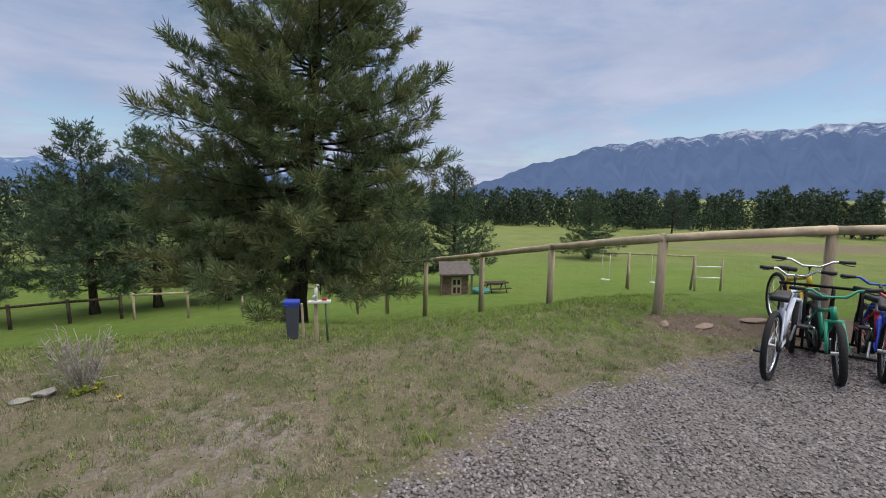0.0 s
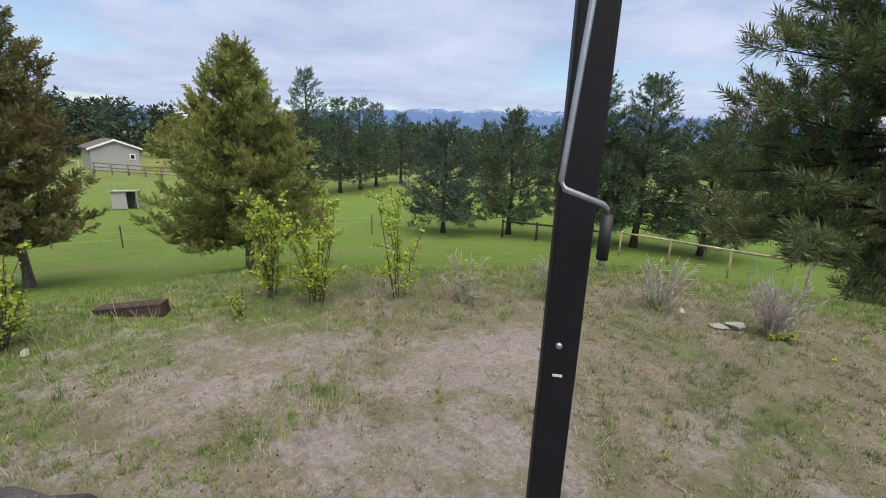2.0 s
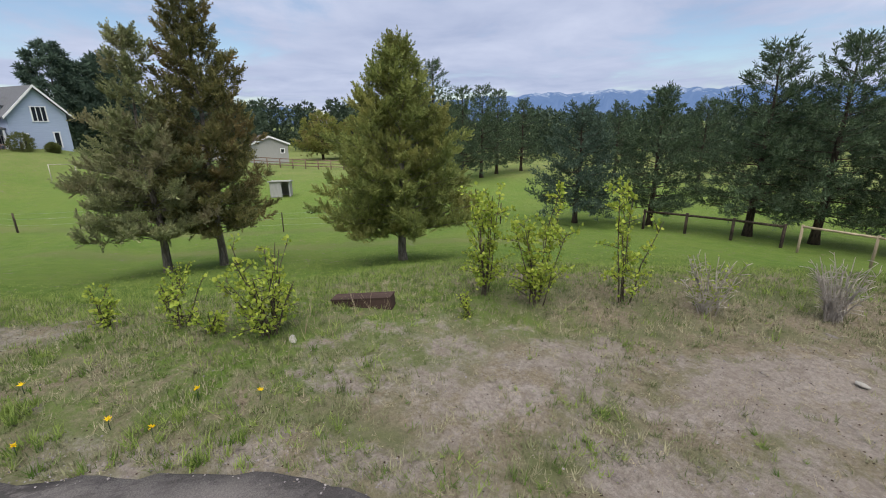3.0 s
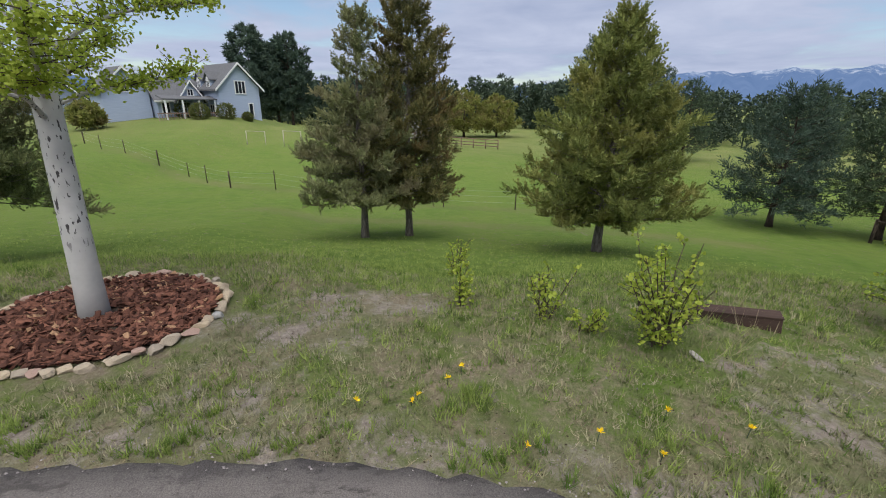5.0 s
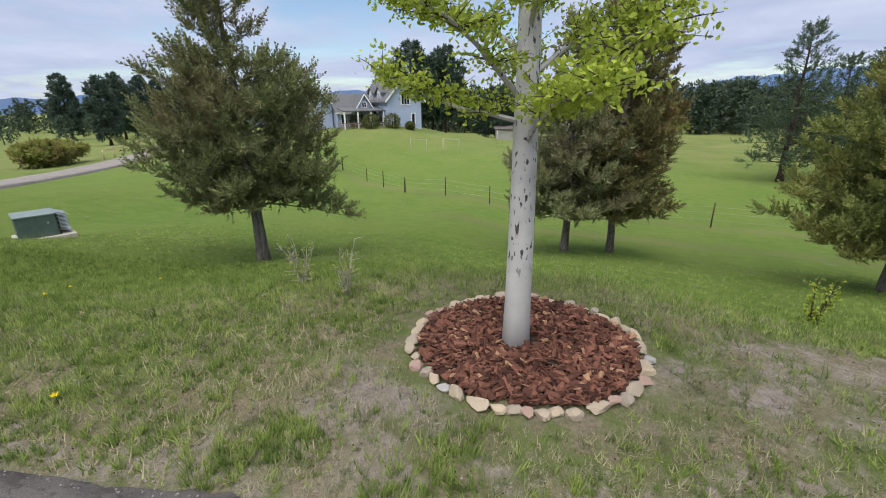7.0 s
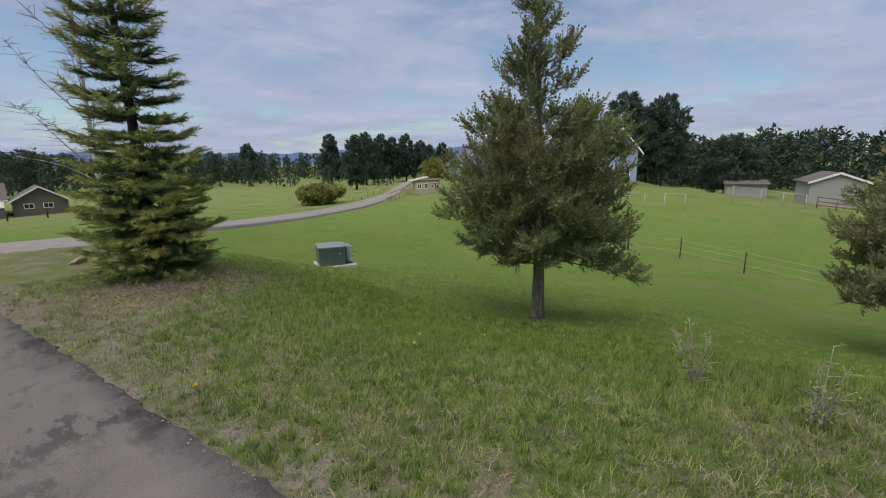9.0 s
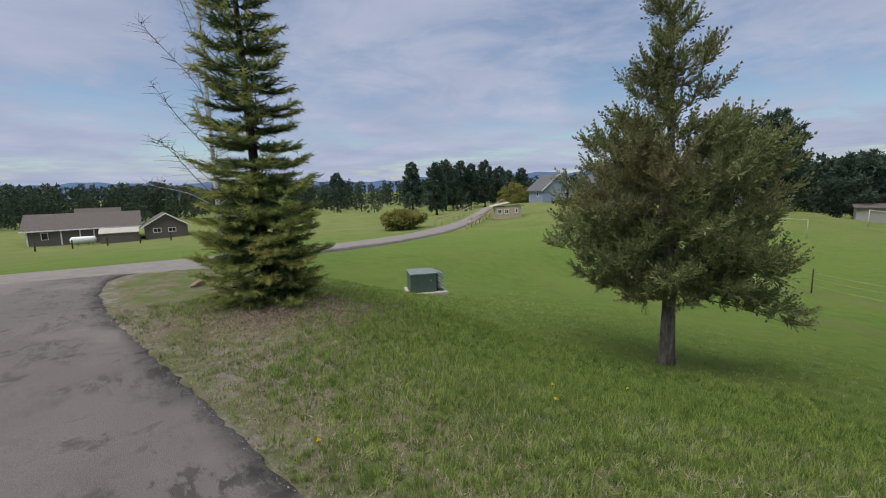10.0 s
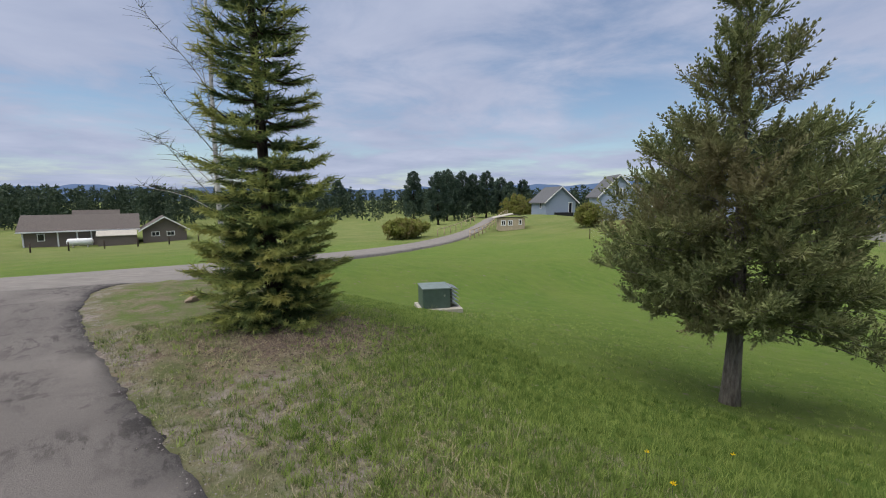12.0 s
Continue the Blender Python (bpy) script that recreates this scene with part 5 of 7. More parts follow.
def sapling(at, H, stems, spread, leaves, seed, label, leaf="sap_leaf", stem="twig_dark", lsize=0.045, name="shrub", cat="shrub", bend=0.3, side=5):
    """A clump of upright stems with side shoots and small leaves."""
    rng = np.random.default_rng(seed)
    t = thing(name, (*at, lay(*at)), label, cat)
    mains, shoots = [], []
    for i in range(stems):
        a, r = rng.uniform(0, 6.283), rng.uniform(0, 0.25) * spread
        b = np.array([math.cos(a) * r, math.sin(a) * r, -0.03])
        h = H * rng.uniform(0.65, 1.05)
        a2 = a + rng.uniform(-0.6, 0.6)
        tip = b + np.array([math.cos(a2) * spread * rng.uniform(0.2, 1), math.sin(a2) * spread * rng.uniform(0.2, 1), h])
        s = np.linspace(0, 1, 5)[:, None]
        ln = b + (tip - b) * s + np.array([math.cos(a2), math.sin(a2), 0]) * bend * spread * (s ** 2 - s) + rng.normal(size=(5, 3)) * 0.008
        mains.append(ln)
        shoots += twigs_from(rng, ln[0] * 1.15 - ln[-1] * 0.15, ln[-1], side + 3, H * 0.22, 0.35)
    part_np("stems", *join_np([tube(l, np.linspace(0.006, 0.0024, 5), 5, False) for l in mains]), M[stem], t).name = "stemwork"
    part_np("twigwork", *join_np([tube(l, np.linspace(0.004, 0.0018, 4), 3, False) for l in shoots]), M[stem], t)["kind"] = "stuff"
    if leaves:
        P, D = [], []
        for ln in shoots + mains:
            for _ in range(leaves):
                u = rng.uniform(0.1, 1) * (len(ln) - 1)
                i = min(int(u), len(ln) - 2)
                P.append(ln[i] + (ln[i + 1] - ln[i]) * (u - i) + rng.normal(size=3) * 0.012)
                D.append(rng.normal(size=3) + np.array([0, 0, 0.6]))
        P = np.array(P)
        part_np("leafage", *stamp(*LEAF_LONG, P, frames_to(np.array(D), rng), rng.uniform(0.6, 1.2, len(P)) * lsize), M[leaf], t)["kind"] = "stuff"
    return t


GREEN = "young shrub with bright yellow-green leaves on thin upright stems"
sapling((-5.30, -1.49), 0.66, 13, 0.26, 11, 121, "bushy lilac shrub with bright yellow-green leaves beside a wooden box")
sapling((-5.38, 0.15), 0.98, 8, 0.22, 26, 122, GREEN)
sapling((-5.05, 0.43), 0.88, 9, 0.22, 26, 123, GREEN)
sapling((-4.83, 1.07), 0.88, 5, 0.24, 22, 124, GREEN)
sapling((-5.48, -1.88), 0.20, 5, 0.10, 5, 125, GREEN)
sapling((-5.95, -2.63), 0.34, 4, 0.08, 8, 126, GREEN)
sapling((-7.50, -2.50), 0.46, 6, 0.18, 7, 127, GREEN)
sapling((-5.66, -2.10), 0.40, 6, 0.16, 6, 128, GREEN)
sapling((-6.35, -6.40), 0.46, 7, 0.17, 3, 129, "straggly weed with few leaves and dry stalks on the bank", lsize=0.03, stem="twig")
sapling((-6.73, -7.02), 0.52, 9, 0.20, 3, 130, "straggly weed with few leaves and dry stalks on the bank", lsize=0.03, stem="twig")
sapling((-5.02, -0.15), 0.22, 5, 0.09, 6, 131, GREEN, lsize=0.03)
DRY = "bare dry shrub with pale grey upright twigs"
sapling((-4.46, 1.50), 0.44, 20, 0.22, 2, 141, "dry brown shrub with a few new yellow leaves", stem="twig", lsize=0.03, side=4)
sapling((-4.04, 2.22), 0.46, 34, 0.20, 0, 142, DRY, stem="twig", side=3)
sapling((-3.43, 2.82), 0.50, 26, 0.24, 0, 143, DRY, stem="twig", side=3)
sapling((-2.69, 3.08), 0.52, 36, 0.25, 0, 144, DRY, stem="twig", side=3)
sapling((-3.43, 2.80), 0.12, 6, 0.12, 6, 145, GREEN, lsize=0.03)
sapling((-2.66, 3.06), 0.10, 8, 0.14, 6, 146, GREEN, lsize=0.028)


M["brown_rock"] = plainmat("brown_rock_mat", (0.33, 0.25, 0.19), 0.9, 0, 0.2, 0.35, 14, 0.6)


def rock(at, size, seed, label, rz=0.0):
    ob = new("rock", stone_mesh(seed, 0.6, M["brown_rock" if seed > 205 else "rock"]))
    ob.matrix_basis = pose(at[0], at[1], lay(*at) + size[2] * 0.25, 0, 0, rz) @ Matrix.Diagonal((*size, 1))
    return tagged(ob, label, "rock")


rock((-2.90, 2.99), (0.10, 0.06, 0.09), 201, "pale rough rock lying in the thin grass", 40)
rock((-2.98, 2.88), (0.08, 0.05, 0.05), 202, "pale rough rock lying in the thin grass", 10)
rock((-3.30, 2.95), (0.09, 0.04, 0.04), 203, "flat white stone beside a dry shrub", 120)
rock((-3.48, 1.42), (0.038, 0.032, 0.035), 204, "small grey stone on bare dirt")
rock((-5.15, -1.365), (0.06, 0.03, 0.03), 205, "small white stone under the shrub")
rock((-4.9, -15.0), (0.16, 0.10, 0.14), 206, "tan boulder beside the driveway bend", 30)
rock((-5.15, -15.1), (0.13, 0.09, 0.10), 207, "tan boulder beside the driveway bend", 80)
rock((3.0, 4.75), (0.14, 0.08, 0.07), 208, "broken flat rock in the bare soil by the fence", 20)
rock((2.6, 4.85), (0.10, 0.07, 0.06), 209, "broken flat rock in the bare soil by the fence", 60)
rock((3.7, 5.0), (0.26, 0.07, 0.06), 210, "long flat rock in the bare soil by the fence", 5)


def dandelion(at, seed):
    rng = np.random.default_rng(seed)
    t = thing("dandelion", (*at, lay(*at)), "yellow dandelion flower in short grass", "flower", "dandelions")
    h = rng.uniform(0.03, 0.07)
    rod("stem", t, M["green_post"], [(0, 0, 0), (0.004, 0, h * 0.6), (0.006, 0.003, h)], 0.002, 5)
    v, f = tuft(26, 0.021, 0.0026, 1.5, rng, 0.1)
    part_np("flower", v + np.array([0.006, 0.003, h]), f, M["yellow"], t)


for i, p in enumerate(((-4.807, -3.234), (-4.97, -2.80), (-5.05, -2.72), (-4.86, -2.95), (-4.50, -2.52), (-4.55, -2.20), (-4.82, -2.98), (-4.42, -2.0), (-4.72, -7.2), (-4.37, -9.52), (-2.55, 3.0), (-2.3, 2.9), (-6.3, -9.3), (-7.0, -9.0), (-5.9, -9.0), (-4.53, -1.55), (-4.65, -1.85))):
    dandelion(p, 300 + i)


def wooden_box():
    t = thing("planter_box", (-5.56, -0.82, lay(-5.56, -0.82) - 0.015), "dark brown weathered wooden box half sunk in the bank", "box", rz=60)
    t.matrix_basis = pose(-5.56, -0.82, lay(-5.56, -0.82) - 0.015, 0, -6, 60)
    box_part("front_board", t, M["dark_wood"], (0.48, 0.022, 0.16), (0, -0.05, 0))
    box_part("back_board", t, M["dark_wood"], (0.48, 0.022, 0.16), (0, 0.05, 0))
    box_part("end_board", t, M["dark_wood"], (0.022, 0.076, 0.16), (-0.229, 0, 0))
    box_part("end_board", t, M["dark_wood"], (0.022, 0.076, 0.16), (0.229, 0, 0))
    box_part("lid", t, M["dark_wood"], (0.49, 0.125, 0.014), (0, 0, 0.088))


wooden_box()


def hoop_pole():
    """A black square steel pole with a crank rod, bolts and a sticker."""
    x, y = -2.391, 0.150
    t = thing("basketball_pole", (x, y, 0.0), "black square steel pole with a crank handle, bolts and a sticker", "pole", rz=-46)
    # local +x faces the walker
    box_part("post", t, M["pole"], (0.087, 0.087, 3.1), (0, 0, 1.45), bevel=0.008)
    box_part("base_plate", t, M["pole"], (0.2, 0.2, 0.02), (0, 0, 0.03))
    spin_part("bolt", t, M["steel"], [(0.009, -0.004), (0.009, 0.003), (0.006, 0.007)], (0.044, -0.006, 0.905), 12, ry=90)
    box_part("sticker", t, M["white_label"], (0.002, 0.024, 0.007), (0.0446, -0.002, 0.822), bevel=0.0005)
    for z in (1.72, 1.755):
        box_part("hole_plug", t, M["black"], (0.003, 0.007, 0.009), (0.0442, 0.004, z), bevel=0.001)
    rod("crank_rod", t, M["steel"], [(0.15, 0.02, 2.55), (0.165, -0.01, 1.9), (0.178, -0.05, 1.36), (0.178, -0.053, 1.325), (0.176, -0.045, 1.308), (0.145, 0.036, 1.278), (0.139, 0.047, 1.268), (0.137, 0.050, 1.25)], 0.0062, 10)
    rod("crank_grip", t, M["black"], [(0.137, 0.050, 1.255), (0.137, 0.050, 1.16)], 0.0125, 12)
    rod("grip_tip", t, M["steel"], [(0.137, 0.050, 1.16), (0.137, 0.050, 1.148)], 0.007, 8)
    rod("crank_bracket", t, M["pole"], [(0.04, 0.0, 2.4), (0.155, 0.012, 2.4)], 0.012, 8)
    return t


hoop_pole()


# ---------------------------------------------------------------- by the big pine: bin, tap stand, log fence
def wheelie_bin():
    x, y = -1.58, 4.40
    t = thing("rubbish_bin", (x, y, lay(x, y)), "small dark grey bin with a blue lid in the thin grass", "bin", rz=15)
    t.matrix_basis = pose(x, y, lay(x, y), 0, 0, 15) @ Matrix.Diagonal((0.84, 0.84, 0.95, 1))
    bm = bmesh.new()
    add_box(bm, 0.165, 0.15, 0.40, 0, 0, 0.20, bevel=0.012)
    for v in bm.verts:
        s = 0.78 + 0.22 * v.co.z / 0.4
        v.co.x *= s
        v.co.y *= s
    part("body", bm, M["bin_grey"], t)
    box_part("lid", t, M["bin_blue"], (0.19, 0.175, 0.035), (0, 0, 0.415), ry=3, bevel=0.012)
    box_part("rim", t, M["bin_blue"], (0.178, 0.165, 0.022), (0, 0, 0.388), bevel=0.006)
    box_part("stake", t, M["rail"], (0.03, 0.03, 0.42), (0.125, -0.03, 0.19), ry=-2)


wheelie_bin()


def tap_stand():
    x, y = -1.22, 4.22
    t = thing("tap_stand", (x, y, lay(x, y)), "white post with a tap beside a green steel stake", "tap", rz=10)
    box_part("post", t, M["rail"], (0.035, 0.035, 0.42), (-0.06, 0.06, 0.20))
    rod("green_stake", t, M["green_post"], [(0.06, -0.02, -0.05), (0.04, 0.02, 0.40)], 0.012, 6)
    box_part("shelf", t, M["pvc"], (0.22, 0.07, 0.025), (-0.02, 0.03, 0.425))
    rod("tap_body", t, M["pvc"], [(-0.05, 0.03, 0.43), (-0.05, 0.03, 0.56), (-0.03, 0.03, 0.60)], 0.017, 10)
    rod("tap_spout", t, M["pvc"], [(-0.05, 0.03, 0.50), (-0.09, 0.01, 0.47)], 0.012, 8)
    box_part("tap_handle", t, M["red"], (0.05, 0.03, 0.02), (0.03, 0.02, 0.45))
    rod("antenna", t, M["black"], [(-0.01, 0.04, 0.5), (0.0, 0.05, 0.66), (-0.002, 0.05, 0.74)], 0.006, 6)


tap_stand()


def log_fence():
    """Round posts carrying one long peeled top rail."""
    t = thing("log_fence", (0, 0, 0), "log rail fence with round wooden posts along the yard's edge", "fence")
    posts = [(8.2, 3.3, 1.30), (6.35, 4.15, 1.25), (4.56, 5.0, 1.165), (2.78, 5.37, 1.021), (1.90, 7.4, 0.665), (0.87, 9.35, 0.245), (-0.42, 11.1, -0.14), (-1.7, 13.0, -0.52), (-3.0, 14.9, -0.95)]
    rng = np.random.default_rng(3)
    for x, y, z in posts:
        r = 0.062
        rod("post", t, M["post"], [(x + rng.normal() * 0.02, y, z - 1.6), (x, y, z + 0.03)], r, 12, taper=0.88)
    for (x0, y0, z0), (x1, y1, z1) in zip(posts, posts[1:]):
        n = 6
        pts = [(x0 + (x1 - x0) * i / n + rng.normal() * 0.004, y0 + (y1 - y0) * i / n - 0.03, z0 + (z1 - z0) * i / n - 0.02 + rng.normal() * 0.003) for i in range(n + 1)]
        rod("rail", t, M["rail"], pts, 0.058, 12, taper=0.92)


log_fence()


def low_fence():
    """The meadow fence further down, a top rail on thin posts."""
    t = thing("meadow_fence", (0, 0, 0), "weathered rail fence on thin posts below the big pine", "fence")
    line = [(-3.0, 14.9), (-5.2, 15.2), (-7.4, 15.5), (-9.6, 15.8), (-11.8, 16.0)]
    for i, (x, y) in enumerate(line):
        z = lay(x, y)
        rod("post", t, M["post"], [(x, y, z - 0.3), (x, y, z + 1.05)], 0.045, 8)
        if i:
            a, b = line[i - 1], (x, y)
            rod("rail", t, M["rail"], [(*a, lay(*a) + 0.98), (*b, z + 0.98)], 0.04, 8)
    line = [(-12.6, 16.4), (-14.3, 16.0), (-16.0, 15.4), (-17.6, 14.6)]
    for i, (x, y) in enumerate(line):
        z = lay(x, y)
        rod("post", t, M["bark"], [(x, y, z - 0.3), (x, y, z + 0.95)], 0.06, 8)
        if i:
            a = line[i - 1]
            rod("rail", t, M["bark"], [(*a, lay(*a) + 0.85), (x, y, z + 0.85)], 0.05, 8)


low_fence()

pebbles("yard_litter", "dead leaf bits and tiny stones strewn over the thin grass", 15000, lambda x, y, r: (outside(x, y, RIM) < 0.3) & (outside(x, y, DRIVE + DRIVE_BACK) > 0.0) & near_path(x, y, 5.5) & (np.hypot((x + 5.80) / 0.72, (y + 4.94) / 0.76) > 1), 0.0050, 114, (-6.5, 2.0, -13, 5.0), "litter")
pebbles("road_grit", "pale grit lying on the asphalt edge", 110, lambda x, y, r: (outside(x, y, DRIVE + DRIVE_BACK) < -0.01) & (outside(x, y, DRIVE + DRIVE_BACK) > -0.35), 0.003, 115, (-4.8, -3.0, -13, -1), "litter")

# ---------------------------------------------------------------- bicycles in their rack
def paint(name, col, rough=0.35):
    return plainmat(name + "_frame_paint_mat", col, rough, 0.0, 0.5, 0.15, 20)


def torus_np(R, r, n=36, m=8, squash=1.0):
    a, b = np.meshgrid(np.arange(n) * 2 * math.pi / n, np.arange(m) * 2 * math.pi / m, indexing="ij")
    v = np.stack([(R + r * np.cos(b)) * np.cos(a), r * squash * np.sin(b), (R + r * np.cos(b)) * np.sin(a)], -1).reshape(-1, 3)
    f = []
    for i in range(n):
        for j in range(m):
            p, q, s, t = i * m + j, ((i + 1) % n) * m + j, ((i + 1) % n) * m + (j + 1) % m, i * m + (j + 1) % m
            f += [(p, q, s), (p, s, t)]
    return v, np.array(f)


def bicycle(at, rz, R, wb, colour, label, tyre_r=0.022, steer=0.0, bars=0.28, rim=None, lean=0.0, seat_h=0.0):
    """Local x is forward; the rear axle stands over the origin."""
    t = thing("bicycle", (*at, lay(*at) + 0.005), label, "bicycle", "bicycles in the rack")
    t.matrix_basis = pose(*at, lay(*at) + 0.008, lean, 0, rz)
    fr = paint(label.split()[0], colour)
    rimm = rim or M["chrome"]

    def wheel(x, turn, hx, hz):
        w = part_np("wheel", *tube(np.array([(0, -0.05, 0), (0, 0.05, 0)]), (0.016, 0.016), 10), M["steel"], t, "hub axle")
        w.matrix_basis = pose(x, 0, R, 0, 0, turn)
        part_np("tyre", *torus_np(R - tyre_r, tyre_r, 36, 8), M["tyre"], w, smooth=True)
        part_np("rim", *torus_np(R - tyre_r * 2 - 0.008, 0.010, 36, 6, 1.2), rimm, w, smooth=True)
        sp = []
        for i in range(20):
            a = i * 2 * math.pi / 20
            sp.append(tube(np.array([(math.cos(a + 0.5) * 0.016, 0.022 * (-1) ** i, math.sin(a + 0.5) * 0.016), (math.cos(a) * (R - 2 * tyre_r - 0.01), 0, math.sin(a) * (R - 2 * tyre_r - 0.01))]), (0.0014, 0.0014), 3, False))
        part_np("spokework", *join_np(sp), M["steel"], w)

    wheel(0, 0, 0, 0)
    wheel(wb, steer, 0, 0)
    bb = np.array([wb * 0.40, 0, R * 0.92])
    st = np.array([wb * 0.29, 0, R * 1.95])
    ht, hb = np.array([wb * 0.80, 0, R * 2.25]), np.array([wb * 0.835, 0, R * 1.98])
    fv = [tube(np.array(p), (r, r), 10) for p, r in (((bb, st), 0.016), ((bb, hb), 0.021), ((st * 0.92 + bb * 0.08, ht), 0.018), ((hb, ht + (0, 0, 0.03)), 0.022),
          ((bb + (0, 0.035, 0), (0, 0.06, R)), 0.009), ((bb - (0, 0.035, 0), (0, -0.06, R)), 0.009), ((st * 0.9 + bb * 0.1 + (0, 0.02, 0), (0, 0.06, R)), 0.008), ((st * 0.9 + bb * 0.1 - (0, 0.02, 0), (0, -0.06, R)), 0.008))]
    part_np("frame", *join_np(fv), fr, t, smooth=True)
    cr, sr = math.cos(radians(steer)), math.sin(radians(steer))

    def turned(p):
        dx = p[0] - wb * 0.83
        return (wb * 0.83 + dx * cr - p[1] * sr, dx * sr + p[1] * cr, p[2])
    fk = [tube(np.array([turned(hb + (0, s * 0.05, -0.02)), turned((wb * 0.99, s * 0.06, R * 1.3)), turned((wb, s * 0.06, R))]), (0.014, 0.013, 0.011), 8) for s in (-1, 1)]
    fk.append(tube(np.array([turned(hb + (0, -0.06, -0.02)), turned(hb + (0, 0.06, -0.02))]), (0.016, 0.016), 8))
    part_np("fork", *join_np(fk), fr, t, smooth=True)
    top = ht + (0, 0, 0.10)
    part_np("stem", *tube(np.array([ht, top, turned(top + (0.06, 0, 0.02))]), (0.014, 0.013, 0.013), 8), M["black"], t, smooth=True)
    c = top + (0.06, 0, 0.02)
    bar = [turned(c + (d, s, z)) for d, s, z in ((-0.05, -bars, 0.06), (-0.01, -bars * 0.5, 0.055), (0, -0.07, 0.0), (0, 0.07, 0.0), (-0.01, bars * 0.5, 0.055), (-0.05, bars, 0.06))]
    part_np("handlebar", *tube(np.array(bar), [0.011] * 6, 8), M["chrome"] if rim is None else fr, t, smooth=True)
    for i, j in ((0, 1), (5, 4)):
        a, b = np.array(bar[i]), np.array(bar[j])
        part_np("grip", *tube(np.array([a, a + (b - a) * 0.75]), (0.017, 0.016), 8), M["black"], t, smooth=True)
        part_np("brake_lever", *tube(np.array([a + (b - a) * 0.85, a + (b - a) * 0.4 + (0.05, 0, -0.025), a + (b - a) * 0.1 + (0.05, 0, -0.03)]), (0.006, 0.005, 0.004), 6), M["black"], t)
    part_np("seat_post", *tube(np.array([st, st + (-0.02, 0, 0.08 + seat_h)]), (0.012, 0.012), 8), M["steel"], t)
    bm = bmesh.new()
    add_box(bm, 0.25, 0.13, 0.05, 0, 0, 0, bevel=0.02)
    for v in bm.verts:
        v.co.y *= 1.0 if v.co.x < 0 else 1 - 2.6 * v.co.x
    bmesh.ops.transform(bm, matrix=pose(st[0] - 0.02, 0, st[2] + 0.10 + seat_h, 0, -4, 0), verts=bm.verts)
    part("saddle", bm, M["black"], t, "black padded saddle", True)
    spin_part("chainring", t, M["black"], [(0.085, -0.004), (0.085, 0.004)], tuple(bb + (0, -0.05, 0)), 24, rx=90)
    spin_part("sprocket", t, M["black"], [(0.045, -0.012), (0.045, 0.012)], (0, -0.05, R), 18, rx=90)
    part_np("chain", *join_np([tube(np.array([(bb[0], -0.05, bb[2] + s * 0.083), (0, -0.05, R + s * 0.044)]), (0.005, 0.005), 5) for s in (-1, 1)]), M["black"], t)
    for s, a in ((-1, 0.9), (1, 0.9 + math.pi)):
        e = bb + (0.15 * math.cos(a), s * 0.075, 0.15 * math.sin(a))
        part_np("crank_arm", *tube(np.array([bb + (0, s * 0.06, 0), e]), (0.010, 0.009), 6), M["steel"], t)
        box_part("pedal", t, M["black"], (0.09, 0.08, 0.02), tuple(e + (0, s * 0.05, 0)), bevel=0.004)
    return t


bicycle((2.66, 3.34), 42, 0.285, 0.92, (0.55, 0.58, 0.68), "silver white mountain bike parked with its rear wheel on the gravel", steer=8, bars=0.27)
bicycle((3.58, 3.985), 240, 0.25, 0.86, (0.015, 0.26, 0.15), "green kids' bike with black tyres leaning at the rack", rim=M["black"], steer=-6, tyre_r=0.026, lean=5)
bicycle((4.04, 3.98), 240, 0.24, 0.84, (0.50, 0.02, 0.03), "red kids' bike in the middle of the rack", rim=M["black"], steer=-10)
bicycle((3.98, 5.0), 250, 0.30, 0.95, (0.62, 0.40, 0.02), "yellow mountain bike with turquoise grips behind the others", steer=-20, bars=0.32)
bicycle((3.55, 3.30), 50, 0.25, 0.86, (0.02, 0.06, 0.50), "blue kids' bike at the end of the rack", rim=M["black"], steer=5)


def bike_rack():
    x, y = 3.95, 3.95
    t = thing("bike_rack", (x, y, lay(x, y)), "black tubular steel bike rack standing on gravel", "bike rack", rz=-38)
    for yy in (-0.22, 0.22):
        rod("base_bar", t, M["pole"], [(-0.62, yy, 0.03), (0.62, yy, 0.03)], 0.014)
    rod("top_bar", t, M["pole"], [(-0.62, 0, 0.62), (0.62, 0, 0.62)], 0.014)
    for i in range(7):
        xx = -0.60 + i * 0.20
        rod("hoop", t, M["pole"], [(xx, -0.22, 0.03), (xx, -0.04, 0.60), (xx, 0.04, 0.60), (xx, 0.22, 0.03)], 0.011, 8)


bike_rack()

# ---------------------------------------------------------------- buildings and things across the valley
M["siding_blue"] = plainmat("blue_siding_mat", (0.36, 0.42, 0.55), 0.7, 0, 0.2, 0.10, 1.2, 0.2, (1, 1, 14))
M["siding_grey"] = plainmat("grey_garage_siding_mat", (0.26, 0.31, 0.40), 0.7, 0, 0.2, 0.10, 1.2, 0.2, (1, 1, 14))
M["siding_brown"] = plainmat("taupe_siding_mat", (0.155, 0.130, 0.115), 0.8, 0, 0.2, 0.12, 1.5, 0.2, (1, 1, 14))
M["trim"] = plainmat("white_trim_mat", (0.72, 0.72, 0.72), 0.6, 0, 0.3, 0.08, 3)
M["roof_grey"] = plainmat("grey_shingle_mat", (0.125, 0.128, 0.138), 0.9, 0, 0.15, 0.3, 5, 0.5, (1, 1, 4))
M["roof_brown"] = plainmat("brown_shingle_mat", (0.125, 0.108, 0.100), 0.9, 0, 0.15, 0.3, 5, 0.5)
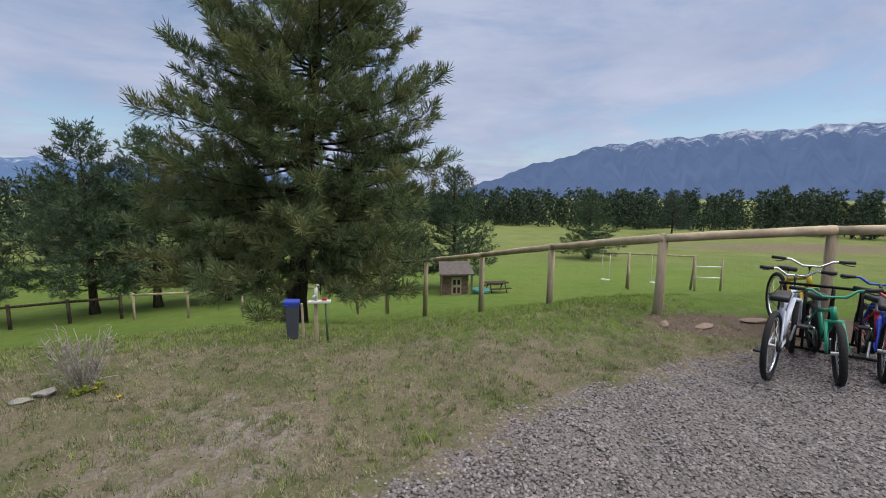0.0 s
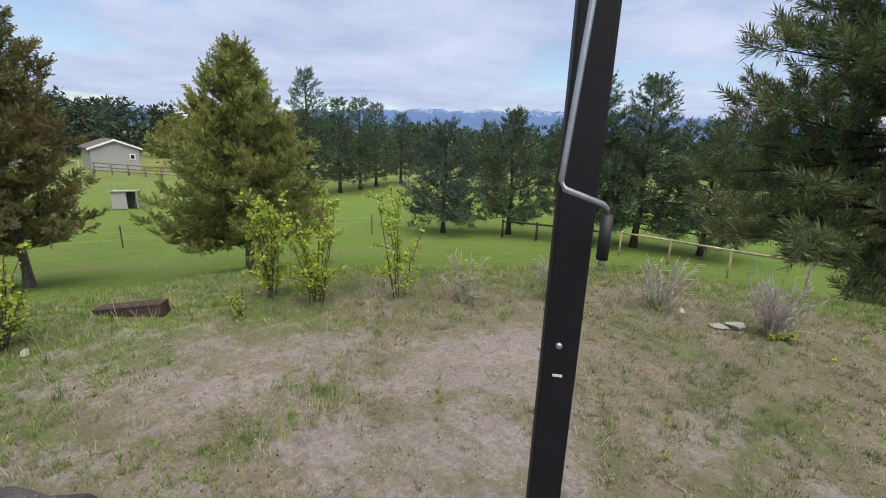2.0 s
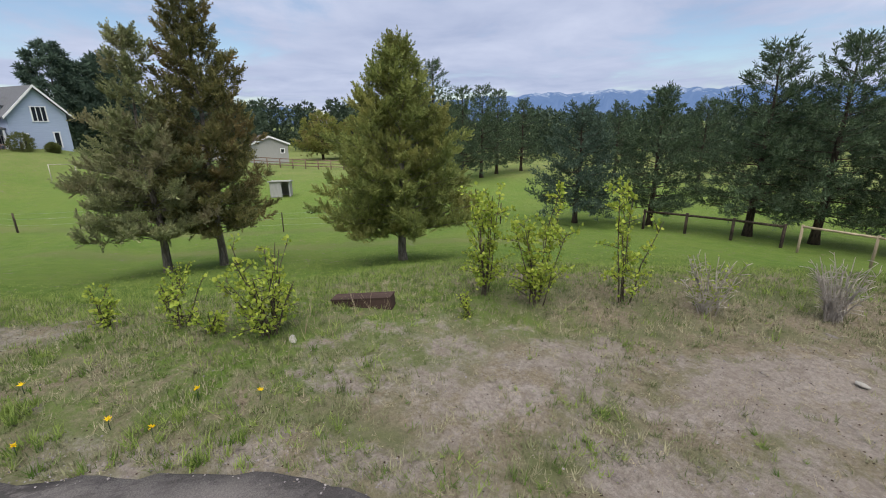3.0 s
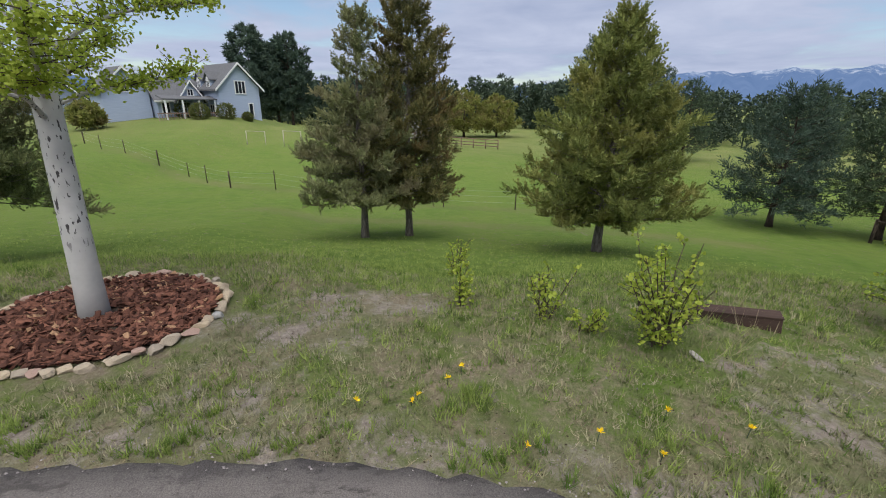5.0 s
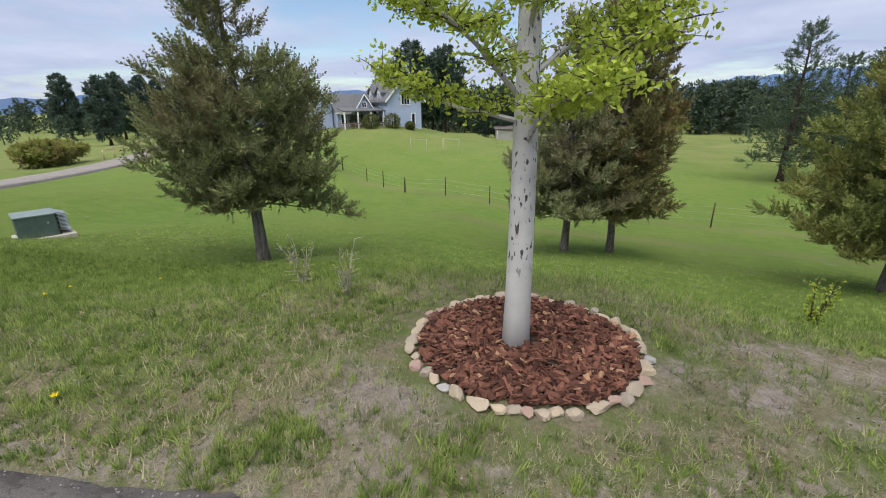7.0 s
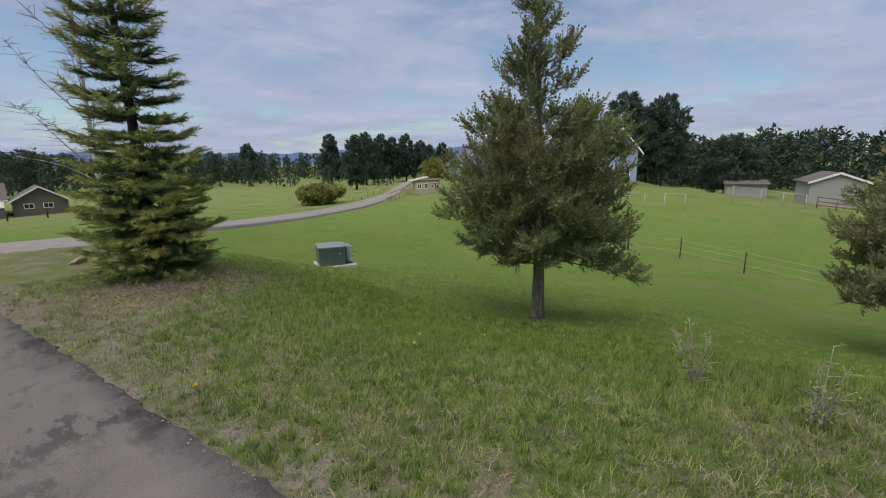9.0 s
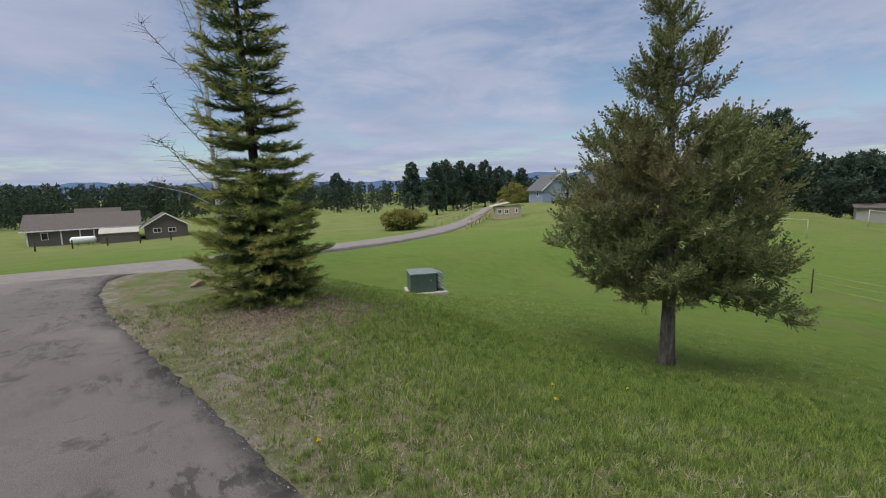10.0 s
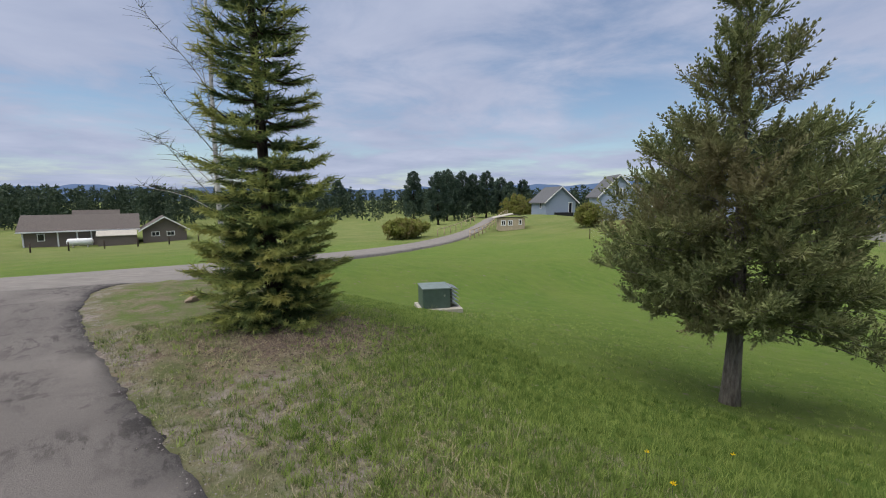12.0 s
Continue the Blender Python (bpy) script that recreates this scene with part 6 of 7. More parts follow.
M["cream"] = plainmat("cream_board_mat", (0.46, 0.38, 0.27), 0.8, 0, 0.2, 0.18, 5, 0.3)
M["barn_white"] = plainmat("off_white_metal_mat", (0.32, 0.315, 0.30), 0.7, 0, 0.2, 0.12, 2, 0.2, (6, 6, 1))
M["deck"] = plainmat("deck_board_mat", (0.30, 0.20, 0.17), 0.8, 0, 0.2, 0.2, 4)
M["steel_green"] = plainmat("green_cabinet_mat", (0.070, 0.105, 0.092), 0.5, 0, 0.4, 0.2, 6)
# cabinet lid: a paler green than the body
M["steel_green_top"] = plainmat("pale_cabinet_top_mat", (0.15, 0.19, 0.185), 0.6, 0, 0.4, 0.2, 6)
M["concrete"] = plainmat("concrete_mat", (0.42, 0.39, 0.34), 0.9, 0, 0.2, 0.2, 7, 0.4)
M["blue_tarp"] = plainmat("teal_plastic_mat", (0.05, 0.20, 0.17), 0.5)
k = Mat("window_glass_mat", 0.08, spec=0.6)
M["glass"] = k.color((0.018, 0.020, 0.026)).m


def wall_np(name, parent, mat, pts, thick=0.15):
    """An upright slab from an outline (u, z) on the line a-b."""
    (ax, ay), (bx, by), outline = pts
    L = math.hypot(bx - ax, by - ay)
    dx, dy = (bx - ax) / L, (by - ay) / L
    nx, ny = dy, -dx
    bm = bmesh.new()
    f = [bm.verts.new((ax + dx * u, ay + dy * u, z)) for u, z in outline]
    b = [bm.verts.new((ax + dx * u - nx * thick, ay + dy * u - ny * thick, z)) for u, z in outline]
    bm.faces.new(f)
    bm.faces.new(b[::-1])
    n = len(f)
    for i in range(n):
        bm.faces.new((f[i], b[i], b[(i + 1) % n], f[(i + 1) % n]))
    return part(name, bm, mat, parent)


def roof_slab(parent, mat, p0, p1, p2, p3, thick=0.16, name="roof"):
    bm = bmesh.new()
    a = [bm.verts.new(p) for p in (p0, p1, p2, p3)]
    b = [bm.verts.new((p[0], p[1], p[2] - thick)) for p in (p0, p1, p2, p3)]
    bm.faces.new(a)
    bm.faces.new(b[::-1])
    for i in range(4):
        bm.faces.new((a[i], b[i], b[(i + 1) % 4], a[(i + 1) % 4]))
    return part(name, bm, mat, parent)


def window_at(parent, x, y, z, w, h, rz, grid=1):
    """A framed window set on a wall: local x across, -y outwards."""
    m = pose(x, y, z, 0, 0, rz)
    bm = bmesh.new()
    for sx, sz, px, pz in ((w + 0.16, 0.1, 0, h / 2), (w + 0.16, 0.1, 0, -h / 2), (0.1, h, -w / 2, 0), (0.1, h, w / 2, 0)) + tuple((0.06, h, -w / 2 + w * (i + 1) / (grid + 1), 0) for i in range(grid)):
        add_box(bm, sx, 0.09, sz, px, -0.03, pz)
    bmesh.ops.transform(bm, matrix=m, verts=bm.verts)
    win = part("window", bm, M["trim"], parent)
    bm = bmesh.new()
    add_box(bm, w, 0.03, h, 0, -0.012, 0)
    bmesh.ops.transform(bm, matrix=m, verts=bm.verts)
    part("pane", bm, M["glass"], win)


def gable_block(t, w, d, wall_h, ridge_h, mat, roof, x0=0.0, y0=0.0, over=0.45, front="y", base=-1.0):
    """A block with a gable roof: local x across the front (y0), depth along +y. front y: gable faces -y; front x: eave faces -y."""
    x1, y1 = x0 + w, y0 + d
    if front == "y":
        g = [(0, base), (w, base), (w, wall_h), (w / 2, ridge_h), (0, wall_h)]
        e = [(0, base), (d, base), (d, wall_h), (0, wall_h)]
        wall_np("wall", t, mat, ((x0, y0), (x1, y0), g))
        wall_np("wall", t, mat, ((x1, y1), (x0, y1), g))
        wall_np("wall", t, mat, ((x0, y1 - 0.16), (x0, y0 + 0.16), [(0, base), (d - 0.32, base), (d - 0.32, wall_h), (0, wall_h)]))
        wall_np("wall", t, mat, ((x1, y0 + 0.16), (x1, y1 - 0.16), [(0, base), (d - 0.32, base), (d - 0.32, wall_h), (0, wall_h)]))
        k2 = (ridge_h - wall_h) / (w / 2)
        xm, dz = x0 + w / 2, over * k2
        roof_slab(t, roof, (x0 - over, y0 - over, wall_h - dz + 0.14), (xm, y0 - over, ridge_h + 0.14), (xm, y1 + over, ridge_h + 0.14), (x0 - over, y1 + over, wall_h - dz + 0.14))
        roof_slab(t, roof, (xm + 0.003, y0 - over, ridge_h + 0.14), (x1 + over, y0 - over, wall_h - dz + 0.14), (x1 + over, y1 + over, wall_h - dz + 0.14), (xm + 0.003, y1 + over, ridge_h + 0.14))
        for s in (-1, 1):
            xe = x0 - over if s < 0 else x1 + over
            roof_slab(t, M["trim"], (xe, y0 - over - 0.05, wall_h - dz + 0.16), (xm, y0 - over - 0.05, ridge_h + 0.16), (xm, y0 - over - 0.005, ridge_h + 0.16), (xe, y0 - over - 0.005, wall_h - dz + 0.16), 0.24, "bargeboard")
    else:
        g = [(0, base), (d, base), (d, wall_h), (d / 2, ridge_h), (0, wall_h)]
        wall_np("wall", t, mat, ((x1, y0), (x1, y1), g))
        wall_np("wall", t, mat, ((x0, y1), (x0, y0), g))
        for a, b in (((x0 + 0.16, y0), (x1 - 0.16, y0)), ((x1 - 0.16, y1), (x0 + 0.16, y1))):
            wall_np("wall", t, mat, (a, b, [(0, base), (w - 0.32, base), (w - 0.32, wall_h), (0, wall_h)]))
        k2 = (ridge_h - wall_h) / (d / 2)
        ym, dz = y0 + d / 2, over * k2
        roof_slab(t, roof, (x0 - over, y0 - over, wall_h - dz + 0.14), (x1 + over, y0 - over, wall_h - dz + 0.14), (x1 + over, ym, ridge_h + 0.14), (x0 - over, ym, ridge_h + 0.14))
        roof_slab(t, roof, (x0 - over, ym + 0.003, ridge_h + 0.14), (x1 + over, ym + 0.003, ridge_h + 0.14), (x1 + over, y1 + over, wall_h - dz + 0.14), (x0 - over, y1 + over, wall_h - dz + 0.14))
        box_part("fascia", t, M["trim"], (w + 2 * over, 0.06, 0.2), (x0 + w / 2, y0 - over - 0.04, wall_h - dz + 0.05), bevel=0.005)


def blue_house():
    at = (-56.3, -24.6)
    t = thing("house", (*at, -1.45), "two-storey pale blue house with grey gables and a white porch", "house", rz=135)
    gable_block(t, 4.8, 8.5, 4.0, 6.5, M["siding_blue"], M["roof_grey"])
    window_at(t, 2.55, -0.0, 3.95, 1.2, 1.4, 0, 2)
    window_at(t, 1.0, -0.0, 1.35, 0.5, 1.5, 0, 0)
    window_at(t, 3.6, -0.0, 1.45, 0.5, 1.5, 0, 0)
    window_at(t, 0.0, 2.0, 1.5, 1.1, 1.0, -90, 1)
    for yy in (2.0, 4.6):
        d = part("dormer", (lambda b: (add_box(b, 1.7, 1.2, 1.1, 0.75, yy, 4.3), b)[1])(bmesh.new()), M["siding_blue"], t)
        roof_slab(d, M["roof_grey"], (-0.35, yy - 0.85, 4.75), (-0.35, yy, 5.55), (2.1, yy, 5.55), (1.2, yy - 0.85, 4.75), 0.12, "dormer_roof")
        roof_slab(d, M["roof_grey"], (-0.35, yy + 0.003, 5.55), (-0.35, yy + 0.85, 4.75), (1.2, yy + 0.85, 4.75), (2.1, yy + 0.003, 5.55), 0.12, "dormer_roof")
        wall_np("dormer_gable", d, M["trim"], ((-0.14, yy + 0.7), (-0.14, yy - 0.7), [(0, 4.65), (1.4, 4.65), (0.7, 5.4)]), 0.1)
        window_at(t, -0.12, yy, 4.25, 0.7, 0.7, -90, 1)
    gable_block(t, 5.2, 5.0, 2.6, 4.6, M["siding_blue"], M["roof_grey"], -5.2, 3.6, 0.4, "x")
    gable_block(t, 2.6, 3.0, 2.6, 4.5, M["siding_blue"], M["roof_grey"], -3.3, 2.6, 0.3)
    window_at(t, -2.0, 2.6, 3.3, 0.6, 0.7, 0, 1)
    for xx, yy in ((-4.4, 3.6), (-2.6, 2.6), (-1.3, 2.6)):
        window_at(t, xx, yy, 1.6, 0.8, 1.2, 0, 1)
    box_part("porch_roof", t, M["roof_grey"], (5.6, 2.2, 0.12), (-2.7, 1.7, 2.75), rx=9)
    for xx in (-5.3, -3.6, -1.9, -0.2):
        box_part("porch_post", t, M["trim"], (0.16, 0.16, 2.4), (xx, 0.75, 1.4))
    box_part("porch_floor", t, M["concrete"], (6.4, 3.0, 1.0), (-3.3, 1.9, -0.25))
    box_part("porch_rail", t, M["deck"], (6.2, 0.06, 0.10), (-3.2, 0.5, 1.15))
    for i in range(21):
        box_part("baluster", t, M["deck"], (0.05, 0.05, 0.85), (-6.2 + i * 0.3, 0.5, 0.70), bevel=0.0)
    gable_block(t, 4.4, 5.0, 3.4, 5.7, M["siding_blue"], M["roof_grey"], -9.8, 5.0, 0.4)
    window_at(t, -7.6, 5.0, 3.7, 0.8, 0.9, 0, 1)
    # clipped bushes along the porch are things of their own
    rng = np.random.default_rng(8)
    for x, y, r in ((-56.3, -28.6, 0.95), (-54.0, -25.9, 0.95), (-55.2, -23.6, 0.95), (-56.6, -21.8, 0.5)):
        b = thing("bush", (x, y, lay(x, y)), "round clipped bush in front of the blue house", "bush", "clipped bushes")
        P = rng.normal(size=(420, 3))
        P /= np.linalg.norm(P, axis=1, keepdims=True)
        P *= r * rng.uniform(0.75, 1.03, (420, 1))
        v = stamp(*T_PINE[0], P * (1, 1, 0.9) + np.array([0, 0, r * 0.8]), frames_to(P, rng), np.full(420, 0.9))
        part_np("leafage", *v, M["bush_dark"], b)
        rod("stem", b, M["bark"], [(0, 0, -0.2), (0, 0, r * 0.9)], 0.08, 6)


blue_house()


def garage():
    t = thing("garage", (-68.8, -54.1, lay(-68.8, -54.1) - 0.1), "blue-grey garage with a steep gable and white trim on the rise", "house", rz=147)
    gable_block(t, 5.6, 7.5, 2.6, 5.1, M["siding_grey"], M["roof_grey"], over=0.5)
    window_at(t, 0.0, 2.6, 1.7, 0.7, 1.0, -90, 0)
    window_at(t, 4.6, 0.0, 1.4, 0.6, 1.8, 0, 0)
    box_part("woodpile", t, M["black"], (3.4, 0.5, 0.7), (3.2, -0.5, 0.2))


garage()


def hut():
    x, y = -48.3, -45.3
    t = thing("hen_house", (x, y, lay(x, y)), "small cream wooden hut with a low pale roof beside the lane", "shed", rz=138)
    box_part("body", t, M["cream"], (3.4, 2.6, 1.7), (0, 0, 0.75))
    roof_slab(t, M["concrete"], (-2.4, -1.6, 1.62), (0.2, -1.6, 2.15), (0.2, 1.6, 2.15), (-2.4, 1.6, 1.62), 0.1)
    roof_slab(t, M["roof_brown"], (0.203, -1.6, 2.15), (2.0, -1.6, 1.72), (2.0, 1.6, 1.72), (0.203, 1.6, 2.15), 0.1)
    for xx in (-1.1, -0.2):
        window_at(t, xx, -1.31, 0.95, 0.5, 0.6, 0, 1)
    window_at(t, 1.1, -1.31, 1.05, 0.3, 0.6, 0, 0)


hut()


def ranch():
    t = thing("house", (3.6, -83.5, -5.55), "long low brown house with a brown shingle roof and white trim", "house", rz=176)
    t.matrix_basis = pose(1.6, -101.0, lay(-6, -101) - 0.1, 0, 0, 174)
    gable_block(t, 14.5, 9.0, 2.8, 5.0, M["siding_brown"], M["roof_brown"], 0, 0, 0.6, "x")
    gable_block(t, 5.6, 8.0, 2.7, 5.7, M["siding_brown"], M["roof_brown"], 6.2, 2.0, 0.5, "x")
    gable_block(t, 6.4, 8.0, 2.6, 4.6, M["siding_brown"], M["roof_brown"], 15.4, -3.0, 0.6)
    for xx in (0.1, 4.2, 6.6, 8.4, 10.0):
        box_part("corner_board", t, M["trim"], (0.2, 0.06, 2.9), (xx, -0.05, 1.3), bevel=0.004)
    window_at(t, 2.2, 0, 1.7, 0.8, 1.1, 0, 0)
    window_at(t, 17.2, -3.0, 1.75, 1.1, 0.7, 0, 1)
    window_at(t, 19.4, -3.0, 1.75, 1.1, 0.7, 0, 1)
    s = thing("hot_tub_shed", (0, 0, 0), "small brown lean-to with a pale sloping roof", "shed")
    s.matrix_basis = pose(-9.9, -96.6, lay(-9.9, -96.6), 0, 0, 174)
    box_part("body", s, M["siding_brown"], (5.0, 2.0, 1.7), (0, 0, 0.8))
    roof_slab(s, M["concrete"], (-2.7, -1.2, 1.7), (2.7, -1.2, 1.7), (2.7, 1.2, 2.4), (-2.7, 1.2, 2.4), 0.1)
    tank = thing("gas_tank", (0, 0, 0), "white propane tank on legs beside the brown house", "tank")
    tank.matrix_basis = pose(-5.2, -97.2, lay(-5.2, -97.2), 0, 0, 174)
    spin_part("tank_body", tank, M["trim"], [(0.15, -1.7), (0.45, -1.55), (0.55, -1.3), (0.55, 1.3), (0.45, 1.55), (0.15, 1.7)], (0, 0, 0.85), 20, ry=90)
    for xx in (-0.9, 0.9):
        box_part("leg", tank, M["concrete"], (0.2, 0.9, 0.5), (xx, 0, 0.2))


ranch()


def small_sheds():
    t = thing("barn", (-69.5, -1.6, lay(-69, -1.8)), "off-white metal barn with a dark low roof across the field", "barn", rz=100)
    gable_block(t, 5.0, 7.0, 2.7, 3.7, M["barn_white"], M["roof_brown"], -3.0, 0, 0.3)
    window_at(t, 1.2, 0, 1.7, 0.5, 0.6, 0, 0)
    t = thing("calf_shelter", (-38.8, -1.25, lay(-38.8, -1.25)), "small off-white animal shelter with an open dark doorway", "shed", rz=80)
    bm = bmesh.new()
    add_box(bm, 1.45, 0.08, 1.2, 0, 0.65, 0.6)
    add_box(bm, 0.08, 1.3, 1.2, -0.70, 0, 0.65)
    add_box(bm, 0.08, 1.3, 1.2, 0.70, 0, 0.65)
    add_box(bm, 0.85, 0.08, 1.2, -0.29, -0.65, 0.65)
    part("wall", bm, M["barn_white"], t)
    roof_slab(t, M["barn_white"], (-0.85, -0.8, 1.32), (0.85, -0.8, 1.32), (0.85, 0.8, 1.17), (-0.85, 0.8, 1.17), 0.07)
    t = thing("horse_shelter", (-81.5, -11.5, lay(-81.5, -11.5)), "pale open-fronted shelter under a dark tree", "shed", rz=100)
    box_part("body", t, M["barn_white"], (5.0, 3.0, 2.0), (0, 0, 0.9))
    roof_slab(t, M["roof_brown"], (-2.8, -1.9, 2.0), (2.8, -1.9, 2.0), (2.8, 1.9, 2.5), (-2.8, 1.9, 2.5), 0.12)


small_sheds()


def transformer():
    x, y = -10.95, -16.75
    t = thing("transformer_box", (x, y, lay(x, y) + 0.05), "dark green utility cabinet with louvred side on a concrete pad", "utility box", rz=152)
    t.matrix_basis = pose(x, y, lay(x, y) + 0.02, 0, 0, 152) @ Matrix.Diagonal((0.82, 0.82, 0.94, 1))
    box_part("pad", t, M["concrete"], (1.36, 1.2, 0.14), (0, 0, 0.03), bevel=0.01)
    bm = bmesh.new()
    add_box(bm, 0.90, 0.82, 0.56, -0.13, 0, 0.37, bevel=0.03)
    part("cabinet", bm, M["steel_green"], t)
    box_part("lid", t, M["steel_green_top"], (0.94, 0.86, 0.04), (-0.13, 0, 0.665), ry=0, rx=2, bevel=0.012)
    box_part("lock", t, M["steel"], (0.05, 0.02, 0.06), (0.12, -0.42, 0.45))
    for i in range(5):
        box_part("louvre", t, M["steel"], (0.28, 0.74, 0.022), (0.47, 0, 0.19 + i * 0.11), ry=18, bevel=0.003)
    box_part("end_plate", t, M["black"], (0.05, 0.72, 0.52), (0.345, 0, 0.36))


transformer()


def wire_fence():
    t = thing("wire_fence", (0, 0, 0), "sagging wire fence on thin dark posts across the meadow", "fence")
    line = [(-41, -29.5), (-38.0, -26.3), (-36.0, -23.4), (-34.5, -20.4), (-32.6, -17.6), (-30.2, -15.4), (-28.1, -13.2), (-27.4, -10.5), (-25.6, -7.7), (-24.6, -4.6), (-23.8, -1.4), (-23.0, 2.0), (-22.2, 5.5), (-21.4, 9.0)]
    for i, (x, y) in enumerate(line):
        z = lay(x, y)
        rod("post", t, M["bark"], [(x, y, z - 0.3), (x + 0.02, y, z + 0.95 + 0.12 * (i % 2))], 0.045 if i % 3 == 0 else 0.028, 7)
        if i:
            a = line[i - 1]
            for h in (0.35, 0.65, 0.9):
                rod("wire", t, M["steel"], [(*a, lay(*a) + h), ((a[0] + x) / 2, (a[1] + y) / 2, (lay(*a) + z) / 2 + h - 0.03), (x, y, z + h)], 0.004, 3)


wire_fence()


def rail_run(line, h, label, rails=(0.95,), mat="rail", r=0.06, name="rail_fence"):
    t = thing(name, (0, 0, 0), label, "fence")
    for i, (x, y) in enumerate(line):
        z = lay(x, y)
        rod("post", t, M[mat], [(x, y, z - 0.3), (x, y, z + h)], r, 6)
        if i:
            a = line[i - 1]
            for q in rails:
                rod("rail", t, M[mat], [(*a, lay(*a) + h * q), (x, y, z + h * q)], r * 0.8, 6)


def stretch(a, b, n):
    return [(a[0] + (b[0] - a[0]) * i / n, a[1] + (b[1] - a[1]) * i / n) for i in range(n + 1)]


rail_run(stretch((-37.2, -41.8), (-64.5, -59.4), 13), 1.1, "wooden rail fence along the far lane", (0.5, 0.95))
rail_run(stretch((-40.0, -50.6), (-56.5, -60.0), 7), 1.0, "pale rail fence on the far side of the lane", (0.95,))
rail_run([(-46.5, -18.6), (-46.9, -17.0)], 1.3, "white pipe jump rail in the horse field", (0.98,), "concrete", 0.032, "jump_rail")
rail_run([(-47.0, -15.3), (-47.3, -13.7)], 1.5, "white pipe jump rail in the horse field", (0.98,), "concrete", 0.032, "jump_rail")
rail_run([(-57.5, -11.0), (-58.2, -8.6), (-58.6, -6.8), (-58.9, -5.0)], 1.5, "white pipe gate rails in the horse field", (0.95,), "concrete", 0.04, "jump_rail")
rail_run(stretch((-62.0, -4.0), (-58.0, 8.0), 8), 1.2, "weathered corral fence before the barn", (0.3, 0.6, 0.95), "old_wood", 0.07, "corral_fence")
rail_run(stretch((-0.0, -84.0), (-26.0, -80.0), 7), 1.2, "dark fence posts in front of the brown house", (), "bark", 0.10, "post_row")


# ---------------------------------------------------------------- the lower yard beyond the log fence
def playhouse():
    x, y = 0.60, 22.3
    t = thing("playhouse", (x, y, lay(x, y)), "small brown wooden playhouse with a pale door and porch roof", "playhouse", rz=8)
    box_part("body", t, M["old_wood"], (1.3, 1.1, 1.25), (0, 0, 0.6))
    box_part("door_frame", t, M["cream"], (0.52, 0.05, 0.95), (0.05, -0.56, 0.50))
    box_part("door_window", t, M["glass"], (0.14, 0.05, 0.26), (-0.06, -0.585, 0.72))
    box_part("door_window", t, M["glass"], (0.14, 0.05, 0.26), (0.16, -0.585, 0.72))
    box_part("door_panel", t, M["dark_wood"], (0.14, 0.05, 0.30), (-0.06, -0.585, 0.30))
    box_part("door_panel", t, M["dark_wood"], (0.14, 0.05, 0.30), (0.16, -0.585, 0.30))
    roof_slab(t, M["roof_brown"], (-0.9, -1.0, 1.22), (0.9, -1.0, 1.22), (0.8, 0.1, 1.72), (-0.8, 0.1, 1.72), 0.07)
    roof_slab(t, M["roof_brown"], (-0.8, 0.103, 1.72), (0.8, 0.103, 1.72), (0.9, 0.8, 1.3), (-0.9, 0.8, 1.3), 0.07)
    for xx in (-0.78, 0.78):
        box_part("porch_post", t, M["old_wood"], (0.08, 0.08, 1.2), (xx, -0.9, 0.6))
    b = thing("sandbox_lid", (2.0, 22.0, lay(2.0, 22.0)), "teal plastic tub lying by the playhouse", "tub")
    spin_part("tub", b, M["blue_tarp"], [(0.45, 0), (0.5, 0.25), (0.42, 0.27), (0.1, 0.2)], (0, 0, 0), 16)
    p = thing("picnic_table", (2.9, 22.6, lay(2.9, 22.6)), "small dark picnic table on the lower lawn", "table", rz=15)
    box_part("tabletop", p, M["dark_wood"], (1.2, 0.6, 0.05), (0, 0, 0.55))
    for s in (-1, 1):
        box_part("bench", p, M["dark_wood"], (1.2, 0.2, 0.04), (0, s * 0.55, 0.32))
        for q in (-1, 1):
            rod("leg", p, M["dark_wood"], [(s * 0.42, q * 0.5, 0), (s * 0.42, q * 0.12, 0.55)], 0.035, 6)


playhouse()


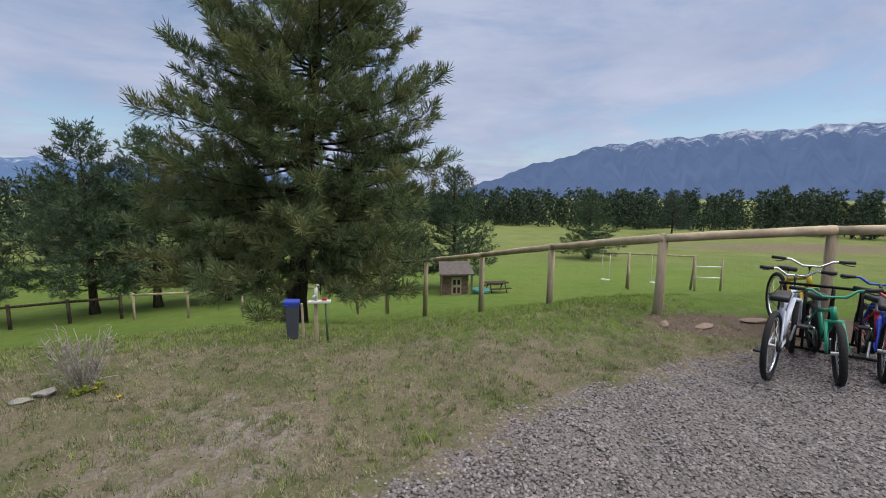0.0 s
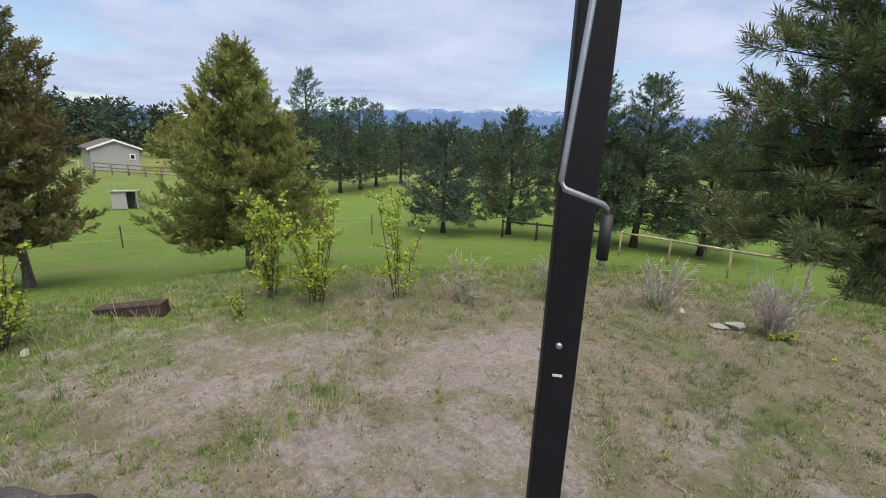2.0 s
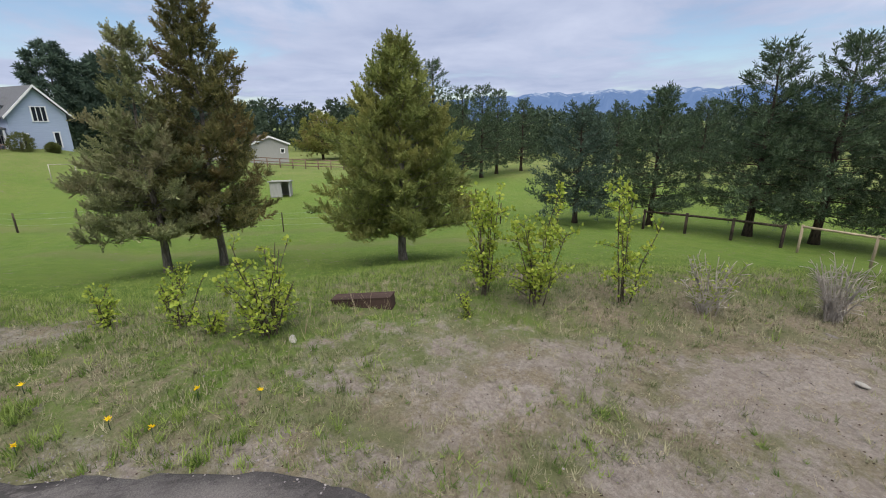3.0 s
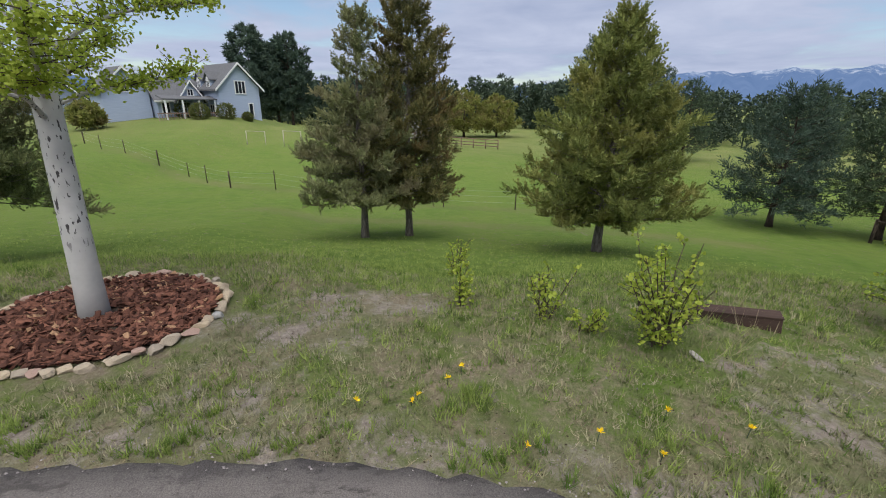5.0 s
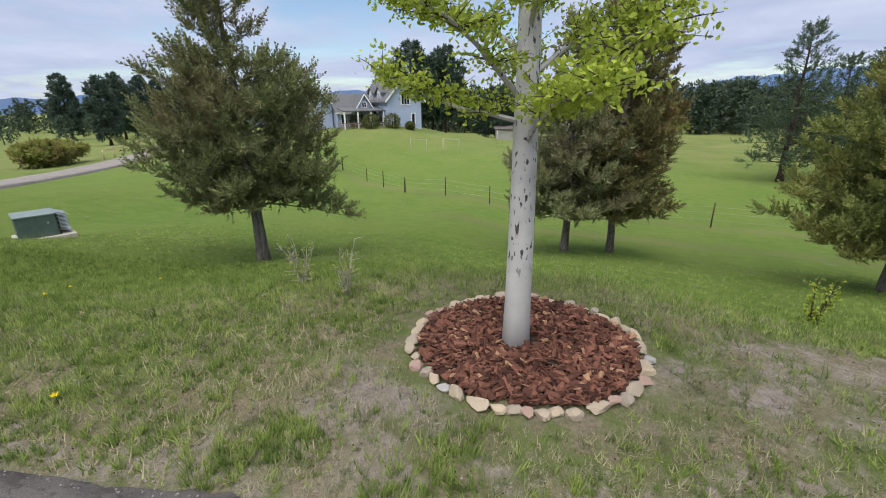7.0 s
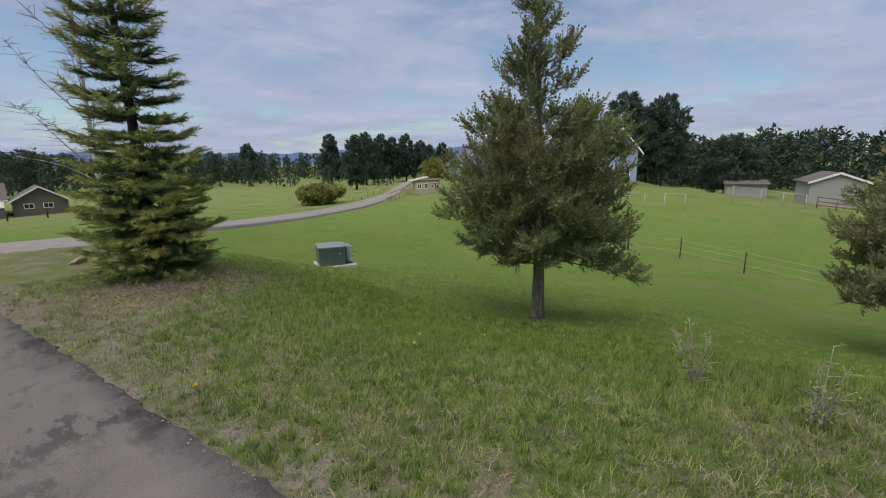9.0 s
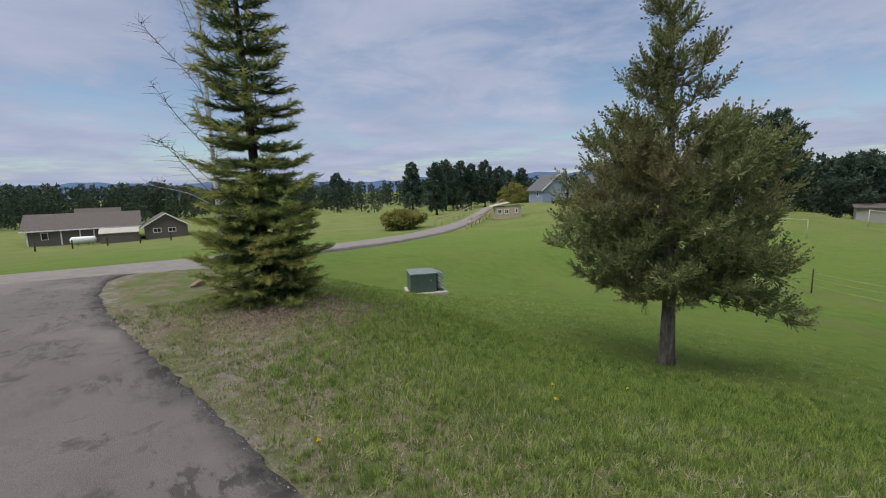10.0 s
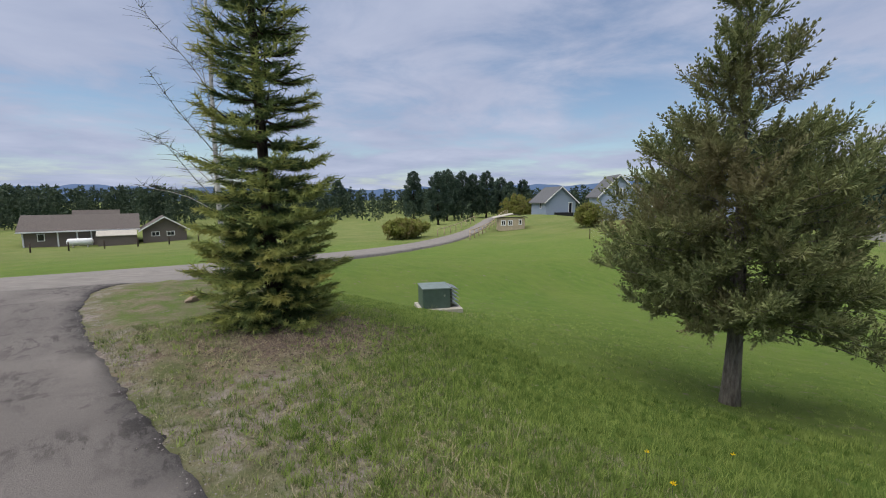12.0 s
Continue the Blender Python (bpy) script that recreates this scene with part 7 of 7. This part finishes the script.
def swing_set():
    x, y = 10.6, 24.1
    t = thing("swing_set", (x, y, lay(x, y)), "wooden swing set with hanging swings on the lower lawn", "swing set", rz=-18)
    rod("top_beam", t, M["post"], [(-1.6, 0, 2.05), (3.4, 0, 2.05)], 0.045, 8)
    for xx in (0, 3.3):
        rod("leg", t, M["post"], [(xx, -0.5, -0.2), (xx, 0, 2.1)], 0.06, 8)
        rod("leg", t, M["post"], [(xx, 0.6, -0.2), (xx, 0, 2.1)], 0.06, 8)
    for xx in (-1.2, 1.4):
        for s in (-0.2, 0.2):
            rod("swing_rope", t, M["trim"], [(xx + s, 0, 2.0), (xx + s, 0, 0.5)], 0.012, 5)
        box_part("swing_seat", t, M["trim"], (0.5, 0.2, 0.05), (xx, 0, 0.48))
    for z in (0.9, 1.5):
        rod("ladder_rung", t, M["trim"], [(3.3, 0, z), (4.7, 0.3, z)], 0.035, 6)
    rod("ladder_post", t, M["post"], [(4.7, 0.3, -0.2), (4.7, 0.3, 1.9)], 0.06, 8)


swing_set()


def spring_tree(at, H, R, seed, label):
    rng = np.random.default_rng(seed)
    t = thing("deciduous_tree", (*at, lay(*at)), label, "tree", "spring trees")
    rod("trunk", t, M["bark"], [(0, 0, -0.2), (0.1, 0, H * 0.4), (0, 0.1, H * 0.8)], 0.03 * H, 8, taper=0.3)
    lines = limbs(rng, H, H * 0.12, bump_prof([(0, 0.7), (0.3, 1), (0.7, 0.8), (1, 0.25)], R), 40, lambda u: 0.5)
    part_np("branchwork", *join_np([tube(l, np.linspace(0.05, 0.012, len(l)), 4, False) for l in lines]), M["bark"], t)["kind"] = "stuff"
    P, D = grow(rng, lines, 16, 0.5, 0.2, 0.2)
    part_np("crown", *stamp(*T_FAR[0], P, frames_to(D, rng), rng.uniform(0.5, 1.0, len(P)) * 0.7), M["willow"], t)["kind"] = "stuff"


spring_tree((-78, 6), 7.5, 4.2, 401, "round tree in yellow and reddish spring leaf behind the barn")
spring_tree((-80, 12), 7.0, 4.0, 402, "round tree in yellow and reddish spring leaf behind the barn")
spring_tree((-34.5, -51.0), 2.3, 2.3, 403, "low spreading spring bush by the lane")
spring_tree((-37.0, -53.0), 2.2, 2.4, 404, "low spreading spring bush by the lane")
spring_tree((104, 118), 7.5, 7.5, 405, "broad yellow-green willow bush across the field")
spring_tree((-48.6, -34.0), 2.5, 1.4, 409, "round yellow-green garden tree beside the blue house")
spring_tree((-62, -38), 4.5, 2.4, 406, "green garden tree between the far houses")
spring_tree((-82, -62), 6.5, 4.0, 407, "pale green spring tree by the lane's end")
spring_tree((-78, -68), 6.0, 4.0, 408, "pale green spring tree by the lane's end")
